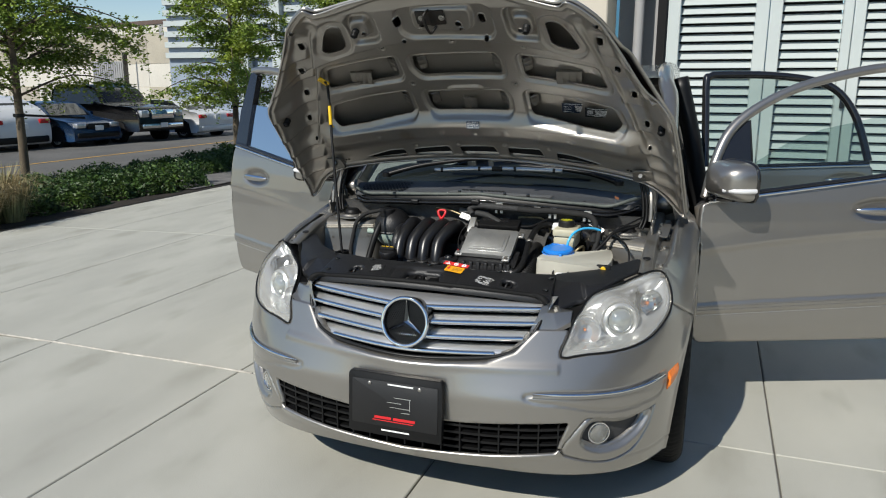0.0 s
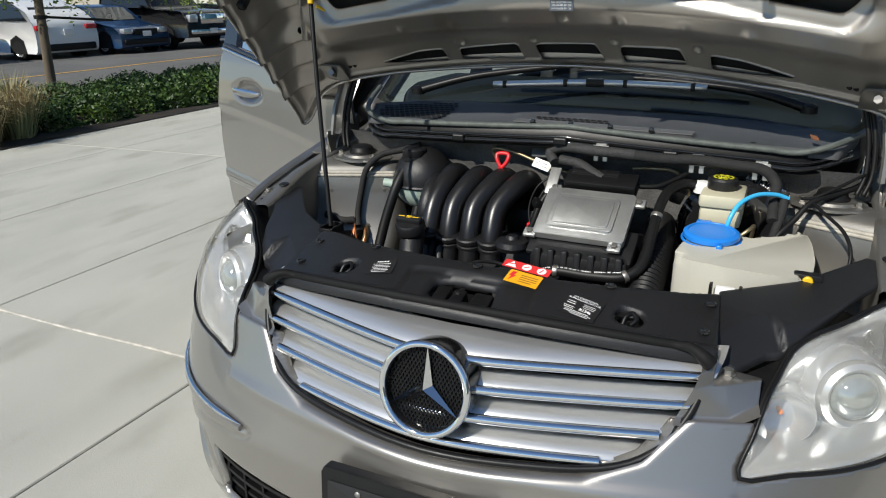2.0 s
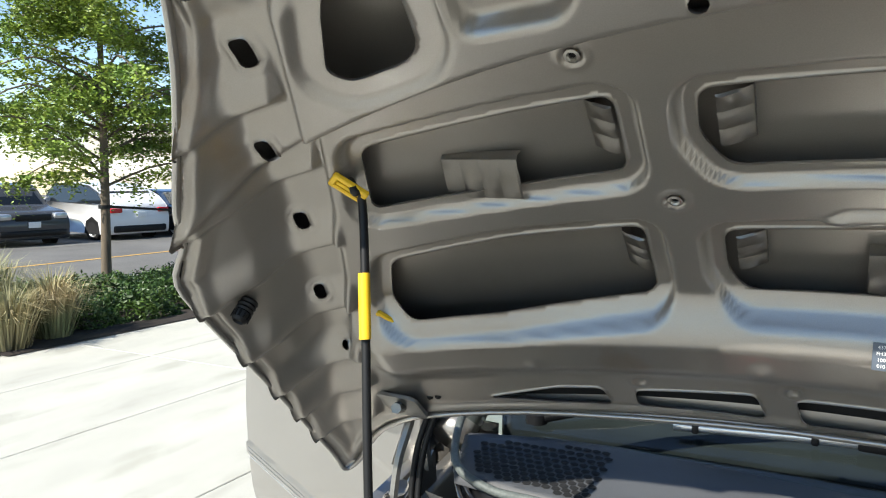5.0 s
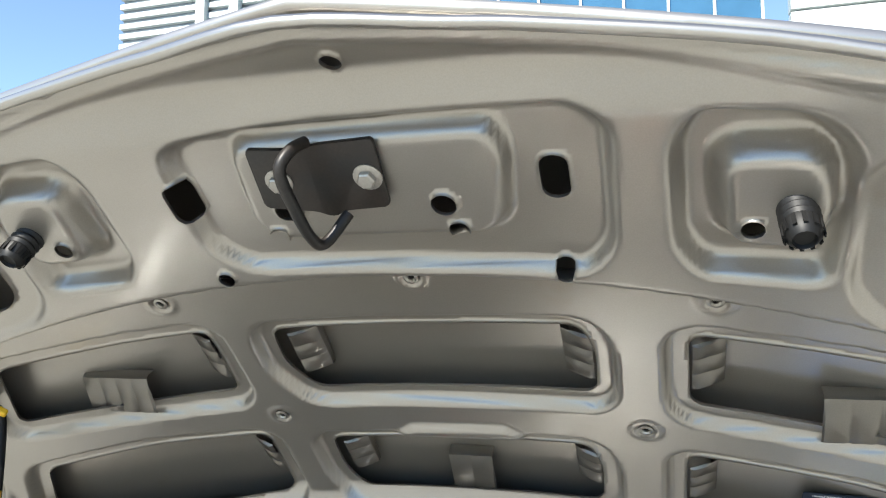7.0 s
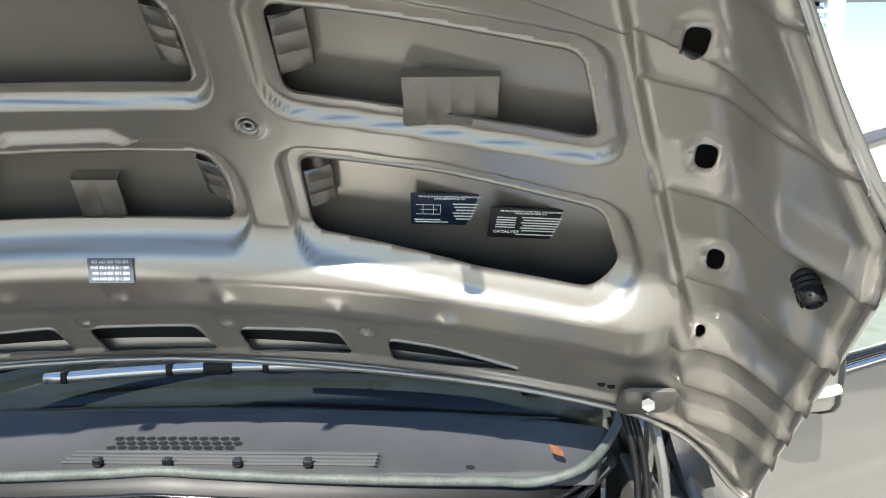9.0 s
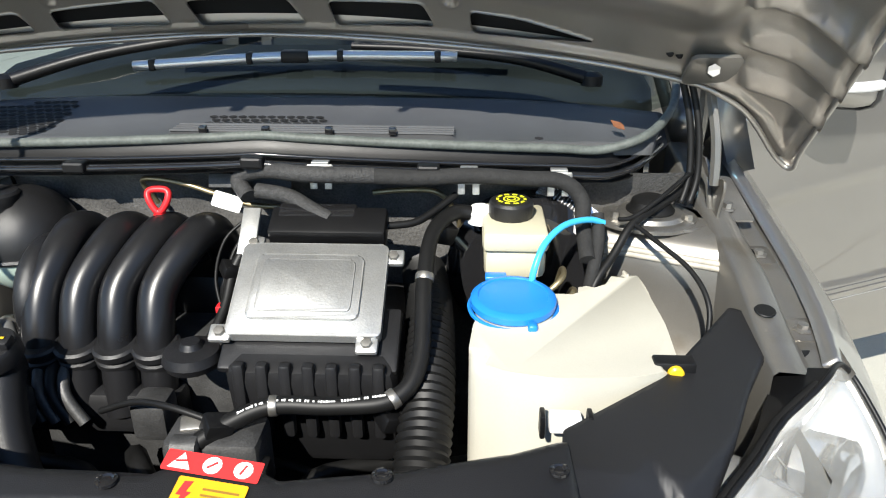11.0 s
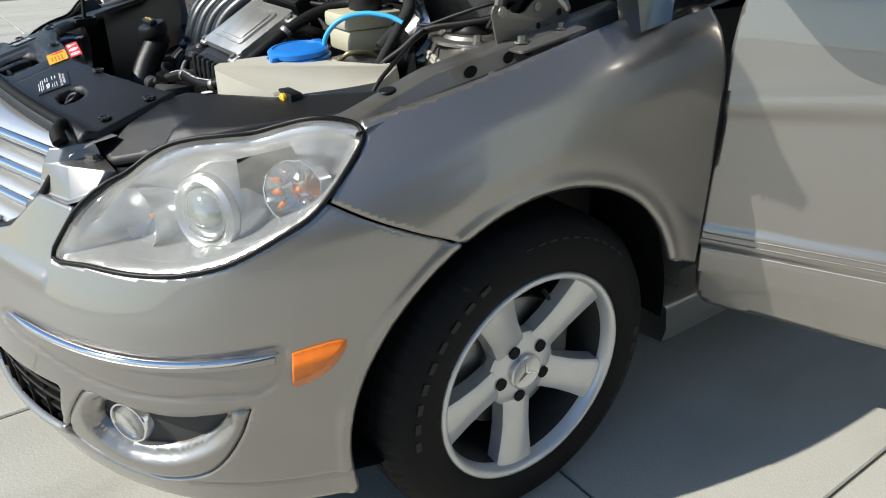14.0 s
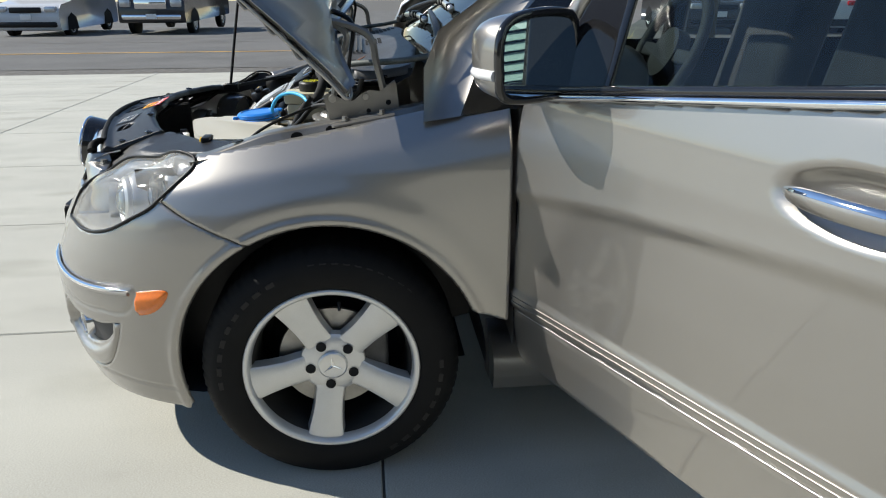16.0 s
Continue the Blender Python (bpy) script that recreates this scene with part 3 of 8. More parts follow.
# plate holder with its dealer plate
pm = frame_at((-.012, -.842, .430), (1, 0, 0), (0, .06, 1))
plate = prismpart("plate_holder", rounded(.332, .212, .012), .022, pm @ Matrix.Translation((0, 0, -.008)), BLACK, car, .004, "black dealer plate in a plastic holder")
prismpart("plate", rounded(.305, .155, .006), .002, pm @ Matrix.Translation((0, .004, .0142)), COVER, plate, .001)
for sx in (-1, 1):
    lathepart("plate_screw", [(.006, 0), (.006, .002), (.003, .004), (0, .004)], pm @ Matrix.Translation((sx * .089, .070, .016)), STEEL, plate, 12)
def bars(name, rows, m, material, parent, depth=.0006):
    bm = bmesh.new()
    for x, y, w, h in rows:
        box(bm, m @ Vector((x, y, depth / 2)), (w, h, depth), m.to_3x3().to_4x4())
    return part(name, bm, material, parent)
pt = pm @ Matrix.Translation((0, 0, .0168))
bars("plate_marks", [(.022, .081, .090, .0050)], pt @ Matrix.Translation((0, -.008, 0)), WHITE, plate)
bars("plate_script", [(-.040, -.044, .060, .009), (.036, -.044, .078, .009)] + [(-.004, -.054, .146, .003)], pt, RED, plate)
bars("plate_sketch", [(.03, .03, .06, .0016), (.055, .01, .0016, .04), (.02, -.004, .07, .0016), (.0, .012, .05, .0016), (.04, -.018, .03, .0016)], pt, SATIN, plate)
bars("holder_script", [(.004, -.088, .100, .0050)], pt @ Matrix.Translation((0, 0, -.0028)), WHITE, plate)


# ---- hood, standing open ----
HA = radians(43)
HO, HV, HN = Vector((0, .10, 1.15)), Vector((0, -math.cos(HA), math.sin(HA))), Vector((0, math.sin(HA), math.cos(HA)))


def nose(u, v):
    """The box section along the front stands out from the rest of the panel."""
    return .030 * sstep(v - (.668 - .28 * u * u), .003, .017) * (1 - .6 * sstep(v, .835, .885) * (1 - sstep(np.abs(u), .2, .4)))


def hood_base(u, v):
    b = .03 - .12 * (v - .5) ** 2 - .2 * u * u
    edge = np.abs(u) - (.690 - .27 * (v - .3))
    return b - .55 * sstep(edge, -.015, .05) * np.clip(edge, 0, 1) - .03 * sstep(v, .87, .94) - nose(u, v)


def hood_xyz(u, v, n):
    return np.stack([u, HO.y + v * HV.y + n * HN.y, HO.z + v * HV.z + n * HN.z], -1)


def hp(u, v, n=0.0):
    """A point of the hood's inner panel, n metres off it towards the outer skin."""
    b = float(hood_base(np.array(u), np.array(v)))
    return Vector(hood_xyz(np.array(u), np.array(v), np.array(b + n)))


_ho = [(0, .930), (.10, .915), (.16, .905), (.285, .884), (.392, .864), (.430, .862), (.453, .886), (.484, .870), (.515, .845), (.548, .812), (.572, .772), (.600, .722), (.634, .664), (.686, .580), (.730, .518), (.768, .465), (.784, .360),
       (.800, .19), (.818, -.04), (.826, -.105), (.80, -.10), (.745, -.035), (.70, -.004), (.62, .014), (.40, .012)]
HOOD = _ho + [(0, .012)] + [(-u, v) for u, v in _ho[:0:-1]]


def mir(poly):
    return [(-u, v) for u, v in poly[::-1]]


C1 = rpoly([(-.172, .575), (.150, .582), (.163, .545), (.160, .482), (-.152, .476), (-.176, .520)], .016)
C2 = rpoly([(-.165, .383), (.145, .390), (.157, .350), (.153, .286), (-.150, .284), (-.165, .320)], .016)
S1 = rpoly([(.246, .577), (.35, .570), (.520, .552), (.548, .457), (.44, .463), (.248, .477)], .016)
S2 = rpoly([(.246, .392), (.40, .385), (.565, .362), (.594, .285), (.565, .262), (.44, .264), (.245, .280)], .016)
FRONTHOLE = rpoly([(.370, .778), (.396, .787), (.420, .778), (.446, .744), (.476, .678), (.456, .663), (.398, .673), (.379, .690)], .018)
VENTS = [rpoly([(u_, .058 + (v_ - .058) * 1.3) for u_, v_ in p], .010) for p in ([(-.098, .076), (.052, .079), (.074, .040), (-.090, .038)], [(.112, .076), (.250, .081), (.268, .047), (.118, .039)],
                                  [(.318, .076), (.39, .073), (.500, .056), (.405, .046), (.322, .044)], [(-.30, .072), (-.145, .078), (-.132, .039), (-.30, .044)],
                                  [(-.52, .056), (-.41, .074), (-.345, .074), (-.335, .044), (-.42, .046)])]
HOLES = [C1, C2, S1, S2, mir(S1), mir(S2), FRONTHOLE, mir(FRONTHOLE)] + VENTS
FLANGE_HOLES = ((.543, .716, .024, .034), (.594, .598, .022, .030), (.641, .460, .022, .028), (.682, .326, .020, .026))
for su in (1, -1):
    for cu, cv, w, h in FLANGE_HOLES + ((.153, .779, .021, .040),):
        HOLES.append(rounded(w, h, .009, 3, cu * su, cv))
    for cu, cv, r in ((.284, .746, .008), (.077, .742, .0085), (.152, .690, .008), (.690, .212, .007), (.538, .794, .007)):
        HOLES.append(rounded(2 * r, 2 * r, r * .98, 3, cu * su, cv))
HOLES += [rounded(.020, .020, .0098, 4, .070, .768), rounded(.016, .016, .0078, 3, .014, .888), rounded(.024, .018, .008, 3, -.058, .768)]


LIPBUMP = [(-.090, .398), (-.052, .424), (.058, .428), (.094, .402)]
POCKETS = [(C1, .022, .014, .0065), (C2, .024, .014, .0065), (S1, .024, .014, .0065), (S2, .024, .014, .0065), (mir(S1), .024, .014, .0065), (mir(S2), .024, .014, .0065),
           (FRONTHOLE, .034, .008, .012), (mir(FRONTHOLE), .034, .008, .012)]
LATCHOUT = rpoly([(-.153, .838), (-.066, .846), (.172, .849), (.197, .829), (.195, .717), (.172, .685), (-.128, .694), (-.158, .724)], .03)
LATCHIN = rpoly([(-.091, .835), (.116, .836), (.126, .810), (.116, .746), (.102, .731), (-.080, .730), (-.101, .753)], .022)
STOP = rpoly([(.227, .810), (.244, .842), (.316, .838), (.346, .805), (.348, .726), (.341, .685), (.251, .687), (.231, .717)], .022)
STOPIN = rpoly([(.263, .803), (.321, .805), (.333, .763), (.321, .726), (.270, .726)], .018)


def hood_relief(u, v):
    h = hood_base(u, v)
    for poly, reach, depth, wid in POCKETS:
        h = h + depth * (1 - sstep(poly_sdf(u, v, poly), reach - wid, reach))
    h = h + .014 * sstep(-poly_sdf(u, v, LATCHOUT), 0, .009) - .018 * sstep(-poly_sdf(u, v, LATCHIN), -.002, .008)
    for p, q in ((STOP, STOPIN), (mir(STOP), mir(STOPIN))):
        h = h + .022 * sstep(-poly_sdf(u, v, p), 0, .014) - .026 * sstep(-poly_sdf(u, v, q), -.010, .004)
    ridge = sstep(v, .292, .236) * sstep(v, .100, .200)
    ridge = ridge * (1 - sstep(np.abs(u), .60, .70))
    h = h - .046 * ridge
    for k, (cu, cv) in enumerate(((0, .265), (.13, .262), (.27, .255), (.40, .245), (-.13, .262), (-.27, .255), (-.40, .245))):
        h = h - .004 * np.exp(-((u - cu) / .010) ** 2 - ((v - .205 + .03 * cu * cu) / .012) ** 2)
    # ribs across the side flanges
    for cv in (.645, .53, .41, .29, .19, .115, .04):
        slant = v - cv - .12 * (np.abs(u) - .66) * -1
        fl = sstep(np.abs(u) - (.690 - .27 * (v - .3)), -.060, -.048)
        h = h - .014 * sstep(slant, -.008, .003) * (1 - sstep(slant, .004, .060)) * fl
    bowl = np.hypot(np.abs(u) - .480, v - .790)
    h = h + .016 * (1 - sstep(bowl, .010, .046))
    # folded and sealed edge
    e = poly_sdf(u, v, HOOD)
    h = h - .007 * np.exp(-((e + .016) / .006) ** 2)
    # strip with the oblong holes, sunk beside the main panel, each hole with a raised rim
    strip_u = np.abs(u) - (.543 + .350 * (.720 - v))
    h = h + .014 * sstep(strip_u, -.046, -.034) * (1 - sstep(strip_u, .022, .060)) * sstep(v, .17, .24) * (1 - sstep(v, .75, .79))
    for cu, cv, w_, h_ in FLANGE_HOLES:
        rim = np.hypot(np.maximum(np.abs(np.abs(u) - cu) - w_ / 2 + .008, 0), np.maximum(np.abs(v - cv) - h_ / 2 + .008, 0)) - .008
        h = h - .0025 * np.exp(-((rim - .003) / .003) ** 2)
    # pressed bump on the upper lip of the middle opening
    h = h - .008 * sstep(-poly_sdf(u, v, LIPBUMP), -.002, .008)
    for cu, cv in ((.005, .653), (.266, .634), (-.266, .634), (.205, .441), (-.205, .441), (.10, .096), (-.10, .096), (.29, .096), (-.29, .096)):
        r = np.hypot(u - cu, v - cv)
        h = h + .004 * (1 - sstep(r, .007, .010)) - .0025 * np.exp(-((r - .012) / .003) ** 2)
    return h


def hood_keep(u, v):
    d = poly_sdf(u, v, HOOD)
    for p in HOLES:
        us = [q[0] for q in p]
        box_far = (u < min(us) - .03) | (u > max(us) + .03)
        near = ~box_far
        if near.any():
            dd = np.full(u.shape, -1.0)
            dd[near] = -poly_sdf(u[near], v[near], p)
            d = np.maximum(d, dd)
    return d


hood = part("hood", bmesh.new(), PRIMER, car, "open hood")
U, V_ = grid(-.85, .85, .0038, -.125, .995, .0038)
sheet("hood_inner_panel", U, V_, lambda u, v: hood_xyz(u, v, hood_relief(u, v)), hood_keep, PRIMER, hood, .0035, -1, "stamped inner panel, bare pewter paint")
U, V_ = grid(-.86, .86, .02, -.135, 1.0, .02)


def skin_n(u, v):
    e = poly_sdf(u, v, HOOD)
    return .03 - .12 * (v - .5) ** 2 - .2 * u * u + .056 - .078 * sstep(np.abs(u) - (.690 - .27 * (v - .3)), .0, .16) - (.056 + .026 * sstep(v, .66, .72)) * sstep(e, -.07, .004)


sheet("hood_outer_skin", U, V_, lambda u, v: hood_xyz(u, v, skin_n(u, v)), lambda u, v: poly_sdf(u, v, HOOD) - .003, PAINT, hood, .012, 1, "glossy outer skin")
U, V_ = grid(-.66, .66, .02, .225, .80, .02)
sheet("hood_skin_inside", U, V_, lambda u, v: hood_xyz(u, v, np.maximum(skin_n(u, v) - .016, hood_base(u, v) + .026)), lambda u, v: np.abs(u) - (.66 - .30 * (v - .225)), PRIMER, hood, .0)
# dark mesh behind the rear vents
U, V_ = grid(-.56, .56, .02, .025, .095, .01)
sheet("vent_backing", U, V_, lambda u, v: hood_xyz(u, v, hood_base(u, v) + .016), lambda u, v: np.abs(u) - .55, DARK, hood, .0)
# hemmed edge with sealer
edge_pts = [hp(u, v, -.004) for u, v in HOOD]
tubepart("hem", edge_pts, .0045, PAINT, hood, 8, 4, True)

# support tabs in the openings
HM = Matrix((Vector((1, 0, 0)), HV, -HN)).transposed().to_4x4()


def tab(u, v, w, h, n=.004, tilt=0.0, grooves=3, turn=0.0):
    """A pressed sheet tab bent inwards from an opening's edge, with narrow grooves across it."""
    base = Matrix.Translation(hp(u, v, n)) @ HM @ pose(0, 0, 0, 0, 0, turn) @ pose(0, 0, 0, tilt, 0, 0)
    xs, zs_ = [-w / 2, -w / 2 + .0015], [-.003, 0]
    for k in range(grooves):
        c = (k + 1) * w / (grooves + 1) - w / 2
        for f, z in ((-.0032, 0), (-.0012, -.0022), (.0012, -.0022), (.0032, 0)):
            xs.append(c + f)
            zs_.append(z)
    xs += [w / 2 - .0015, w / 2]
    zs_ += [0, -.003]
    rows = ((-h / 2, -.003, .4), (-h / 2 + .004, 0, 1), (0, .0006, 1), (h / 2 - .010, 0, .3), (h / 2 - .002, -.0015, 0), (h / 2 + .001, -.006, 0), (h / 2 + .001, -.018, 0))
    V = [base @ Vector((x, y, z * f + dz)) for y, dz, f in rows for x, z in zip(xs, zs_)]
    m_ = len(xs)
    F = [(r * m_ + k, r * m_ + k + 1, (r + 1) * m_ + k + 1, (r + 1) * m_ + k) for r in range(len(rows) - 1) for k in range(m_ - 1)]
    bm = bmesh.new()
    vs = [bm.verts.new(p) for p in V]
    for f in F:
        bm.faces.new([vs[k] for k in f])
    bmesh.ops.solidify(bm, geom=list(bm.faces), thickness=.0012)
    part("tab", bm, PRIMER, hood, sharp=40)


for su in (1, -1):
    tab(su * .408, .478, .092, .050, .016, -20, 3)
    tab(su * .266, .532, .062, .034, .016, -26, 2, -90 * su)
    tab(su * .264, .342, .056, .032, .016, -26, 2, -90 * su)
    tab(su * .142, .532, .062, .034, .016, -26, 2, 90 * su)
    tab(su * .138, .342, .056, .032, .016, -26, 2, 90 * su)
tab(-.004, .306, .054, .058, .016, -16, 1)

# rubber stops
for su in (1, -1):
    for cu, cv, lean in ((.309, .763, 0), (.737, .378, 0)):
        m = Matrix.Translation(hp(cu * su, cv, -.004)) @ HM
        prof = [(.019, -.004), (.021, 0), (.018, .004), (.021, .008), (.018, .012), (.021, .016), (.0185, .020), (.020, .022), (.018, .034), (.012, .040), (.010, .036), (0, .036)]
        lathepart("rubber_stop", [(r * .62, h * .76) for r, h in prof], m, HOSE, hood, 20, "ribbed black rubber stop")
        bm = bmesh.new()
        for k in range(12):
            a = 2 * math.pi * k / 12
            box(bm, m @ Vector((.0121 * math.cos(a), .0121 * math.sin(a), .0215)), (.0010, .0026, .010), m.to_3x3().to_4x4() @ pose(0, 0, 0, 0, 0, math.degrees(a)), 0)
        part("stop_ribs", bm, RUBBER, hood)

# latch striker
m = Matrix.Translation(hp(-.017, .802, -.008)) @ HM
bm = bmesh.new()
prism(bm, rpoly([(-.052, .030), (-.010, .026), (.006, .030), (.050, .032), (.048, -.028), (.012, -.030), (.0, -.036), (-.012, -.030), (-.055, -.024)], .004), .004, m, .001)
latch = part("latch_plate", bm, RUST, hood, "rust-stained latch plate", sharp=35)
tubepart("striker", [m @ Vector(p) for p in ((-.002, .032, .002), (-.006, .036, .018), (-.012, .028, .032), (-.010, 0, .036), (-.008, -.030, .034), (-.002, -.042, .028), (.012, -.034, .003))], .0046, RUST, hood, 10, 6, label="bent steel striker loop")
for su in (-.034, .038):
    mm = m @ Matrix.Translation((su, 0, .003))
    lathepart("washer", [(.0112, 0), (.0112, .002), (.008, .003), (0, .003)], mm, STEEL, hood, 20)
    lathepart("bolt", [(.0072, .002), (.0072, .007), (.006, .008), (0, .008)], mm, STEEL, hood, 6)

# drilled fixings
for cu, cv in ((.005, .653), (.266, .634), (-.266, .634), (.205, .441), (-.205, .441)):
    m = Matrix.Translation(hp(cu, cv, .002)) @ HM
    lathepart("grommet", [(.0068, 0), (.0075, .003), (.005, .0038), (.0035, .002), (.0035, -.002), (0, -.002)], m, STEEL, hood, 16)
    # near-black disc gives the grommet's hole its shade
    lathepart("grommet_hole", [(.0034, .0), (0, .0003)], m, DARK, hood, 12)

# emission labels and paint code label
lm = Matrix.Translation(hp(.404, .303, .036)) @ HM @ pose(0, 0, 0, 0, 0, -2.2)
prismpart("emission_label", rounded(.088, .054, .001), .0006, lm, BLUELABEL, hood, 0, "dark emission label with white print")
words("label_text", "VEHICLE EMISSION CONTROL INFORMATION\nDAIMLERCHRYSLER AG", .0034, lm @ Matrix.Translation((0, .0205, .001)), WHITE, hood, .0002, bold=.00005)
bars("label_print", [(.020, .010 - .0052 * k, .032 - .004 * (k % 3), .0016) for k in range(6)] + [(-.025, -.018, .030, .0016), (-.020, -.022, .038, .0014)], lm @ Matrix.Translation((0, 0, .0008)), WHITE, hood, .0003)
bars("label_diagram", [(-.024, .008, .028, .0006), (-.024, -.008, .028, .0006), (-.030, 0, .0006, .018), (-.018, 0, .0006, .018), (-.010, .002, .0006, .014), (-.024, 0, .02, .0005)], lm @ Matrix.Translation((0, 0, .0008)), WHITE, hood, .0003)
lm = Matrix.Translation(hp(.494, .299, .034)) @ HM @ pose(0, 0, 0, 0, 0, -4)
prismpart("emission_label", rounded(.090, .052, .001), .0006, lm, LABEL, hood, 0, "black emission label with white print")
words("label_text", "VEHICLE EMISSION CONTROL INFORMATION\nDAIMLERCHRYSLER AG", .0034, lm @ Matrix.Translation((0, .0195, .001)), WHITE, hood, .0002, bold=.00005)
words("label_text", "CATALYST", .0062, lm @ Matrix.Translation((-.024, -.0150, .001)), WHITE, hood, .0002, bold=.0001)
bars("label_print", [(-.026, .010 - .0042 * k, .022, .0014) for k in range(5)] + [(.014, .011 - .0046 * k, .046 - .005 * (k % 2), .0016) for k in range(6)] + [(.012, -.019, .05, .0014)], lm @ Matrix.Translation((0, 0, .0008)), WHITE, hood, .0003)
lm = Matrix.Translation(hp(.005, .250, -.041)) @ HM @ pose(0, 0, 0, -42, 0, 0)
prismpart("paint_code_label", rounded(.054, .030, .001), .0006, lm, mat("figure_label", (.10, .12, .15), .35, .2, vary=.2, scale=40), hood, 0, "small label of figures")
for k, tx in enumerate(("437 642 400 748 451", "FH3 3X4 010 011 001", "100 110 001 011 000", "010 010 001 011 054")):
    words("label_figures", tx, .0052, lm @ Matrix.Translation((0, .0102 - .0068 * k, .001)), WHITE, hood, .0002)

# prop rod with its yellow grip and the yellow eyes
rod_top, rod_low = hp(-.535, .512, -.012), Vector((-.432, -.400, .822))
tubepart("prop_rod", [hp(-.552, .508, .01), rod_top, rod_top + Vector((.004, .012, -.035)), rod_low.lerp(rod_top, .5) + Vector((0, .004, 0)), rod_low], .0052, HOSE, car, 10, 8, label="black steel prop rod")
ga, gb = rod_top + (rod_low - rod_top) * .14, rod_top + (rod_low - rod_top) * .25
bm = bmesh.new()
for dx, dy, sx_, sy_, sz_ in ((-.016, 0, .006, .050, .020), (.016, 0, .006, .050, .020), (0, .024, .034, .006, .024), (0, -.022, .034, .006, .014)):
    box(bm, rod_low + Vector((dx, dy, -.008)), (sx_, sy_, sz_), None, .0015, 1)
part("rod_bracket", bm, BLACK, car, "black plastic rod bracket", sharp=40)
tubepart("rod_grip", [ga + Vector((.003, .008, 0)), gb + Vector((.002, .007, 0))], .0068, YELLOW, car, 12, 2, label="yellow plastic grip", smooth_path=False)
for cu, cv, r in ((-.545, .512, -50), (-.604, .258, -50)):
    m = Matrix.Translation(hp(cu, cv, -.004)) @ HM @ pose(0, 0, 0, 0, 0, r)
    bm = bmesh.new()
    for x, y, w, h in ((0, .009, .044, .006), (0, -.009, .044, .006), (-.019, 0, .007, .022), (.019, 0, .007, .022), (0, 0, .03, .004)):
        box(bm, m @ Vector((x, y, .002)), (w, h, .007), m.to_3x3().to_4x4(), .0015, 1)
    part("rod_eye", bm, YELLOW, hood, "yellow plastic eye")


# ---- headlamps ----
def on_wz(w, z, out, side, lean=False):
    """The point of the front where |x| + y = w at height z."""
    s = np.linspace(.2, 1.32, 400)
    ws_ = wz(s, np.full_like(s, z))[0]
    S0, T0 = np.array([np.interp(w, ws_, s) * side]), np.array([z])
    return tuple(shell(S0, T0, out + (lamp_lean(S0, T0) if lean else 0))[0])


LAMPTOP = [(-.151, .665), (-.099, .719), (-.028, .772), (.036, .801), (.108, .817), (.2, .826), (.293, .831), (.39, .831)]


def lamp_lean(S, T):
    """How far the lamp's upper edge leans back from the front's form."""
    w, z, _ = wz(S, T)
    d = z - np.interp(w, [p[0] for p in LAMPTOP], [p[1] for p in LAMPTOP])
    return -.040 * sstep(d, -.085, .0) * sstep(w, -.15, -.03) * (1 - sstep(w, .24, .42))


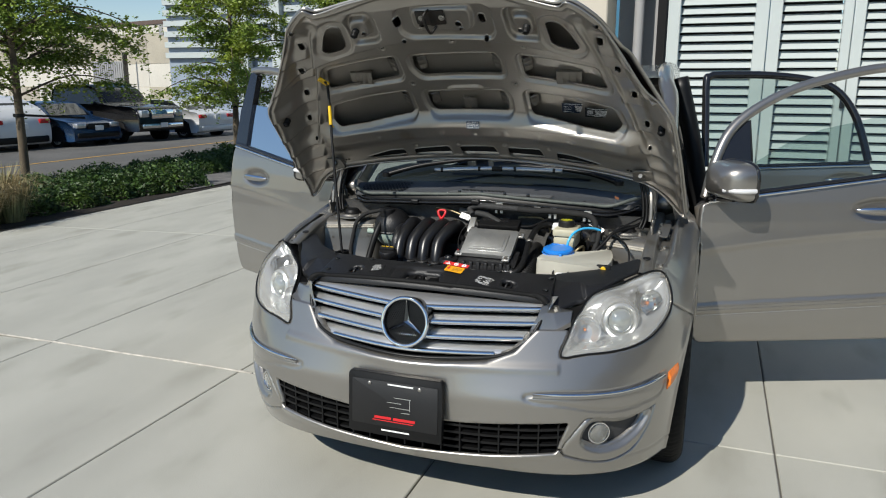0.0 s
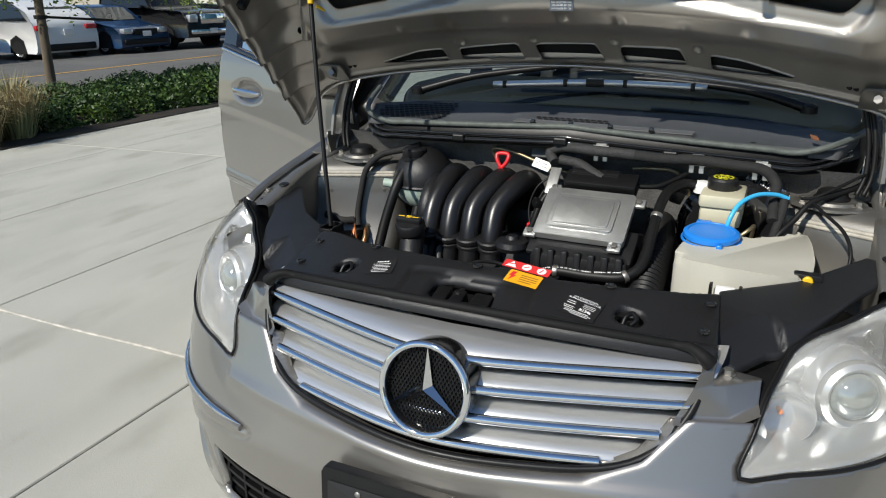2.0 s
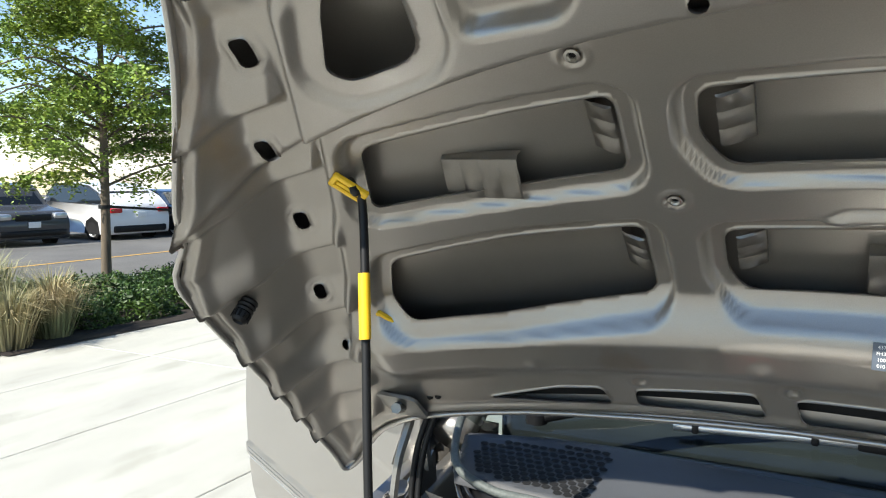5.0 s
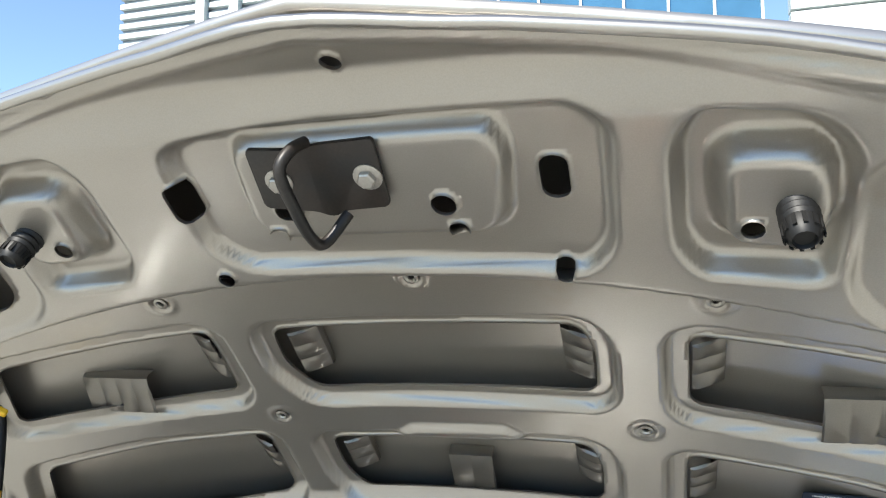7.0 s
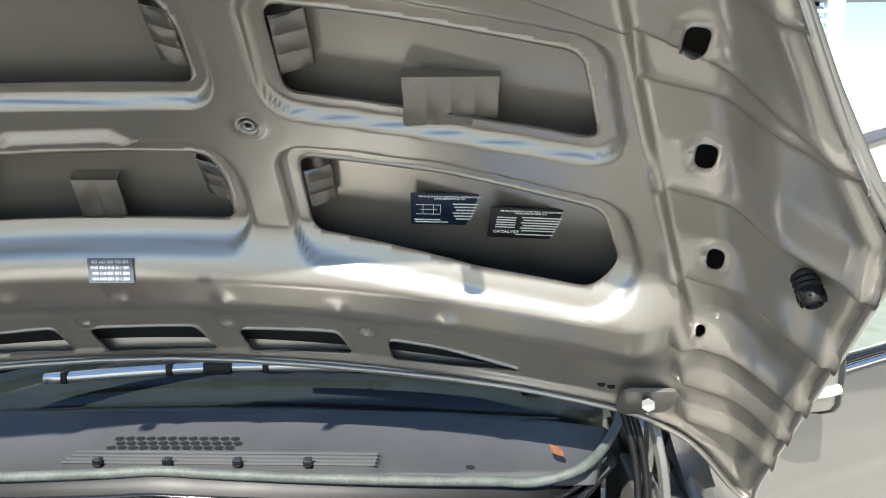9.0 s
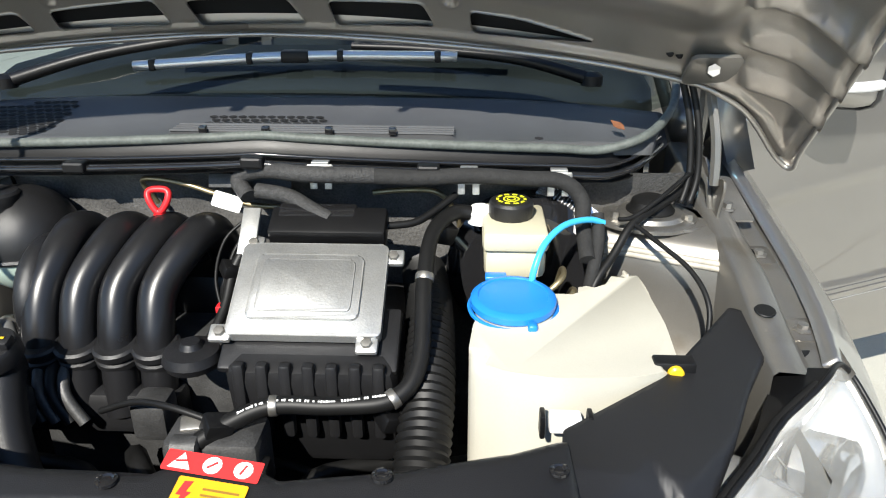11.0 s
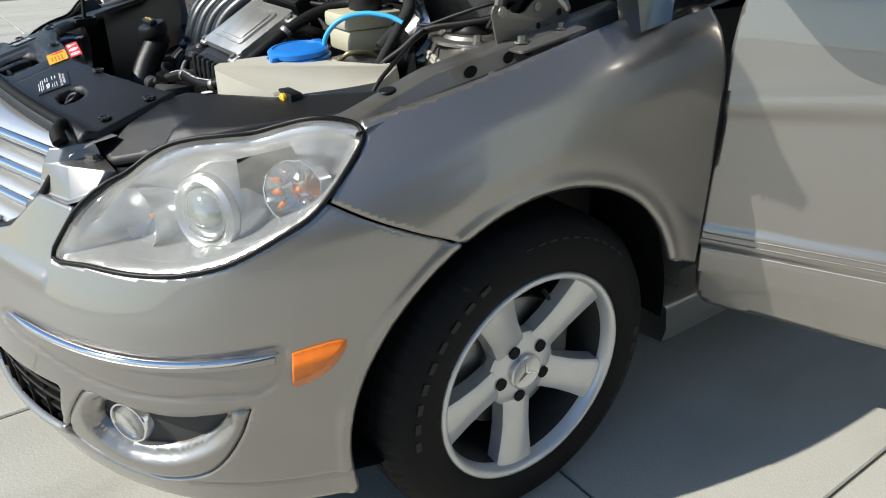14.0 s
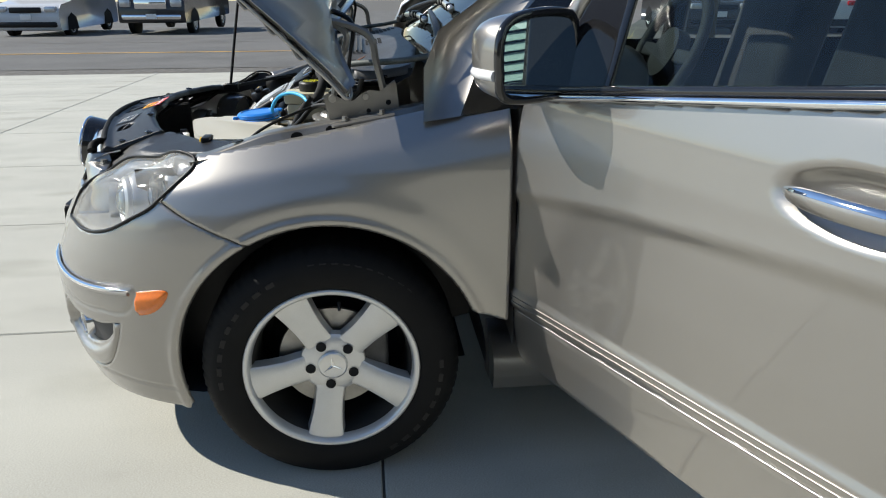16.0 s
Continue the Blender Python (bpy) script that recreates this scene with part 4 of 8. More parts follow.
for side in (1, -1):
    lamp = part("headlamp", bmesh.new(), BEZEL, car, "clear-lens headlamp")
    S, T = grid(.46, 1.06, .006, .595, .845, .006)
    hs = lambda S, T: poly_sdf(*wz(S, T)[:2], HEADLIGHT)
    lens = sheet("lamp_lens", S * side, T, lambda S, T: shell(S, T, .006 * sstep(-hs(S, T), 0, .05) - .001 + lamp_lean(S, T)), lambda S, T: hs(S, T) + .001, LENS, lamp, .0, side, "clear scratched lens")
    lens.visible_shadow = False
    if sum(f.normal.y * f.area for f in lens.data.polygons) > 0:
        lens.data.flip_normals()
    tubepart("lamp_rim", [on_wz(w, z, .0010, side, True) for w, z in HEADLIGHT], .0036, BLACK, lamp, 8, 1, True)

    def bowl(S, T):
        h = hs(S, T)
        w, z, _ = wz(S, T)
        d = -.010 - .085 * sstep(-h, .004, .050)
        return shell(S, T, d + lamp_lean(S, T))
    sheet("lamp_bezel", S * side, T, bowl, lambda S, T: hs(S, T) + .002, BEZEL, lamp, .0, side)
    V = lambda x, y, z: Vector((side * x, y, z))
    out = V(.42, -.88, .12).normalized()
    m = Matrix.Translation(V(.660, -.494, .691)) @ out.to_track_quat("Z", "Y").to_matrix().to_4x4()
    lathepart("projector_housing", [(.064, -.10), (.064, -.01), (.060, .004), (.052, .010), (.046, .006), (.042, -.004)], m, SATIN, lamp, 36)
    lathepart("projector_lens", [(.043, -.006), (.040, .006), (.030, .016), (.016, .022), (0, .024)], m, mat("projector_glass", (.42, .45, .43), .06, .65, trans=.0, coat=1.0, vary=.1, scale=20) if side > 0 else bpy.data.materials["projector_glass"], lamp, 28)
    bm = bmesh.new()
    lathe(bm, [(.074, -.12), (.078, -.07), (.074, -.02), (.064, -.006)], m, 32, False)
    part("projector_shroud", bm, BEZEL, lamp, smooth=True)
    out2 = V(.62, -.72, .25).normalized()
    m2 = Matrix.Translation(V(.744, -.384, .730)) @ out2.to_track_quat("Z", "Y").to_matrix().to_4x4()
    lathepart("turn_reflector", [(.047, -.034), (.047, .010), (.0455, .010), (.042, .002), (.030, -.018), (.012, -.030), (0, -.032)], m2, REFLECTOR, lamp, 14, "", 10)
    lathepart("turn_bulb", [(.006, -.03), (.0075, -.020), (.006, -.012), (.003, -.009), (0, -.008)], m2, AMBER, lamp, 16, "amber bulb")
    lathepart("turn_lens", [(.045, .008), (.036, .016), (.02, .021), (0, .023)], m2, INNERLENS, lamp, 24)
    out3 = V(.25, -.95, .10).normalized()
    m3 = Matrix.Translation(V(.555, -.562, .664)) @ out3.to_track_quat("Z", "Y").to_matrix().to_4x4()
    lathepart("beam_reflector", [(.051, -.047), (.051, .006), (.0495, .006), (.046, -.004), (.034, -.024), (.016, -.040), (0, -.044)], m3 @ Matrix.Diagonal((1.0, .95, 1, 1)), BEZEL, lamp, 32, "", 40)
    lathepart("beam_bulb", [(.004, -.04), (.005, -.020), (.003, -.014), (0, -.013)], m3, AMBER, lamp, 12)
    for k in range(6):
        a = V(.590 + .028 * k, -.520 + .032 * k, .633 + .010 * k)
        b = V(.545 + .024 * k, -.512 + .030 * k, .700 + .012 * k)
        bm = bmesh.new()
        tube(bm, [a, (a + b) / 2 + out * .004, b], .0012, 5, 4)
        part("bezel_rib", bm, SATIN, lamp, smooth=True)
    # black housing between the lamp's top edge and the side cover
    top = LAMPTOP + [(.451, .827)]
    inner = [(.470, -.575, .748), (.485, -.566, .748), (.510, -.535, .752), (.54, -.512, .764), (.570, -.478, .785), (.62, -.41, .782), (.655, -.36, .790), (.69, -.295, .800), (.705, -.235, .808)]
    P1 = [on_wz(w, z, -.004, side, True) for w, z in top]
    n9 = len(top)
    Vh = [Vector(p) for p in P1] + [Vector(p) * .55 + V(*q) * .45 + Vector((0, 0, -.012)) for p, q in zip(P1, inner)] + [V(*q) + Vector((0, 0, -.02)) for q in inner]
    mesh("lamp_housing", Vh, [(r * n9 + k, r * n9 + k + 1, r * n9 + n9 + k + 1, r * n9 + n9 + k) for r in range(2) for k in range(n9 - 1)], BLACK, lamp, label="black lamp housing")
    prismpart("lamp_mount", rpoly([(-.034, -.026), (.006, -.036), (.038, -.010), (.045, .018), (.012, .034), (-.026, .020)], .010), .008, Matrix.Translation(V(.716, -.240, .806)) @ (Matrix.Diagonal((side, 1, 1, 1))) @ pose(0, 0, 0, 6, 0, 0), BLACK, lamp, .002, "black lamp mount")
    # seal between lamp and engine cover, lamp bolts
    pts = [Vector(on_wz(w, z, -.010, side, True)) for w, z in LAMPTOP]
    tubepart("lamp_gasket", pts, .006, RUBBER, lamp, 8, 5)
    for p in (V(.462, -.599, .743),):
        lathepart("lamp_bolt", [(.013, -.004), (.013, 0), (.009, .001), (.009, .008), (0, .009)], Matrix.Translation(p), STEEL, lamp, 6)


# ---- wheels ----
# dark barrel colour carries the shade between the spokes
BARREL_SHADE = mat("barrel_shade", (.045, .043, .040), .6, .4, vary=.3, scale=14, fine=.2)
MARK = mat("raised_rubber", (.0068, .0068, .0068), .5, vary=.2, scale=40, spec=.4)


def wheel_at(name, y, side, hub_x):
    o = Vector((side * hub_x, y, .305))
    m = frame_at(o, (0, side, 0), (0, 0, 1))
    w = part(name, bmesh.new(), RIM, car, "silver five-spoke alloy wheel with black tyre")
    # tyre: sidewall and tread with grooves
    prof = [(.205, -.015), (.212, .004), (.222, .012), (.240, .017), (.262, .0175), (.284, .012), (.300, .001), (.310, -.012)]
    n = 264
    V, F = [], []
    tread = [(.3165, -.022), (.318, -.05), (.3185, -.10), (.318, -.15), (.3165, -.178), (.310, -.19), (.295, -.2), (.25, -.205), (.21, -.19)]
    allp = prof + tread
    for k in range(n):
        a = 2 * math.pi * k / n
        for q, (r, h) in enumerate(allp):
            cut = (.0040 if k % 6 == 0 else .0018) if (k % 3 == 0 and 7 <= q <= 12) else 0
            rr = r - cut
            p = Vector((rr * math.cos(a), rr * math.sin(a), h))
            V.append(m @ p)
    L = len(allp)
    for k in range(n):
        for q in range(L - 1):
            F.append((k * L + q, ((k + 1) % n) * L + q, ((k + 1) % n) * L + q + 1, k * L + q + 1))
    mesh("tyre", V, F, RUBBER, w, True, "black tyre with raised sidewall marks")
    bm = bmesh.new()
    # near-black bands laid on the tread, groove shade in their colour
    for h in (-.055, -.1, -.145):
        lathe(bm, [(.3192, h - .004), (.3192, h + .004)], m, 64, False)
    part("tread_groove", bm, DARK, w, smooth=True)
    # raised sidewall marks as plain bars round the rim
    for a0, cnt, step, r, hh in ((152, 9, 8.2, .266, .022), (72, 10, 5.6, .280, .012), (74, 9, 5.0, .258, .009), (-28, 8, 8.4, .266, .022)):
        for k in range(cnt if y == 0 and side > 0 else 0):
            bm = bmesh.new()
            a = radians(a0 + (k - (cnt - 1) / 2) * step)
            c = m @ Vector((r * math.cos(a), r * math.sin(a), .0165 if r < .27 else .0120))
            box(bm, c, (hh * .8, r * radians(step) * .58, .0012), m.to_3x3().to_4x4() @ pose(0, 0, 0, 0, 0, math.degrees(a)), .0008, 1)
            part("sidewall_mark", bm, MARK, w)
    # rim barrel and lip
    bmr = bmesh.new()
    lathe(bmr, [(.2165, -.004), (.2165, .010), (.213, .013), (.206, .012), (.201, .005), (.197, -.014)], m, 72, False)
    part("rim_lip", bmr, RIM, w, sharp=60)
    bmr = bmesh.new()
    lathe(bmr, [(.197, -.014), (.190, -.040), (.186, -.10), (.190, -.17)], m, 48, False)
    part("rim_barrel", bmr, BARREL_SHADE, w, "dark inner barrel, shade between the spokes put into its colour", smooth=True)
    bm = bmesh.new()
    # five flat-faced spokes, slightly dished
    for k in range(5):
        a = radians(262 + 72 * k)
        rot = m @ pose(0, 0, 0, 0, 0, math.degrees(a))
        rows = ((.046, .040, -.030), (.075, .034, -.024), (.115, .034, -.016), (.155, .038, -.009), (.185, .043, -.004), (.204, .046, -.001))
        ring = []
        for r, hw, h in rows:
            ring.append([bm.verts.new(rot @ Vector(p)) for p in ((r, -hw - .005, h - .030), (r, -hw, h - .004), (r, -hw + .007, h), (r, 0, h + .0015), (r, hw - .007, h), (r, hw, h - .004), (r, hw + .005, h - .030))])
        for A, B in zip(ring, ring[1:]):
            for q in range(6):
                bm.faces.new((A[q], A[q + 1], B[q + 1], B[q]))
    part("spokes", bm, RIM, w, sharp=30)
    lathepart("hub", [(.082, -.05), (.080, -.032), (.070, -.026), (.045, -.0235), (.037, -.0235)], m, RIM, w, 40)
    lathepart("centre_cap", [(.037, -.028), (.0365, -.016), (.033, -.0135), (.031, -.0145), (0, -.0135)], m, SATIN, w, 36, "silver centre cap")
    bm = bmesh.new()
    for k in range(3):
        a = radians(96 + 120 * k)
        c, s = math.cos(a), math.sin(a)
        t = bm.verts.new(m @ Vector((.029 * c, .029 * s, -.0128)))
        l = bm.verts.new(m @ Vector((-.004 * s - .004 * c, .004 * c - .004 * s, -.0128)))
        r = bm.verts.new(m @ Vector((.004 * s - .004 * c, -.004 * c - .004 * s, -.0128)))
        h = bm.verts.new(m @ Vector((0, 0, -.0105)))
        bm.faces.new((h, l, t))
        bm.faces.new((h, t, r))
    part("cap_star", bm, CHROME, w)
    for k in range(5):
        a = radians(-90 - 8 + 72 * k)
        mm = m @ Matrix.Translation((.056 * math.cos(a), .056 * math.sin(a), -.0205))
        # near-black ring holds the shade of the bolt recess
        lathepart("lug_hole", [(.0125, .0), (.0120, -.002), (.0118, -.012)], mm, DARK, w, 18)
        lathepart("lug_bolt", [(.0085, -.020), (.0085, -.007), (.006, -.005), (0, -.005)], mm, CAST, w, 6)
    lathepart("brake_disc", [(.135, -.075), (.137, -.070), (.135, -.064), (.075, -.064), (.070, -.05), (0, -.05)], m, DISC, w, 48)
    bm = bmesh.new()
    box(bm, m @ Vector((.105, .02, -.07)), (.07, .14, .05), m.to_3x3().to_4x4(), .012, 3)
    part("brake_caliper", bm, CAST, w, sharp=40)
    lathepart("valve", [(.0045, 0), (.0045, .016), (.003, .022), (0, .022)], m @ Matrix.Translation((.176 * math.cos(radians(82)), .176 * math.sin(radians(82)), -.01)) @ pose(0, 0, 0, 40, 0, 0), HOSE, w, 10)
    # near-black disc darkens the gaps between the spokes from behind
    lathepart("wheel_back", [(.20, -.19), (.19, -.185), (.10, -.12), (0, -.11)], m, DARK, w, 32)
    return w


wheel_at("wheel", 0, 1, .868)
wheel_at("wheel", 0, -1, .868)
wheel_at("wheel", 2.778, 1, .862)
wheel_at("wheel", 2.778, -1, .862)
# wheel-house liners
for side in (1, -1):
    n = 40
    V, F = [], []
    for k in range(n + 1):
        a = radians(-3 + 200 * k / n)
        for x in (.858 - .075 * max(0, -math.cos(a)) ** 2 * (1.3 - math.sin(a)), .56):
            V.append((side * x, .384 * math.cos(a), .31 + .384 * math.sin(a)))
    for k in range(n):
        F.append((2 * k, 2 * k + 1, 2 * k + 3, 2 * k + 2))
    c0 = len(V)
    for k in range(n + 1):
        a = radians(-3 + 200 * k / n)
        V.append((side * .56, .384 * math.cos(a), .31 + .384 * math.sin(a)))
    V.append((side * .56, 0, .2))
    for k in range(n):
        F.append((c0 + k, c0 + k + 1, c0 + n + 1))
    mesh("wheel_liner", V, F, BLACK, car)


# ---- engine bay ----
rnd_print = random.Random(5)
def cover_z(x, y):
    return .838 - .27 * x * x + .30 * (y + .55)


def front_y(x):
    return -.683 + .37 * x * x


REAR_X = [-.43, -.372, -.279, -.204, -.08, .03, .05, .12, .15, .26, .37, .428, .47]
REAR_Y = [-.425, -.444, -.486, -.507, -.526, -.530, -.517, -.517, -.529, -.506, -.466, -.437, -.425]


def cover_keep(x, y):
    d = np.maximum(np.abs(x) - (.432 - .10 * (y + .50)), front_y(x) - y)
    d = np.maximum(d, y - np.interp(x, REAR_X, REAR_Y))
    for p in LOCKHOLES:
        d = np.maximum(d, -poly_sdf(x, y, p))
    return d


LOCKHOLES = [rpoly([(-.070, -.592), (-.045, -.580), (.052, -.584), (.060, -.640), (.030, -.652), (-.030, -.652), (-.072, -.630)], .008), rounded(.052, .044, .018, 4, .293, -.582), rounded(.052, .044, .018, 4, -.279, -.578)]
LOCKPANEL = rpoly([(-.128, -.572), (.122, -.575), (.126, -.668), (-.126, -.664)], .010)


def cover_place(x, y):
    z = cover_z(x, y) + .010 * sstep(front_y(x) + .035 - y, 0, .02) - .012 * sstep(front_y(x) + .014 - y, 0, .02)
    q = poly_sdf(x, y, LOCKPANEL)
    z = z - .006 * np.exp(-(q / .004) ** 2) - .0035 * sstep(-q, 0, .006)
    z = z - .010 * sstep(y - np.interp(x, REAR_X, REAR_Y), -.012, .0)
    z = z - .006 * sstep(-poly_sdf(x, y, LOCKHOLES[0]), -.012, -.003)
    return np.stack([x, y, z], -1)


X, Y = grid(-.47, .47, .006, -.71, -.40, .006)
rc = sheet("radiator_cover", X, Y, cover_place, cover_keep, COVER, car, .012, 1, "grained black plastic radiator cover", (0, 0, -1))
for p, dz in ((LOCKHOLES[0], .05), (LOCKHOLES[1], .03), (LOCKHOLES[2], .03)):
    cx, cy = sum(q[0] for q in p) / len(p), sum(q[1] for q in p) / len(p)
    hw = max(q[0] for q in p) - cx + .02
    # well bottom is near-black, its shade put into the colour
    mesh("cover_well", [(cx - hw, cy - .06, cover_z(cx, cy) - dz), (cx + hw, cy - .06, cover_z(cx, cy) - dz), (cx + hw, cy + .06, cover_z(cx, cy) - dz), (cx - hw, cy + .06, cover_z(cx, cy) - dz)], [(0, 1, 2, 3)], DARK, rc, False)
for cx, w, dy, dz in ((-.048, .030, .004, 0), (-.010, .026, -.012, .004), (.032, .038, 0, -.002)):
    boxpart("latch_block", (cx, -.618 + dy, .790 + dz), (w, .050, .030), BLACK, rc, .005, pose(0, 0, 0, 16, 0, 0))
boxpart("latch_hook", (-.012, -.612, .806), (.010, .030, .014), RUST, rc, .003)
boxpart("latch_rib", (.012, -.640, .796), (.075, .006, .016), BLACK, rc, .002)
for cx, cy in ((.293, -.582), (-.279, -.578)):
    tubepart("lift_hook", [(cx - .010, cy - .012, cover_z(cx, cy) - .02), (cx - .006, cy, cover_z(cx, cy) - .002), (cx + .004, cy + .010, cover_z(cx, cy) + .002), (cx + .012, cy, cover_z(cx, cy) - .004), (cx + .004, cy - .010, cover_z(cx, cy) - .012)], .0045, BLACK, rc, 8, 5)
for cx, cy in ((.415, -.485), (.414, -.559), (.245, -.522), (-.245, -.515), (-.405, -.485), (-.405, -.559), (-.004, -.548)):
    lathepart("clip", [(.0105, 0), (.010, .003), (.007, .004), (.005, .0025), (0, .003)], Matrix.Translation((cx, cy, cover_z(cx, cy) + .001)), GLOSS, rc, 18)
# front lip seal
lip = [(x, front_y(x) + .012, cover_z(x, front_y(x)) + .010) for x in np.linspace(0, .380, 12)] + [(.402, -.625, .789), (.422, -.634, .782), (.436, -.634, .770)]
tubepart("lip_seal", [(-x, y, z) for x, y, z in lip[:0:-1]] + lip, lambda t: .0088 + .0040 * float(sstep(abs(2 * t - 1), .86, .97)), RUBBER, rc, 10, 3)
# stickers and the label
def on_cover(x, y, rz=0, up=.0012):
    n = Vector((.54 * x, -.30, 1)).normalized()
    r = Vector((1, 0, -.54 * x)).normalized()
    return Matrix.Translation((x, y, cover_z(x, y) + up)) @ Matrix((r, n.cross(r), n)).transposed().to_4x4() @ pose(0, 0, 0, 0, 0, rz)
m = on_cover(.092, -.560, -6)
prismpart("warning_sticker", rounded(.066, .036, .002), .0006, m, ORANGE, rc, 0, "orange voltage warning sticker")
bars("sticker_print", [(.010, .008, .034, .0022), (.010, .002, .034, .0022), (.010, -.004, .034, .0022), (.006, -.010, .026, .0022)], m @ Matrix.Translation((0, 0, .0007)), mat("brown_print", (.25, .13, .02), .5), rc, .0003)
bm = bmesh.new()
prism(bm, [(-.026, .013), (-.018, .014), (-.021, .003), (-.016, .003), (-.026, -.014), (-.024, -.001), (-.029, -.001)], .0004, m @ Matrix.Translation((0, 0, .0007)))
part("sticker_bolt", bm, REDSTICK, rc)
m = on_cover(.088, -.528, -6)
prismpart("warning_sticker", rounded(.094, .022, .002), .0006, m, REDSTICK, rc, 0, "red warning sticker with white signs")
for k in (-1, 0, 1):
    mm = m @ Matrix.Translation((.030 * k, 0, .0007))
    prismpart("sticker_sign", [(-.011, -.008), (.011, -.008), (0, .009)] if k < 0 else rounded(.018, .018, .0088, 4), .0004, mm, WHITE, rc)
    bars("sticker_slash", [(0, 0, .011, .0022)], mm @ Matrix.Translation((0, 0, .0005)) @ pose(0, 0, 0, 0, 0, 40 + 30 * k), REDSTICK, rc, .0003)
m = on_cover(.212, -.595, -8)
prismpart("air_conditioner_label", rounded(.066, .056, .001), .0006, m, LABEL, rc, 0, "black air conditioner label")
words("label_text", "AIR CONDITIONER\nKLIMAANLAGE (SAE J 639)", .0052, m @ Matrix.Translation((0, .0175, .001)), WHITE, rc, .0002)
words("label_text", "R134a", .0085, m @ Matrix.Translation((.010, -.0085, .001)), WHITE, rc, .0002, bold=.00025)
bars("label_print", [(-.020, .006, .014, .0012), (-.020, .0005, .016, .0012), (.013, .007, .022, .0008), (.013, .003, .024, .0008), (.013, -.001, .020, .0008), (-.020, -.008, .020, .0011), (-.020, -.012, .018, .0011), (-.002, -.0165, .044, .0010), (0, -.020, .050, .0010), (.004, -.0236, .034, .0010)], m @ Matrix.Translation((0, 0, .0008)), WHITE, rc, .0003)
m = on_cover(-.197, -.580, 8)
prismpart("attention_label", rounded(.058, .046, .001), .0006, m, LABEL, rc, 0, "black attention label")
words("label_text", "Attention!", .0060, m @ Matrix.Translation((0, .016, .001)), WHITE, rc, .0002, bold=.0002)
bars("label_print", [(0, .008 - .005 * k, .038 - .008 * (k % 2), .0010) for k in range(6)], m @ Matrix.Translation((0, 0, .0008)), WHITE, rc, .0003)

# covers behind the headlamps
for side in (1, -1):
    poly = rpoly([(.426, -.562), (.437, -.577), (.471, -.577), (.516, -.528), (.536, -.520), (.566, -.492), (.580, -.466), (.612, -.412), (.655, -.325), (.700, -.250), (.712, -.205), (.700, -.176), (.675, -.168), (.62, -.240), (.555, -.322), (.424, -.424)], .006)
    X, Y = grid(.41, .73, .005, -.60, -.15, .005)

    def zs(x, y):
        e = (x - .471) * .737 - (y + .575) * .676
        z = .764 - .10 * (x - .436) + .40 * (y + .575) - .233 * np.maximum(0, y + .47)
        ridge = sstep(x + .45 * (y + .50), .533, .541)
        return z - .020 * np.clip(1 + e / .055, 0, 1) * (1 - ridge) - .012 * ridge * np.clip(1 + (e - .010) / .020, 0, 1)
    pc = sheet("side_cover", X * side, Y, lambda x, y: np.stack([x, y, zs(np.abs(x), y)], -1), lambda x, y: poly_sdf(np.abs(x), y, poly), COVER, car, .012, side, "grained black side cover", (0, 0, -1))
    lathepart("bolt", [(.014, -.002), (.014, .001), (.0085, .002), (.0085, .010), (0, .011)], Matrix.Translation((side * .714, -.236, .811)), STEEL, pc, 6)
# stepped horns of the bumper between the grille and the lamps: a front face, a notch with a platform, a rounded post
for side in (1, -1):
    V = [(.396, -.676, .688), (.475, -.645, .687), (.514, -.616, .708), (.416, -.664, .735), (.441, -.645, .739), (.461, -.637, .739), (.513, -.592, .738), (.515, -.577, .735),
         (.424, -.651, .760), (.442, -.632, .764), (.446, -.587, .766), (.422, -.587, .770), (.452, -.582, .744)]
    V += [(.392, -.692, .680), (.475, -.668, .680), (.520, -.640, .700)]
    V += [(x, y, z - .06) for x, y, z in (V[2], V[7], V[12], V[10], V[11])]
    bm = bmesh.new()
    vs = [bm.verts.new((side * x, y, z)) for x, y, z in V]
    for f in ((0, 1, 5, 4, 3), (1, 2, 6, 5), (3, 4, 9, 8), (4, 12, 10, 9), (4, 5, 12), (5, 6, 7, 12), (9, 10, 11, 8), (0, 13, 14, 1), (1, 14, 15, 2), (2, 16, 17, 7, 6), (7, 17, 18, 12), (12, 18, 19, 10), (10, 19, 20, 11)):
        bm.faces.new([vs[k] for k in f])
    bmesh.ops.recalc_face_normals(bm, faces=bm.faces[:])
    bmesh.ops.bevel(bm, geom=[e for e in bm.edges if len(e.link_faces) == 2], offset=.0028, segments=2, affect="EDGES", profile=.5)
    part("bumper_horn", bm, PAINT, car, sharp=50)

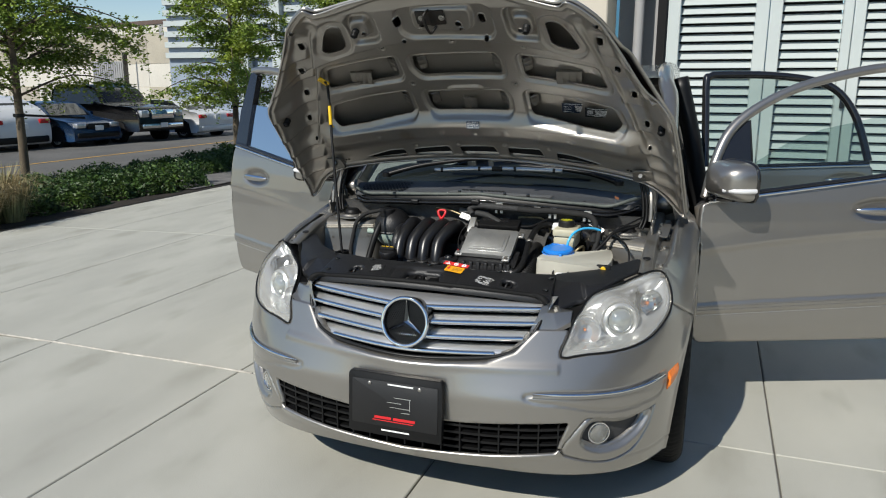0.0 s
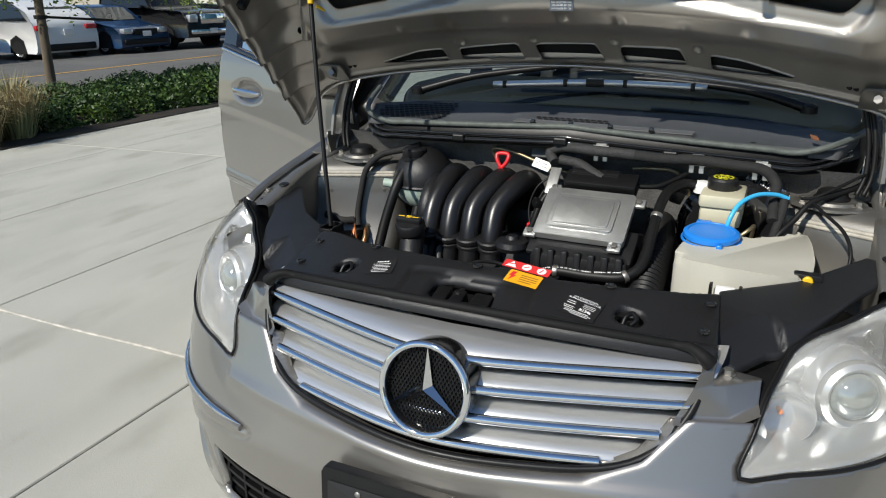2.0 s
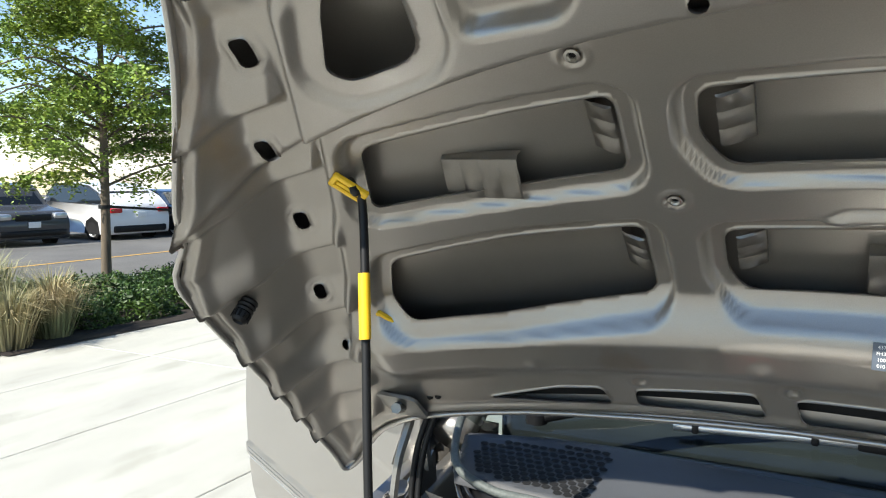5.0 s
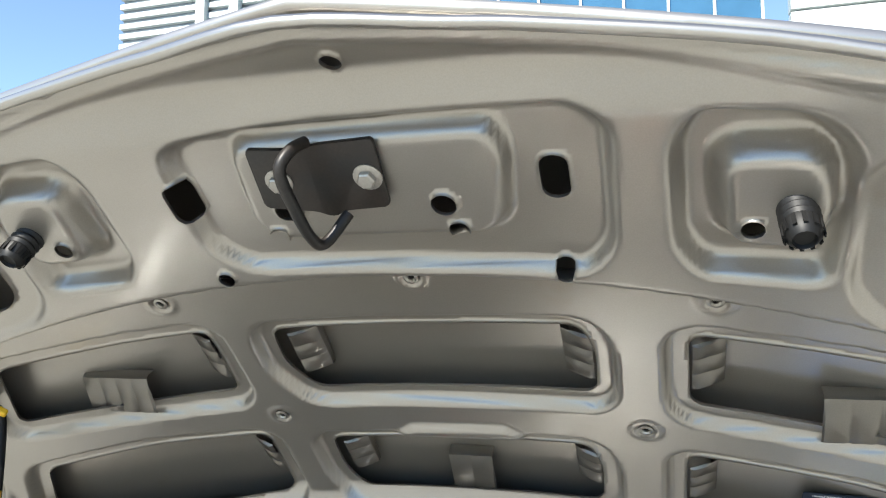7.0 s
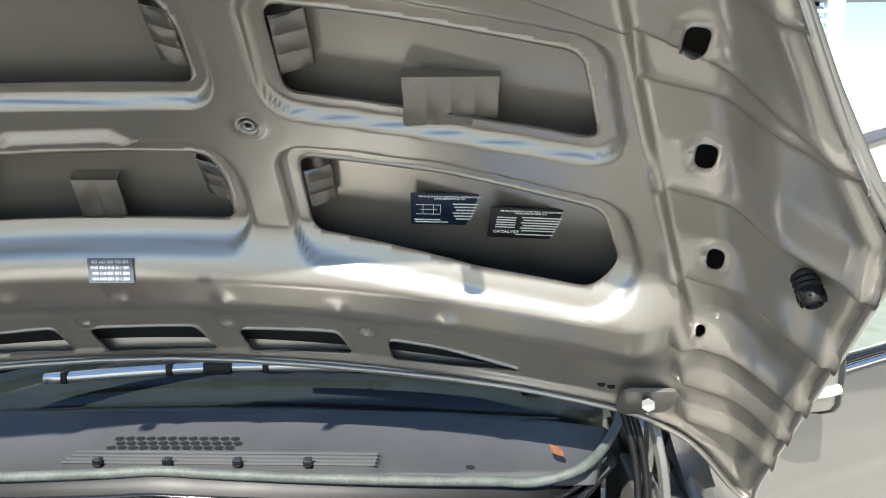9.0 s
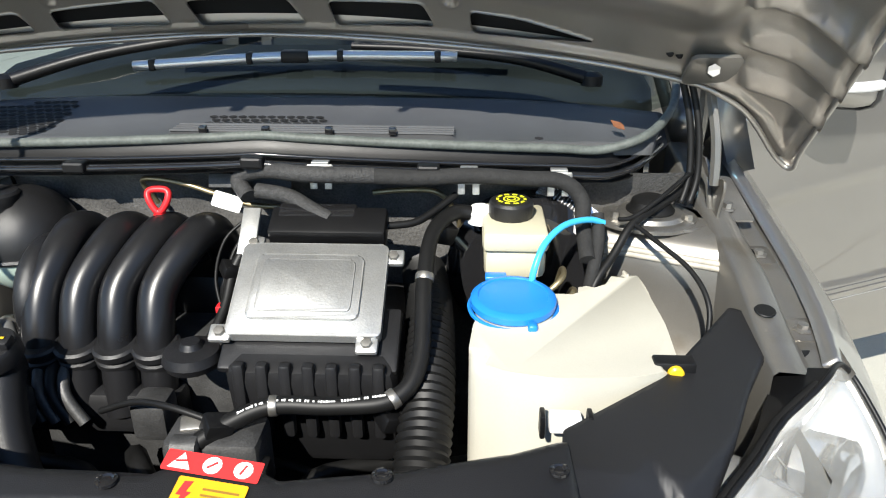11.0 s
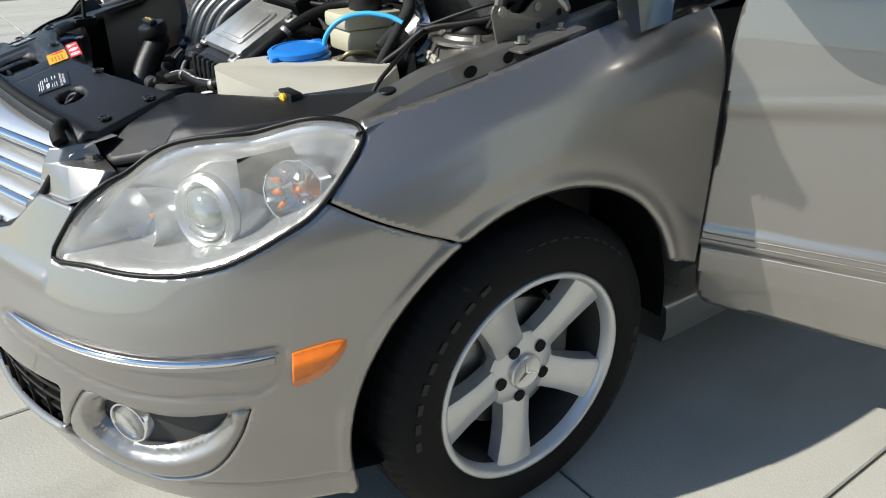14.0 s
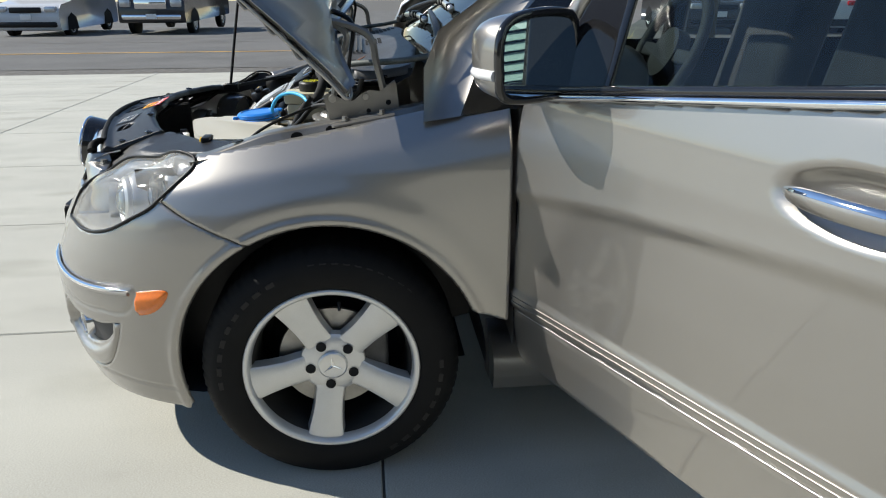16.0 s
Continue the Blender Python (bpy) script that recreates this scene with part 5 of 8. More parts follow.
# inner wings, strut towers, rails
for side in (1, -1):
    X = lambda x: side * x
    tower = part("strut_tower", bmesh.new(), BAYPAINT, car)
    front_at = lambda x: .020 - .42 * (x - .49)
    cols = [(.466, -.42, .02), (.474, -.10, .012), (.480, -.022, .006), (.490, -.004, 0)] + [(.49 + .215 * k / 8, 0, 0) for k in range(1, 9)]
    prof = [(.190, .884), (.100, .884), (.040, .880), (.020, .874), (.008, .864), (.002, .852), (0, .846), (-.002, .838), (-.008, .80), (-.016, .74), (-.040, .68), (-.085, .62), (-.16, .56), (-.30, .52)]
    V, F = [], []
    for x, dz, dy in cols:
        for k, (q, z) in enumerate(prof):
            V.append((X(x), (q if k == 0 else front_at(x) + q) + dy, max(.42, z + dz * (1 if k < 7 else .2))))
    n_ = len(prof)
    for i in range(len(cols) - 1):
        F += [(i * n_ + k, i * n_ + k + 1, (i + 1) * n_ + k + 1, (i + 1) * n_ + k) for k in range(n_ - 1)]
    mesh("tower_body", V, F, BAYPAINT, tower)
    bm = bmesh.new()
    for dz_ in (.0, .007):
        tube(bm, [(X(x), front_at(x) - .001 + dz_ * .25, .842 + dz_) for x in np.linspace(.492, .703, 14)], .0052, 8, 3)
    tube(bm, [(X(.484), .02, .850), (X(.482), .08, .858), (X(.484), .15, .862)], .006, 8, 6)
    part("seam_sealer", bm, mat("seam_sealer", (.42, .39, .33), .6, vary=.25, scale=60, bump=.5, bump_scale=150) if side > 0 else bpy.data.materials["seam_sealer"], tower, smooth=True)
    for cx, cz in ((.515, .80), (.575, .80), (.655, .80), (.60, .74)):
        lathepart("weld_spot", [(.0055, 0), (.005, .0012), (0, .0014)], frame_at((X(cx), front_at(cx) - .008, cz), (1, -.42 * side, 0), (0, 0, 1)), BAYPAINT, tower, 10)
    m = Matrix.Translation((X(.609), .046, .882))
    lathepart("top_mount", [(.074, -.004), (.074, .002), (.066, .005), (.055, .004), (.050, .010), (.046, .011)], m, STEEL, tower, 36)
    prismpart("mount_flange", rpoly([(-.088, -.030), (-.050, -.064), (.050, -.064), (.092, -.026), (.088, .024), (.03, .066), (-.05, .062)], .016), .005, m @ Matrix.Translation((0, 0, -.003)), BAYPAINT, tower, .0015)
    lathepart("strut_cap", [(.038, .006), (.038, .014), (.033, .018), (.030, .028), (.022, .033), (0, .034)], m, HOSE, tower, 28, "black rubber strut cap")
    for a in (-35, 90, 205):
        lathepart("mount_nut", [(.011, 0), (.011, .003), (.007, .004), (.007, .014), (0, .015)], m @ Matrix.Translation((.066 * math.cos(radians(a)), .052 * math.sin(radians(a)), .002)), STEEL, tower, 6)
    # fender rail: bolted flange, then a raised member with oval holes in its outer face
    ysec = [-.30 + .60 * k / 24 for k in range(25)]
    flange_z = lambda y: .821 + .165 * (y + .20)
    edge_x = lambda y: float(half_width(np.array(.822 + .19 * (y + .3)), np.array(y))) - .004
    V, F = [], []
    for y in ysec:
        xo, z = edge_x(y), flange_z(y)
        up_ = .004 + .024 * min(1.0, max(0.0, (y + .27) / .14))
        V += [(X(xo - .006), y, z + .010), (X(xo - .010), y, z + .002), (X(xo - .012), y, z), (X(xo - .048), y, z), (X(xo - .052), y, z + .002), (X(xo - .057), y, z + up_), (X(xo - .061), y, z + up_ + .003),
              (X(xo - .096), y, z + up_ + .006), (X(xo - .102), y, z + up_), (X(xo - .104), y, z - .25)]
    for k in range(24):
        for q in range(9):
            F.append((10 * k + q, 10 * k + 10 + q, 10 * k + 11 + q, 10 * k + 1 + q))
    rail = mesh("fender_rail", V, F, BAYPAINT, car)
    for y in (-.205, -.028, .110):
        lathepart("rail_bolt", [(.013, 0), (.013, .002), (.0075, .003), (.0075, .009), (0, .010)], Matrix.Translation((X(edge_x(y) - .032), y, flange_z(y))), STEEL, rail, 6)
        prismpart("bolt_pad", rounded(.042, .050, .010), .003, Matrix.Translation((X(edge_x(y) - .032), y, flange_z(y) - .002)) @ pose(0, 0, 0, 9, 0, 0), BAYPAINT, rail, .001)
    # flat near-black ovals give the holes their shade
    for y, ry_ in ((-.058, .014), (.022, .012), (.066, .010)):
        lathepart("rail_hole", [(.0095, 0), (0, .0006)], frame_at((X(edge_x(y) - .0525), y, flange_z(y) + .015), (0, side, .16), (0, 0, 1)) @ Matrix.Diagonal((ry_ / .0095, 1.05, 1, 1)), DARK, rail, 16)
    lathepart("rail_plug", [(.014, 0), (.013, .0015), (0, .002)], Matrix.Translation((X(edge_x(-.2) - .082), -.200, flange_z(-.2) + .0235)) @ pose(0, 0, 0, 9, 0, 0), HOSE, rail, 18)
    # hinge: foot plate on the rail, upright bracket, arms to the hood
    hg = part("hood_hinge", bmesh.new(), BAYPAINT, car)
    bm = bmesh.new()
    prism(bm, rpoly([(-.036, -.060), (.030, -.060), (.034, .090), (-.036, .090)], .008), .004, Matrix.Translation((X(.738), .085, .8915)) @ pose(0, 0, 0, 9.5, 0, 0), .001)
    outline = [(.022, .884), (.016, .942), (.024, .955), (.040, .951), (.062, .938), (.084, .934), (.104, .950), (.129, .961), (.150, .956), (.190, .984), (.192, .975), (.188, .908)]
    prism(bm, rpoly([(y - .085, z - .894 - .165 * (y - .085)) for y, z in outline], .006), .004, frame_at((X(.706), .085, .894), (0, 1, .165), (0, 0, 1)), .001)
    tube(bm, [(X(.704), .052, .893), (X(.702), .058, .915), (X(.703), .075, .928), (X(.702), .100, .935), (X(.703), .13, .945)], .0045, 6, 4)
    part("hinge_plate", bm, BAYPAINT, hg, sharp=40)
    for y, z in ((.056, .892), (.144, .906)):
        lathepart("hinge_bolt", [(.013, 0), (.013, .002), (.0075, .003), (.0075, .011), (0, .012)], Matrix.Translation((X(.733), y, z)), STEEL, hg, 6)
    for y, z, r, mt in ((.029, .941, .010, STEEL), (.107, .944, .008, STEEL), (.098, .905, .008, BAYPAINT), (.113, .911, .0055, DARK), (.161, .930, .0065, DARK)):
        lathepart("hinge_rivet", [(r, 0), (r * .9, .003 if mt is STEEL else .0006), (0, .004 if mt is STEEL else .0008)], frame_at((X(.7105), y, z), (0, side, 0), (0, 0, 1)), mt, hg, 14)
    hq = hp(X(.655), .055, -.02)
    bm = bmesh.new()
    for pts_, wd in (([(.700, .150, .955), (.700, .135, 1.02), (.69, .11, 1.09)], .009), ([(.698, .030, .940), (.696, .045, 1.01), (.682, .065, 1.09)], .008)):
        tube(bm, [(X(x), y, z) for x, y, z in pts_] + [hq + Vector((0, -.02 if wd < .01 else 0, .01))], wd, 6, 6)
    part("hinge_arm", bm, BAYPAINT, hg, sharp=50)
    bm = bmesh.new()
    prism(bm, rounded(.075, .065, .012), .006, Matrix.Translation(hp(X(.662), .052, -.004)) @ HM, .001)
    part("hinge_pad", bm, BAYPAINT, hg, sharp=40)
    bm = bmesh.new()
    for dx in (0, .013):
        tube(bm, [(X(.668 - dx), .045, .905), (X(.680 - dx), .060, .95), (X(.674 - dx), .072, 1.03), (X(.650 - dx), .08, 1.11), hp(X(.615 - dx), .06, .0)], .0055, 8, 6)
    part("gas_line", bm, HOSE, hg, smooth=True)
    # inner wing wall below
    mesh("inner_wing", [(X(.70), -.45, .25), (X(.70), .3, .25), (X(.70), .3, .80), (X(.70), -.45, .78)], [(0, 1, 2, 3)], BLACK, car)

# bay floor, shaped unseen to stop sunlight leaking under the bumper; front wall
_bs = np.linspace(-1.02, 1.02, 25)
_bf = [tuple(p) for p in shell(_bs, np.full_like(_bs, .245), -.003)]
mesh("bay_floor_sun_block", _bf + [(.72, .35, .24), (-.72, .35, .24)], [tuple(range(27))], DARK, car)
mesh("radiator", [(-.43, -.56, .25), (.43, -.56, .25), (.43, -.56, .785), (-.43, -.56, .785)], [(0, 1, 2, 3)], BLACK, car)
# firewall with felt, water channel and seal
V, F = [], []
xs = np.linspace(-.66, .66, 34)
prof = [(.075, .40), (.070, .70), (.060, .86), (.045, .93), (.020, .965)]
for x in xs:
    for y, z in prof:
        V.append((x, y + .10 * abs(x) ** 2 + .008 * math.sin(x * 22 + z * 30), z - .02 * abs(x)))
for k in range(len(xs) - 1):
    for q in range(len(prof) - 1):
        F.append((k * 5 + q, k * 5 + 5 + q, k * 5 + 6 + q, k * 5 + 1 + q))
mesh("firewall", V, F, FELT, car, label="dark felt-lined firewall")


def rail_p(x, dy=0.0, dz=0.0):
    a = abs(x)
    return Vector((x, -.028 + .16 * a * a + dy + (2.2 * max(0, a - .56)) * .6, .984 - .05 * a + dz + .25 * max(0, a - .56)))


tubepart("channel_rail", [rail_p(x, 0, 0) for x in np.linspace(-.64, .64, 25)], .0055, GLOSS, car, 8, 3)
tubepart("channel_rail", [rail_p(x, .018, .010) for x in np.linspace(-.64, .64, 25)], .0035, GLOSS, car, 8, 3)
V, F = [], []
for k, x in enumerate(np.linspace(-.66, .66, 45)):
    a, b = rail_p(x, .004, -.012), rail_p(x, .045, .010)
    c = rail_p(x, .050, .028)
    V += [a, b, c]
for k in range(44):
    F += [(3 * k, 3 * k + 3, 3 * k + 4, 3 * k + 1), (3 * k + 1, 3 * k + 4, 3 * k + 5, 3 * k + 2)]
mesh("water_channel", V, F, BLACK, car)
SEAL = mat("aged_seal_rubber", (.11, .125, .115), .6, vary=.4, scale=30, fine=.3, fine_scale=200, bump=.2)
seal_pts = [(-.70, .32, 1.045), (-.665, .20, 1.022), (-.60, .075, 1.008)] + [tuple(rail_p(x, .052 - .02 * abs(x), .030)) for x in np.linspace(-.53, .53, 17)] + [(.60, .075, 1.008), (.665, .20, 1.022), (.70, .32, 1.045)]
tubepart("cowl_seal", seal_pts, .0075, SEAL, car, 10, 5, label="grey weathered rubber seal")
for x, mt in ((-.276, GLOSS), (.0, GLOSS), (.26, GLOSS), (.10, STEEL), (.32, STEEL), (.456, STEEL)):
    p = rail_p(x)
    bm = bmesh.new()
    if mt is STEEL:
        box(bm, p + Vector((0, -.006, -.004)), (.040, .004, .022), None, .002, 1)
        box(bm, p + Vector((-.011, -.004, -.022)), (.011, .003, .020), None, .001, 1)
        box(bm, p + Vector((.011, -.004, -.022)), (.011, .003, .020), None, .001, 1)
        box(bm, p + Vector((0, .002, .008)), (.026, .014, .004), None, .001, 1)
    else:
        box(bm, p + Vector((0, -.002, .004)), (.034, .022, .018), None, .004, 2)
    part("channel_clip", bm, ALU if mt is STEEL else BLACK, car, "pale steel clip" if mt is STEEL else "")

# cowl panel with honeycomb vents
COWL = mat("weathered_grey_plastic", (.070, .072, .075), .5, 0, vary=.25, scale=5, fine=.15, fine_scale=500, bump=.1, bump_scale=900, rough_vary=.08)


def wind_z(y):
    return 1.03 + .58 * (y - .24)


def cowl_z(x, y):
    f = np.clip((y - .03) / .21, 0, 1)
    return 1.006 + .024 * f - .012 * np.sin(f * 3.1416) - .03 * np.abs(x) ** 2


X, Y = grid(-.70, .70, .010, .02, .30, .010)
cow = sheet("cowl_panel", X, Y, lambda x, y: np.stack([x, y, cowl_z(x, y) + .006 * sstep(-poly_sdf(x, y, [(-.16, .05), (.30, .05), (.30, .115), (-.16, .115)]), 0, .01)], -1),
            lambda x, y: np.maximum(np.maximum(.030 - y + .14 * x * x - .0, y - .268 + .12 * x * x), np.abs(x) - .60 - .35 * (y - .05)), COWL, car, .02, 1, "weathered dark grey plastic cowl panel with vents")
for k in range(4):
    y = .060 + .014 * k
    tubepart("cowl_rib", [(-.155, y, float(cowl_z(np.array(.0), np.array(y))) + .008), (.295, y, float(cowl_z(np.array(.0), np.array(y))) + .006)], .0028, COWL, cow, 6, 2)
for x in (-.10, .0, .10, .2):
    boxpart("cowl_clip", (x, .055, 1.015), (.012, .012, .012), GLOSS, cow, .002)
# near-black hexagons laid on the panel carry the openings' shade
MESHHOLE = mat("vent_hole_shade", (.004, .004, .004), .9)
HEX = (.0166, .0144)
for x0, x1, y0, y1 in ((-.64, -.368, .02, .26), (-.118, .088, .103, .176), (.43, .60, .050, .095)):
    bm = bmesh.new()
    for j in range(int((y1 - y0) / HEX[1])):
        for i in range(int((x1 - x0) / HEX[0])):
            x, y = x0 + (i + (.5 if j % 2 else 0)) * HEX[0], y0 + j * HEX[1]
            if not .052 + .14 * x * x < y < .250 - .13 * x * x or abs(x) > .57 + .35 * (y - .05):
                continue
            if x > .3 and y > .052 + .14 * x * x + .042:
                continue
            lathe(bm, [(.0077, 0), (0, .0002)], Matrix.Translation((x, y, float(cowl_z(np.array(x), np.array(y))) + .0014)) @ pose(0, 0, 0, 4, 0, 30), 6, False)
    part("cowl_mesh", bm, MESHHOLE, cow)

# wipers
for sgn, piv, tip, b0, b1 in ((1, (.541, .300, 1.052), (.10, .315, 1.108), (-.29, .262, 1.078), (.295, .285, 1.094)), (-1, (-.535, .262, 1.048), (.03, .375, 1.142), (-.30, .36, 1.125), (.36, .352, 1.126))):
    w = tubepart("wiper_arm", [piv, tuple(Vector(piv).lerp(Vector(tip), .3) + Vector((0, 0, .018))), tuple(Vector(piv).lerp(Vector(tip), .7) + Vector((0, 0, .012))), tip], lambda t: .013 - .007 * t, BLACK, car, 8, 6, label="black wiper arm")
    bm = bmesh.new()
    tube(bm, [b0, tuple(Vector(b0).lerp(Vector(b1), .5) + Vector((0, .006, .008))), b1], .0095, 8, 8)
    part("wiper_blade", bm, SATIN, w, "silver-grey flat wiper blade", smooth=True)
    for q in (.06, .36, .5, .64, .94):
        c = Vector(b0).lerp(Vector(b1), q) + Vector((0, .006, .008)) * (1 - (2 * q - 1) ** 2)
        boxpart("blade_joint", c, (.05 if q == .5 else .012, .024, .022), BLACK, w, .004)
    lathepart("pivot_cap", [(.02, -.01), (.02, .008), (.012, .014), (0, .015)], Matrix.Translation(piv), BLACK, w, 18)

# coolant tank
o = Vector((-.388, .0, .848))
tank = part("coolant_tank", bmesh.new(), BLACK, car)
up = [(.0835 * math.cos(radians(a)), .0835 * math.sin(radians(a)) * 1.05) for a in range(-6, 91, 8)]
lathepart("tank_top", up, Matrix.Translation(o), COVER, tank, 40, "black upper half")
lathepart("tank_bottom", [(.0838 * math.cos(radians(a)), .0838 * math.sin(radians(a))) for a in range(-90, -5, 8)], Matrix.Translation(o), GREENISH, tank, 40, "greenish translucent lower half")
lathepart("tank_seam", [(.086, -.013), (.088, -.009), (.086, -.005)], Matrix.Translation(o), COVER, tank, 40)
bm = bmesh.new()
lathe(bm, [(.034, 0), (.032, .05), (.030, .062)], Matrix.Translation(o + Vector((-.012, -.03, .015))), 20)
part("filler_neck", bm, BLACK, tank, smooth=True)
lathepart("tank_cap", [(.031, 0), (.033, .004), (.033, .020), (.029, .024), (0, .025)], Matrix.Translation(o + Vector((-.012, -.03, .066))), COVER, tank, 12)
tubepart("tank_hose", [tuple(o + Vector(p)) for p in ((-.03, -.06, .03), (-.04, -.09, -.01), (-.06, -.12, -.10), (-.07, -.16, -.20), (-.07, -.22, -.30))], .0135, HOSE, tank, 12, 8)
tubepart("tank_outlet", [tuple(o + Vector(p)) for p in ((-.07, -.02, -.02), (-.11, -.03, -.015))], .012, GREENISH, tank, 12, 3)
tubepart("tank_feed", [tuple(o + Vector(p)) for p in ((.0, -.04, -.07), (.0, -.06, -.12), (.03, -.08, -.16))], .014, HOSE, tank, 12, 6)

# intake manifold
man = part("intake_manifold", bmesh.new(), COVER, car)
for k, (xm, xt) in enumerate(((-.287, -.272), (-.232, -.202), (-.177, -.139), (-.120, -.080))):
    tubepart("intake_runner", [(xt + .015, .015, .80), (xt + .008, -.012, .862), (xt, -.050, .885), ((xm + xt) / 2 + .004, -.095, .872), (xm, -.138, .832), (xm - .002, -.165, .785), (xm, -.178, .745), (xm + .002, -.190, .70), (xm + .004, -.20, .66)], lambda t: .0285 - .004 * t, RUNNER, man, 18, 7, label="curved black plastic runner")
    lathepart("runner_collar", [(.030, -.016), (.034, -.013), (.034, -.004), (.0305, -.002), (.0305, .002), (.034, .004), (.034, .013), (.030, .016)], Matrix.Translation((xm, -.177, .752)) @ pose(0, 0, 0, 14, 0, 0), COVER, man, 22)
bm = bmesh.new()
lathe(bm, [(.0, -.03), (.075, -.03), (.092, -.02), (.092, .0), (.085, .008), (.06, .012), (0, .014)], frame_at((-.315, -.085, .795), (0, -1, 0), (0, 0, 1)), 32)
part("plenum", bm, COVER, man, smooth=True)
boxpart("manifold_base", (-.20, -.19, .665), (.235, .05, .07), COVER, man, .015)
boxpart("engine_block", (-.05, -.04, .60), (.56, .26, .30), CAST, car, .03)
boxpart("cam_cover", (-.10, .0, .765), (.42, .12, .10), BLACK, car, .02)
for x in (-.30, -.10):
    boxpart("throttle_part", (x, -.255, .70), (.05, .05, .06), CAST, man, .01)

# throttle body, sensor leads and clamps between the tank and the manifold
tb = lathepart("throttle_body", [(.030, -.05), (.034, -.045), (.034, -.012), (.040, -.010), (.040, 0), (.026, .004), (.024, .020), (0, .020)], frame_at((-.335, -.150, .700), (0, -1, 0), (.2, 0, 1)), ALU, car, 24, "cast aluminium throttle body")
for a in (40, 130, 220, 310):
    lathepart("flange_screw", [(.005, 0), (.005, .005), (0, .006)], frame_at((-.335, -.150, .700), (0, -1, 0), (.2, 0, 1)) @ Matrix.Translation((.034 * math.cos(radians(a)), .034 * math.sin(radians(a)), .001)), STEEL, tb, 6)
boxpart("throttle_motor", (-.350, -.185, .668), (.060, .050, .052), BLACK, tb, .010)
GREYHOSE = mat("grey_rubber_hose", (.10, .10, .098), .6, vary=.25, scale=40, fine=.15)
for pts_ in ([(-.395, -.075, .74), (-.375, -.115, .755), (-.350, -.150, .742), (-.345, -.185, .71)], [(-.385, -.085, .715), (-.368, -.125, .722), (-.352, -.160, .705), (-.358, -.200, .66)]):
    tubepart("breather_hose", pts_, .0085, GREYHOSE, car, 10, 8, label="grey rubber breather hose")
for c_, d_ in (((-.375, -.115, .755), (.5, -.8, 0)), ((-.352, -.160, .705), (.3, -.7, -.5)), ((.262, -.16, .865), (.05, .6, .5)), ((.232, -.312, .772), (.6, .4, .3)), ((.085, -.322, .765), (1, .1, 0))):
    lathepart("hose_clamp", [(.0128, -.005), (.0132, -.004), (.0132, .004), (.0128, .005)], Matrix.Translation(c_) @ Vector(d_).to_track_quat("Z", "Y").to_matrix().to_4x4(), STEEL, car, 18)
for c_, sz in (((-.02, -.155, .775), (.026, .034, .022)), ((-.030, -.100, .845), (.022, .030, .020)), ((.02, -.345, .748), (.034, .030, .026)), ((.225, -.300, .735), (.030, .036, .024)), ((.285, -.045, .885), (.030, .026, .030))):
    boxpart("wire_plug", c_, sz, BLACK, car, .004, pose(0, 0, 0, 12, 20, 35))
for pts_, r_ in (([(-.02, -.155, .78), (-.035, -.115, .815), (-.03, -.07, .86), (.0, -.045, .90)], .0032), ([(-.025, -.150, .78), (-.05, -.105, .83), (-.045, -.06, .875), (-.01, -.04, .905)], .0026), ([(.02, -.345, .755), (-.04, -.330, .765), (-.10, -.300, .75), (-.16, -.280, .72)], .0045), ([(.30, .0, .93), (.27, -.03, .915), (.24, -.055, .905), (.20, -.07, .905)], .006)):
    tubepart("wire_lead", pts_, r_, HOSE, car, 8, 6)
boxpart("sensor_bracket", (-.005, -.330, .742), (.050, .022, .010), STEEL, car, .003, pose(0, 0, 0, 20, 0, 12))

# oil filler and dipstick
m = Matrix.Translation((-.291, -.269, .792)) @ pose(0, 0, 0, 16, 0, 0)
oil = lathepart("oil_cap", [(.030, -.03), (.032, -.004), (.036, 0), (.036, .018), (.032, .024), (0, .026)], m, COVER, car, 14, "black ribbed oil filler cap")
boxpart("cap_grip", m @ Vector((0, 0, .029)), (.066, .022, .016), COVER, oil, .006, m.to_3x3().to_4x4())
bars("cap_print", [(-.018, 0, .016, .003), (.018, 0, .016, .003), (0, .002, .014, .004), (0, -.003, .010, .002)], m @ Matrix.Translation((0, 0, .0375)), YELLOW, oil)
tubepart("oil_neck", [m @ Vector((0, 0, -.02)), (-.275, -.305, .72), (-.25, -.34, .66), (-.22, -.36, .60)], .029, COVER, oil, 18, 6)
dp = (-.146, -.045, .900)
bm = bmesh.new()
tube(bm, [(-.158, -.040, .945), (-.132, -.040, .946), (-.130, -.046, .932), (-.144, -.050, .914), (-.158, -.046, .932)], .0052, 8, 6, True)
dip = part("dipstick", bm, RED, car, "red dipstick loop", smooth=True)
lathepart("dipstick_plug", [(.010, -.020), (.011, 0), (.009, .012), (0, .014)], Matrix.Translation((-.144, -.048, .900)), RED, dip, 14)
tubepart("dipstick_tube", [(-.144, -.048, .885), (-.143, -.04, .83), (-.14, -.02, .76)], .009, CAST, dip, 10, 4)

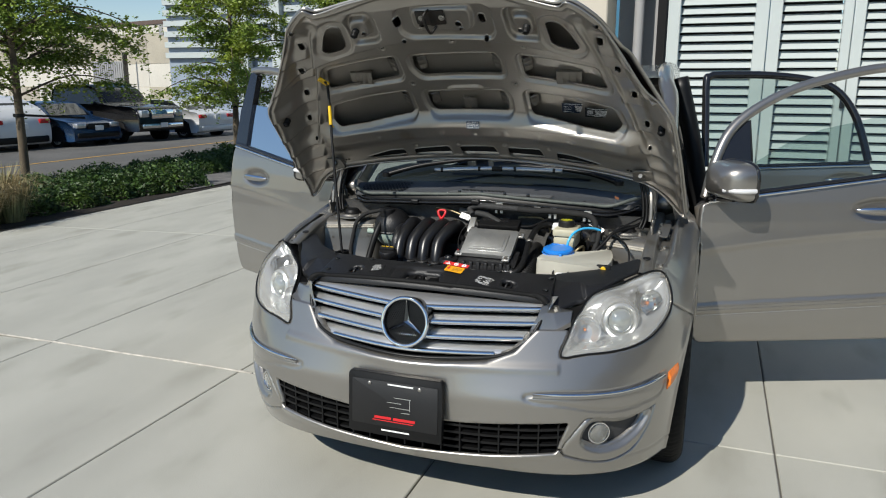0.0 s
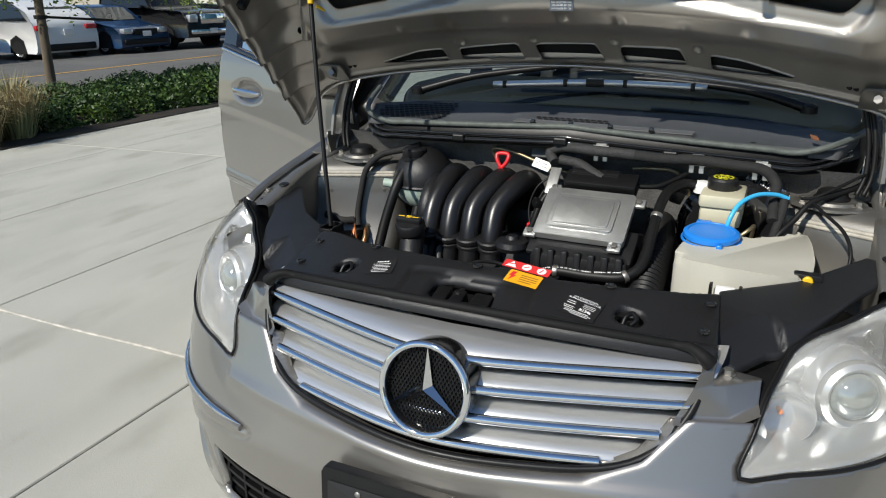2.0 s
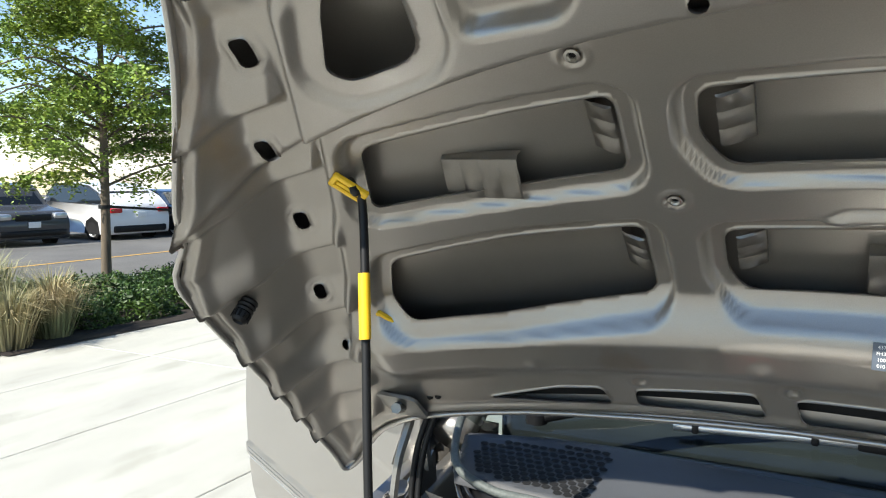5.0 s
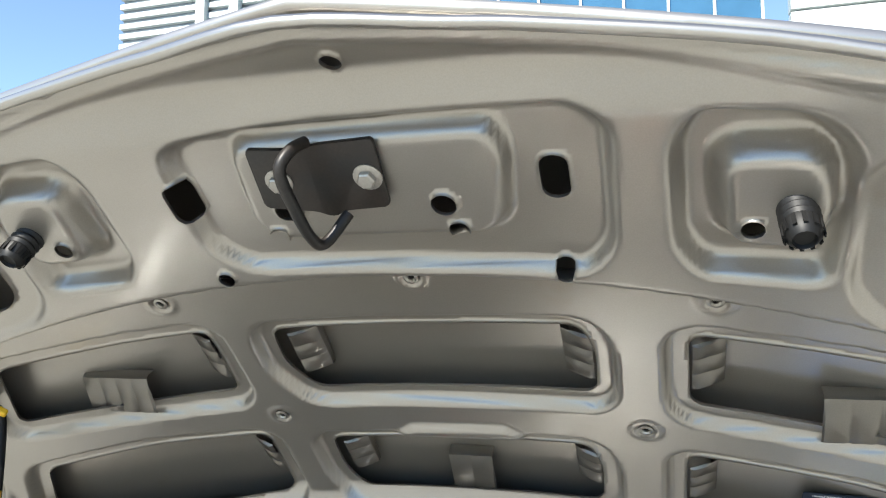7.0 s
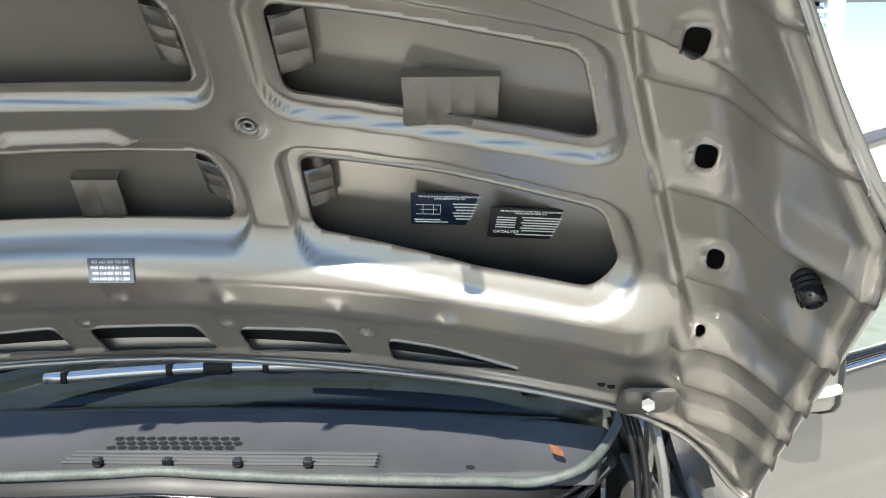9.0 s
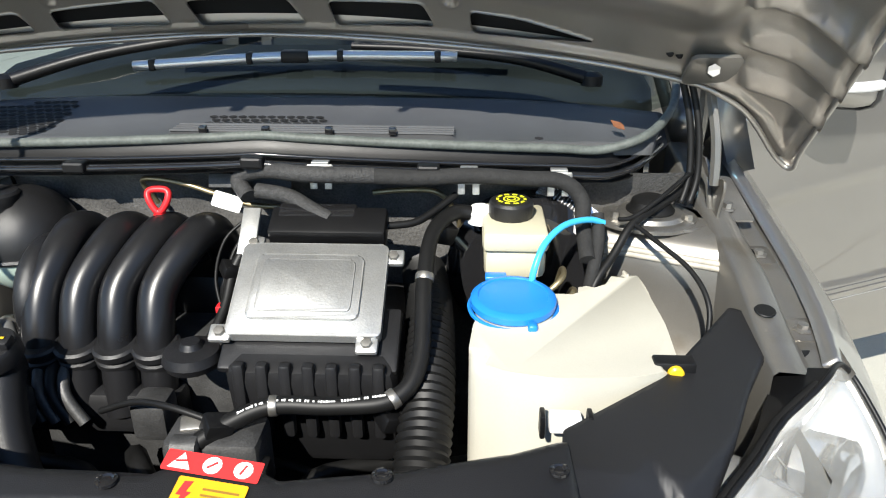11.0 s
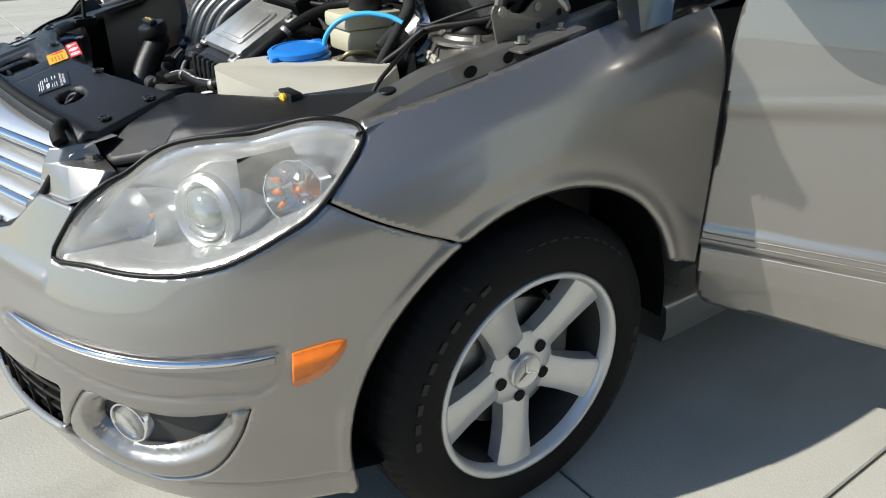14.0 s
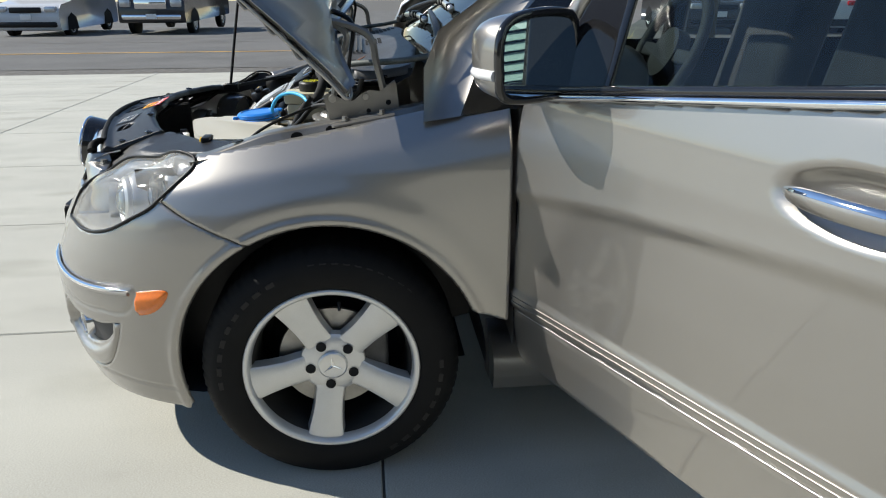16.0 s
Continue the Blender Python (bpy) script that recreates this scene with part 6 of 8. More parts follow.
# engine control unit on its black case
em_ = frame_at((.107, -.180, .856), (1, 0, .0), (0, .866, .5))
ecu = prismpart("control_unit", rounded(.205, .150, .008), .016, em_ @ Matrix.Translation((0, 0, -.014)), ALU, car, .003, "cast aluminium engine control unit")
bm = bmesh.new()
prism(bm, rounded(.150, .105, .010), .006, em_ @ Matrix.Translation((-.004, 0, .001)), .003)
part("control_unit_lid", bm, ALU, ecu, sharp=35)
bm = bmesh.new()
prism(bm, rounded(.128, .084, .008), .003, em_ @ Matrix.Translation((-.004, 0, .0066)), .0015)
part("lid_panel", bm, ALU, ecu, sharp=35)
for dx, dy in ((-.110, -.068), (.085, -.082), (.110, .058), (-.092, .078)):
    boxpart("mount_ear", em_ @ Vector((dx, dy, -.008)), (.030, .026, .010), ALU, ecu, .004, em_.to_3x3().to_4x4())
    lathepart("ear_bolt", [(.008, 0), (.007, .005), (0, .006)], em_ @ Matrix.Translation((dx, dy, -.003)), STEEL, ecu, 6)
boxpart("bracket_strap", (.006, -.098, .905), (.026, .075, .006), ALU, ecu, .002, pose(0, 0, 0, 42, 0, 0))
boxpart("connector_block", (.118, -.078, .905), (.17, .055, .034), BLACK, ecu, .006, pose(0, 0, 0, 24, 0, 0))
boxpart("connector_cover", (.10, -.066, .922), (.115, .03, .014), GLOSS, ecu, .004, pose(0, 0, 0, 24, 0, 0))
box_b = boxpart("air_filter_box", (.12, -.205, .715), (.225, .13, .17), COVER, car, .02, pose(0, 0, 0, 10, 0, 0))
for k in range(7):
    boxpart("box_rib", (.030 + .030 * k, -.276, .742), (.016, .016, .11), COVER, box_b, .005)
boxpart("box_flange", (.115, -.222, .800), (.236, .10, .014), COVER, box_b, .006, pose(0, 0, 0, 28, 0, 0))
tubepart("corrugated_hose", [(.262, -.42, .64), (.268, -.36, .70), (.272, -.28, .745), (.270, -.18, .775), (.262, -.08, .79), (.25, .0, .80)], .034, HOSE, car, 18, 16, ripple=.05, label="corrugated black intake hose")
tubepart("fuel_hose", [(-.005, -.365, .735), (.035, -.340, .752), (.085, -.322, .765), (.16, -.320, .765), (.232, -.312, .772), (.262, -.27, .80), (.262, -.16, .865), (.270, -.08, .90), (.300, -.03, .912), (.335, -.02, .905)], .0115, HOSE, car, 12, 8, label="black rubber hose with white print")
hp_path = spline([(-.005, -.365, .735), (.035, -.340, .752), (.085, -.322, .765), (.16, -.320, .765), (.232, -.312, .772)], 24)
bm = bmesh.new()
for k in range(30, 92):
    if rnd_print.random() < .30:
        continue
    a, b = hp_path[k], hp_path[k + 1]
    mm = frame_at((a + b) / 2, b - a, (0, -.5, 1))
    box(bm, mm @ Vector((0, .0118, .0)), (.0022, .0004, rnd_print.choice((.0022, .0034))), mm.to_3x3().to_4x4())
part("hose_print", bm, WHITE, car)["kind"] = "stuff"
lathepart("hose_end", [(.016, -.015), (.016, .015), (.010, .018), (0, .018)], Matrix.Translation((-.012, -.366, .733)) @ pose(0, 0, 0, 0, 90, 0), CAST, car, 16)
lathepart("hose_elbow", [(.019, -.012), (.02, .006), (.014, .014), (0, .016)], Matrix.Translation((.338, -.018, .905)), WHITE, car, 16)
boxpart("throttle_unit", (.015, -.335, .69), (.12, .07, .10), CAST, car, .012)
boxpart("sensor_block", (.04, -.36, .665), (.09, .03, .09), BLACK, car, .006)
lathepart("engine_mount", [(.036, -.01), (.040, 0), (.036, .012), (.016, .016), (.012, .024), (0, .024)], Matrix.Translation((-.045, -.235, .778)), COVER, car, 24)

# brake fluid reservoir, servo
lathepart("brake_servo", [(.11, -.02), (.125, .0), (.125, .03), (.10, .05), (0, .055)], frame_at((.41, .045, .80), (1, 0, 0), (0, 0, 1)), GLOSS, car, 36)
res = boxpart("brake_fluid_reservoir", (.388, -.045, .862), (.088, .125, .045), CREAM, car, .010, label="cream brake fluid reservoir")
boxpart("reservoir_top", (.388, -.048, .898), (.094, .132, .030), CREAM, res, .008)
m = Matrix.Translation((.383, -.042, .912))
cap = lathepart("reservoir_cap", [(.031, 0), (.033, .003), (.033, .022), (.030, .026), (0, .027)], m, COVER, res, 16, "black cap with yellow print")
bm = bmesh.new()
for k in range(10):
    a = 2 * math.pi * k / 10
    box(bm, m @ Vector((.020 * math.cos(a), .020 * math.sin(a), .0275)), (.004, .0075, .0006), pose(0, 0, 0, 0, 0, math.degrees(a)))
lathe(bm, [(.0125, .0272), (.0125, .0278), (.0100, .0278), (.0100, .0272)], m, 20, False)
lathe(bm, [(.0065, .0272), (.0065, .0278), (.0048, .0278)], m, 16, False)
part("cap_print", bm, mat("lime_print", (.72, .70, .03), .45), res)
lathepart("master_cylinder", [(.022, -.08), (.024, .06), (.02, .09), (0, .09)], frame_at((.395, -.05, .81), (1, 0, 0), (0, 0, 1)), ALU, car, 18)
tubepart("brake_pipe", [(.40, -.10, .82), (.43, -.13, .83), (.455, -.12, .85), (.46, -.07, .84), (.455, -.05, .80)], .0045, BRASS, car, 8, 6)
tubepart("brake_pipe", [(.40, -.11, .80), (.44, -.15, .81), (.47, -.13, .83), (.475, -.08, .81), (.47, -.05, .77)], .0045, BRASS, car, 8, 6)
m = frame_at((.470, .020, .905), (.8, -.3, -.5), (.3, .5, .8))
prismpart("foil_tag", rounded(.10, .05, .004), .002, m, mat("silver_foil", (.75, .75, .75), .25, .8, vary=.1, scale=30, bump=.5, bump_scale=60), car, 0, "crumpled silver foil tag")
bars("foil_print", [(-.03 + .006 * k, .004, .003 if k % 3 else .0045, .022) for k in range(10)], m @ Matrix.Translation((0, 0, .0021)), LABEL, car)

# washer bottle
poly = rpoly([(.322, -.318), (.330, -.225), (.350, -.180), (.44, -.150), (.500, -.140), (.535, -.082), (.562, -.078), (.580, -.12), (.584, -.20), (.576, -.31), (.52, -.342), (.414, -.366), (.372, -.354)], .026)
bm = bmesh.new()
prism(bm, poly, .30, Matrix.Translation((0, 0, .525)), .022, 4)
for v in bm.verts:
    if v.co.z > .79:
        v.co.z += .018 * (1 - abs(v.co.x - .40) / .2) - .03 * max(0, v.co.x - .45) + .022 * max(0, 1 - math.hypot(v.co.x - .553, v.co.y + .090) / .05)
wb = part("washer_bottle", bm, MILK, car, "milky white washer bottle", sharp=50)
m = Matrix.Translation((.382, -.192, .842)) @ pose(0, 0, 0, 4, 0, 0)
lathepart("bottle_neck", [(.050, -.02), (.050, .006)], m, MILK, wb, 32)
lathepart("bottle_cap", [(.0555, .002), (.0570, .004), (.0570, .012), (.052, .016), (.047, .0165), (.046, .0145), (0, .0155)], m, BLUE, wb, 40, "bright blue cap")
bm = bmesh.new()
tube(bm, [m @ Vector((.0585 * math.cos(a), .0585 * math.sin(a), -.002)) for a in np.linspace(0, 2 * math.pi, 32, endpoint=False)], .0030, 6, 1, True)
box(bm, m @ Vector((.022, -.060, .002)), (.012, .014, .016), None, .003, 2)
box(bm, m @ Vector((-.022, .056, .012)), (.03, .018, .006), None, .002, 2)
part("cap_strap", bm, BLUE, wb, sharp=50)
tubepart("blue_hose", [(.408, -.15, .84), (.412, -.148, .875), (.428, -.125, .905), (.458, -.09, .918), (.495, -.06, .915), (.52, -.045, .905)], .0048, CYAN, car, 10, 8, label="thin blue washer tube")
yc = boxpart("yellow_valve_clip", (.570, -.300, .815), (.050, .022, .030), BLACK, car, .003)
lathepart("yellow_knob", [(.0095, 0), (.0095, .005), (.007, .007), (0, .007)], frame_at((.570, -.311, .818), (1, 0, 0), (0, 0, 1)), YELLOW, yc, 16, "yellow knob")
boxpart("white_clip", (.432, -.388, .800), (.036, .02, .02), WHITE, car, .003)
for dx in (-.026, .026):
    boxpart("clip_post", (.432 + dx, -.394, .802), (.006, .02, .03), BLACK, car, .002)

# wiring and hoses
LOOM = mat("loom_tape", (.020, .020, .020), .85, vary=.3, scale=60, fine=.3, bump=.6, bump_scale=160)
BRAID = mat("braided_sleeve", (.05, .05, .05), .7, vary=.5, scale=160, fine=.5, fine_scale=500, bump=.8, bump_scale=400)
tubepart("braided_loom", [(-.01, -.035, .935), (-.03, -.01, .955), (.01, -.02, .972), (.08, -.045, .975), (.15, -.04, .972), (.18, -.035, .970)], .0125, BRAID, car, 14, 10, label="braided wiring sleeve")
tubepart("braided_loom", [(.0, -.02, .94), (.05, -.035, .937), (.09, -.06, .925), (.12, -.075, .915)], .012, BRAID, car, 14, 8)
tubepart("wiring_loom", [(.17, -.036, .970), (.25, -.03, .966), (.32, -.022, .968), (.40, -.015, .962), (.46, -.005, .955), (.49, -.01, .93), (.492, -.03, .90), (.495, -.08, .86)], .012, LOOM, car, 12, 8, label="taped wiring loom")
tubepart("wiring_loom", [(.512, -.035, .915), (.512, -.060, .880), (.502, -.085, .835), (.492, -.10, .78)], .0095, LOOM, car, 12, 6)
tubepart("cable", [(.69, .10, .985), (.680, .085, .940), (.655, .055, .922), (.62, .020, .912), (.568, -.027, .898), (.537, -.060, .862), (.506, -.092, .826), (.495, -.105, .78)], .0066, HOSE, car, 10, 8, label="thick black cable")
tubepart("cable", [(.69, .09, .955), (.66, .05, .948), (.61, .005, .925), (.568, -.022, .906), (.545, -.03, .905)], .0036, HOSE, car, 8, 8)
tubepart("printed_cable", [(.568, -.030, .898), (.592, -.070, .888), (.630, -.130, .868), (.645, -.178, .838), (.640, -.205, .79)], .0038, HOSE, car, 8, 8, label="thin black cable with white print")
tubepart("wiring_loom", [(-.42, .045, .93), (-.47, .03, .915), (-.525, .005, .900), (-.555, -.025, .865), (-.570, -.035, .80), (-.575, -.050, .74), (-.56, -.075, .71)], .0085, LOOM, car, 12, 8)
tubepart("wiring_loom", [(-.66, -.08, .735), (-.61, -.085, .725), (-.575, -.070, .725)], .010, LOOM, car, 10, 5)
for k in range(3):
    tubepart("copper_wires", [(-.570, -.070 - .004 * k, .715), (-.575 + .008 * k, -.090, .68), (-.555 + .006 * k, -.100, .655), (-.535, -.085, .675), (-.55, -.055 + .004 * k, .70)], .0022, COPPER, car, 6, 6)
lathepart("ground_bolt", [(.014, 0), (.014, .003), (.009, .004), (.009, .011), (0, .012)], frame_at((-.556, -.030, .700), (1, .42, 0), (0, 0, 1)), STEEL, car, 6)
tubepart("ground_strap", [(-.556, -.042, .70), (-.545, -.060, .68), (-.548, -.085, .65), (-.565, -.11, .64)], .008, BRASS, car, 10, 6)
for p in (((-.18, .032, .90), (-.19, .012, .945), (-.13, .012, .940), (-.08, .010, .925), (-.02, .012, .905), (.05, .02, .90)), ((.17, .02, .925), (.22, .02, .93), (.27, .025, .925), (.30, .03, .89), (.31, .035, .84), (.33, .02, .80))):
    tubepart("brake_line", p, .0042, BRASS, car, 8, 8, label="thin metal brake line")
boxpart("data_plate", (-.02, .012, .945), (.13, .004, .022), CAST, car, .001, pose(0, 0, 0, -20, 0, 0))
m = frame_at((-.045, -.030, .925), (.95, -.1, -.25), (.1, .5, .85))
prismpart("paper_tag", rounded(.046, .024, .003), .001, m, WHITE, car, 0, "white paper tag on a wire")
bars("tag_print", [(-.012, .005, .012, .0015), (-.012, 0, .012, .0015), (.009, .004, .014, .002), (.009, -.004, .016, .002)], m @ Matrix.Translation((0, 0, .0011)), LABEL, car)
tubepart("sensor_lead", [(-.045, -.20, .76), (-.03, -.14, .80), (-.025, -.10, .84), (-.01, -.08, .87)], .008, HOSE, car, 8, 6)
boxpart("red_connector", (-.035, -.135, .80), (.014, .02, .012), RED, car, .003)
for k in range(9):
    a = random.uniform(-.35, .45)
    tubepart("lower_hose", [(a, -.36, .50), (a + random.uniform(-.08, .08), -.33, .58), (a + random.uniform(-.12, .12), -.28, .62), (a + random.uniform(-.2, .2), -.22, .60)], random.choice((.008, .012, .016)), HOSE, car, 8, 6)
for k in range(6):
    tubepart("small_hose", [(-.33 + .02 * k, -.16, .74 - .01 * k), (-.345 + .02 * k, -.19, .735), (-.33 + .018 * k, -.225, .71), (-.31 + .02 * k, -.24, .67)], .0085, CAST if k % 2 else HOSE, car, 8, 6)

# a dry leaf caught in the cowl's corner
bm = bmesh.new()
leaf_pts = [(0, -.022), (.009, -.010), (.012, .004), (.006, .012), (0, .024), (-.005, .012), (-.011, .003), (-.008, -.010)]
prism(bm, leaf_pts, .0012, Matrix.Translation((.556, .100, 1.016)) @ pose(0, 0, 0, 18, -12, 35) @ Matrix.Diagonal((.7, .7, 1, 1)))
tagged(part("dry_leaf", bm, mat("dead_leaf", (.20, .075, .03), .7, vary=.4, scale=80, bump=.4, bump_scale=200), None), "small dry brown leaf lying on the cowl panel", "leaf")


# ---- cabin ----
X, Y = grid(-.72, .72, .04, .20, 1.12, .04)
ws = lambda x, y: np.stack([x, y + .0, wind_z(y) - .10 * x * x + .06 * np.sin(np.clip((y - .24) / .85, 0, 1) * 3.14)], -1)
sheet("windscreen", X, Y, ws, lambda x, y: np.maximum(np.maximum(.22 - y + .10 * x * x, y - 1.08), np.abs(x) - .70 + .13 * (y - .22)), WINDSCREEN, car, .004)
for side in (1, -1):
    X_ = lambda x: side * x
    # A-pillar and roof rail
    bm = bmesh.new()
    path = [(.735, .30, .955), (.715, .50, 1.10), (.705, .72, 1.24), (.690, .95, 1.39), (.655, 1.12, 1.475), (.63, 1.5, 1.545), (.62, 2.3, 1.55), (.60, 2.9, 1.50), (.60, 3.3, 1.30), (.66, 3.42, .95)]
    tube(bm, [(X_(x), y, z) for x, y, z in path], lambda t: .042, 12, 6)
    part("roof_rail", bm, PAINT, car, smooth=True)
    # painted foot of the A-pillar with the black corner panel behind it
    foot = [(.836, .235, .905), (.800, .240, 1.02), (.782, .275, 1.10), (.745, .470, 1.235), (.735, .60, 1.285), (.762, .500, 1.165), (.798, .367, 1.035), (.832, .318, .915)]
    V = [(X_(x), y, z) for x, y, z in foot] + [(X_(x - .045), y, z - .01) for x, y, z in foot]
    n = len(foot)
    mesh("a_pillar_foot", V, [(0, 1, 2, 6), (0, 6, 7), (2, 3, 5, 6), (3, 4, 5)] + [(k, (k + 1) % n, n + (k + 1) % n, n + k) for k in range(n)], PAINT, car)
    mesh("corner_panel", [(X_(.826), .318, .915), (X_(.828), .49, .935), (X_(.758), .60, 1.20), (X_(.740), .64, 1.27), (X_(.758), .500, 1.165), (X_(.792), .367, 1.035)], [(0, 1, 2, 5), (5, 2, 3, 4)], GLOSS, car)
    bm = bmesh.new()
    tube(bm, [(X_(.845), 1.50, .40), (X_(.835), 1.50, .95), (X_(.70), 1.52, 1.50)], .05, 10, 6)
    part("b_pillar", bm, BLACK, car, smooth=True)
    V, F = [], []
    for k, (x, z) in enumerate(((.855, .215), (.862, .25), (.855, .30), (.80, .34), (.72, .35), (.72, .2))):
        V += [(X_(x), .405, z), (X_(x), 2.42, z)]
    for k in range(5):
        F.append((2 * k, 2 * k + 1, 2 * k + 3, 2 * k + 2))
    F.append((10, 8, 6, 4, 2, 0))
    mesh("sill", V, F, PAINT, car)
    # near-black sheet, the footwell's shade put into its colour
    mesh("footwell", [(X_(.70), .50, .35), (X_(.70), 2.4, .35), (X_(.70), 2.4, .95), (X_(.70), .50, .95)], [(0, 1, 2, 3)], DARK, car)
    mesh("door_jamb", [(X_(.84), .455, .33), (X_(.70), .455, .33), (X_(.70), .455, .95), (X_(.82), .455, .95)], [(0, 1, 2, 3)], PRIMER, car)
    mesh("rear_quarter", [(X_(.87), 2.4, .34), (X_(.87), 3.2, .34), (X_(.84), 3.42, .60), (X_(.80), 3.42, .98), (X_(.83), 2.4, .99)], [(0, 1, 2, 3, 4)], PAINT, car)
mesh("roof", [(-.64, 1.10, 1.50), (.64, 1.10, 1.50), (.62, 1.6, 1.575), (-.62, 1.6, 1.575), (.62, 2.5, 1.57), (-.62, 2.5, 1.57), (.60, 3.2, 1.46), (-.60, 3.2, 1.46)], [(0, 1, 2, 3), (3, 2, 4, 5), (5, 4, 6, 7)], PAINT, car)
mesh("tailgate", [(-.62, 3.2, 1.47), (.62, 3.2, 1.47), (.80, 3.42, .95), (.80, 3.44, .35), (-.80, 3.44, .35), (-.80, 3.42, .95)], [(0, 1, 2, 5), (5, 2, 3, 4)], PAINT, car)
# near-black floor, the cabin's shade put into its colour
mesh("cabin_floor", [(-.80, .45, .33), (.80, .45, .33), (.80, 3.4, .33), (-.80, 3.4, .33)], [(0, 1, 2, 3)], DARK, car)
INTERIOR = mat("dark_grey_trim", (.035, .035, .037), .7, vary=.3, scale=12, fine=.2, bump=.2)
boxpart("dashboard", (0, .62, .93), (1.40, .42, .24), INTERIOR, car, .08, seg=4)
for x in (.36, -.36):
    seat = boxpart("seat", (x, 1.42, .62), (.50, .52, .20), INTERIOR, car, .07, seg=3)
    boxpart("backrest", (x, 1.72, .98), (.48, .16, .66), INTERIOR, seat, .06, pose(0, 0, 0, -14, 0, 0), seg=3)
    boxpart("headrest", (x, 1.83, 1.40), (.26, .10, .18), INTERIOR, seat, .04, pose(0, 0, 0, -10, 0, 0), seg=3)
m = Matrix.Translation((.36, .98, 1.00)) @ pose(0, 0, 0, 65, 0, 0)
bm = bmesh.new()
tube(bm, [m @ Vector((.185 * math.cos(a), .185 * math.sin(a), 0)) for a in np.linspace(0, 2 * math.pi, 32, endpoint=False)], .016, 10, 1, True)
lathe(bm, [(.075, -.03), (.075, .01), (.05, .02), (0, .02)], m, 20)
box(bm, m @ Vector((0, 0, -.005)), (.34, .04, .02), m.to_3x3().to_4x4(), .006, 2)
part("steering_wheel", bm, INTERIOR, car, sharp=50)


# ---- doors, all open ----
def door(name, hinge, side, phi, length, belt0, belt1, front, tint_label):
    """A car door in its own plane: d along it from the hinge, o outwards; swung open by phi."""
    c, s = math.cos(radians(phi)), math.sin(radians(phi))
    D, N = np.array([side * s, c, 0]), np.array([side * c, -s, 0])
    H = np.array([*hinge, 0.0])

    def at(d, o, z):
        d, o, z = np.broadcast_arrays(np.asarray(d, float), np.asarray(o, float), np.asarray(z, float))
        return H + d[..., None] * D + o[..., None] * N + np.stack([0 * z, 0 * z, z], -1)
    belt = lambda d: belt0 + (belt1 - belt0) * np.clip(d / length, 0, 1)
    dr = part(name, bmesh.new(), PAINT, car, tint_label)

    def out(d, z):
        o = np.interp(z, [.30, .40, .52, .64, .76, .88, .96, 1.04, 1.12], [-.022, -.008, -.001, .0, -.002, -.006, -.014, -.030, -.055])
        cr = .755 + .145 * d - .05 * d * d
        o = o + .006 * np.exp(-np.maximum(z - cr, 0) / .05) * (z > cr) + np.where(z <= cr, .006 - .010 * sstep(cr - z, 0, .035), 0)
        zm = z - .045 * d
        o = o + .010 * sstep(np.abs(zm - .482), .026, .018) * .7 - .003 * np.exp(-((zm - .452) / .0035) ** 2)
        q = ((d - .798) / .140) ** 2 + ((z - .928) / .050) ** 2
        return o - .022 * (1 - sstep(q, .25, 1.1))
    outline = rpoly([(.0, .345), (.02, .318), (length - .02, .33), (length, .40), (length + .03, .70), (length + .02, belt1), (0.0, belt0), (-.008, .85), (.004, .70), (-.012, .55)], .03)
    U, Z = grid(-.03, length + .05, .008, .30, max(belt0, belt1) + .03, .008)
    sheet("door_skin", U, Z, lambda d, z: at(d, out(d, z), z), lambda d, z: poly_sdf(d, z, outline), PAINT, dr, .03, side)
    sheet("door_liner", U[::4, ::4], Z[::4, ::4], lambda d, z: at(d, -.11 + 0 * d, z), lambda d, z: poly_sdf(d, z, outline) + .01, INTERIOR, dr, .0, side)
    sheet("door_edge", U[::4, ::4], Z[::4, ::4], lambda d, z: at(d, out(d, z) - .012, z), lambda d, z: poly_sdf(d, z, outline) + .004, PRIMER, dr, .09, side)
    # moulding with bright lines
    for zz, r in ((.490, .0015), (.476, .0013), (.450, .0009)):
        tubepart("door_moulding", [tuple(at(d, out(np.array(d), np.array(zz + .045 * d)) + .001, zz + .045 * d)) for d in np.linspace(.0, length - .0, 14)], r, SATIN if zz < .46 else STEEL, dr, 8, 2)
    # belt strip and sill of the window
    tubepart("belt_strip", [tuple(at(d, out(np.array(d), belt(d) - .01) + .006, belt(d) + .002)) for d in np.linspace(.02, length, 10)], .007, CHROME, dr, 8, 2)
    tubepart("belt_rubber", [tuple(at(d, out(np.array(d), belt(d) - .01) - .004, belt(d) + .016)) for d in np.linspace(.02, length, 10)], .010, GLOSS, dr, 8, 2)
    # window frame and pane
    inc = lambda z: -.046 - .30 * (z - 1.0)
    if front:
        fr = [(.02, belt0 + .02), (.065, 1.12), (.14, 1.26), (.27, 1.365), (.48, 1.46), (.78, 1.53), (.98, 1.545), (length + .03, 1.54), (length + .06, 1.30), (length + .02, belt1 + .02)]
    else:
        fr = [(.0, belt0 + .02), (.004, 1.25), (.010, 1.48), (.030, 1.51), (.10, 1.52), (.42, 1.515), (.70, 1.46), (.84, 1.30), (length + .01, belt1 + .02)]
    pts = [tuple(at(d, inc(z), z)) for d, z in fr]
    tubepart("window_frame", pts[:-2] if front else pts, lambda t: .022, PAINT if front else GLOSS, dr, 10, 6)
    pane = rpoly(fr, .05)
    U, Z = grid(-.05, length + .10, .03, belt0 - .02, 1.53, .03)
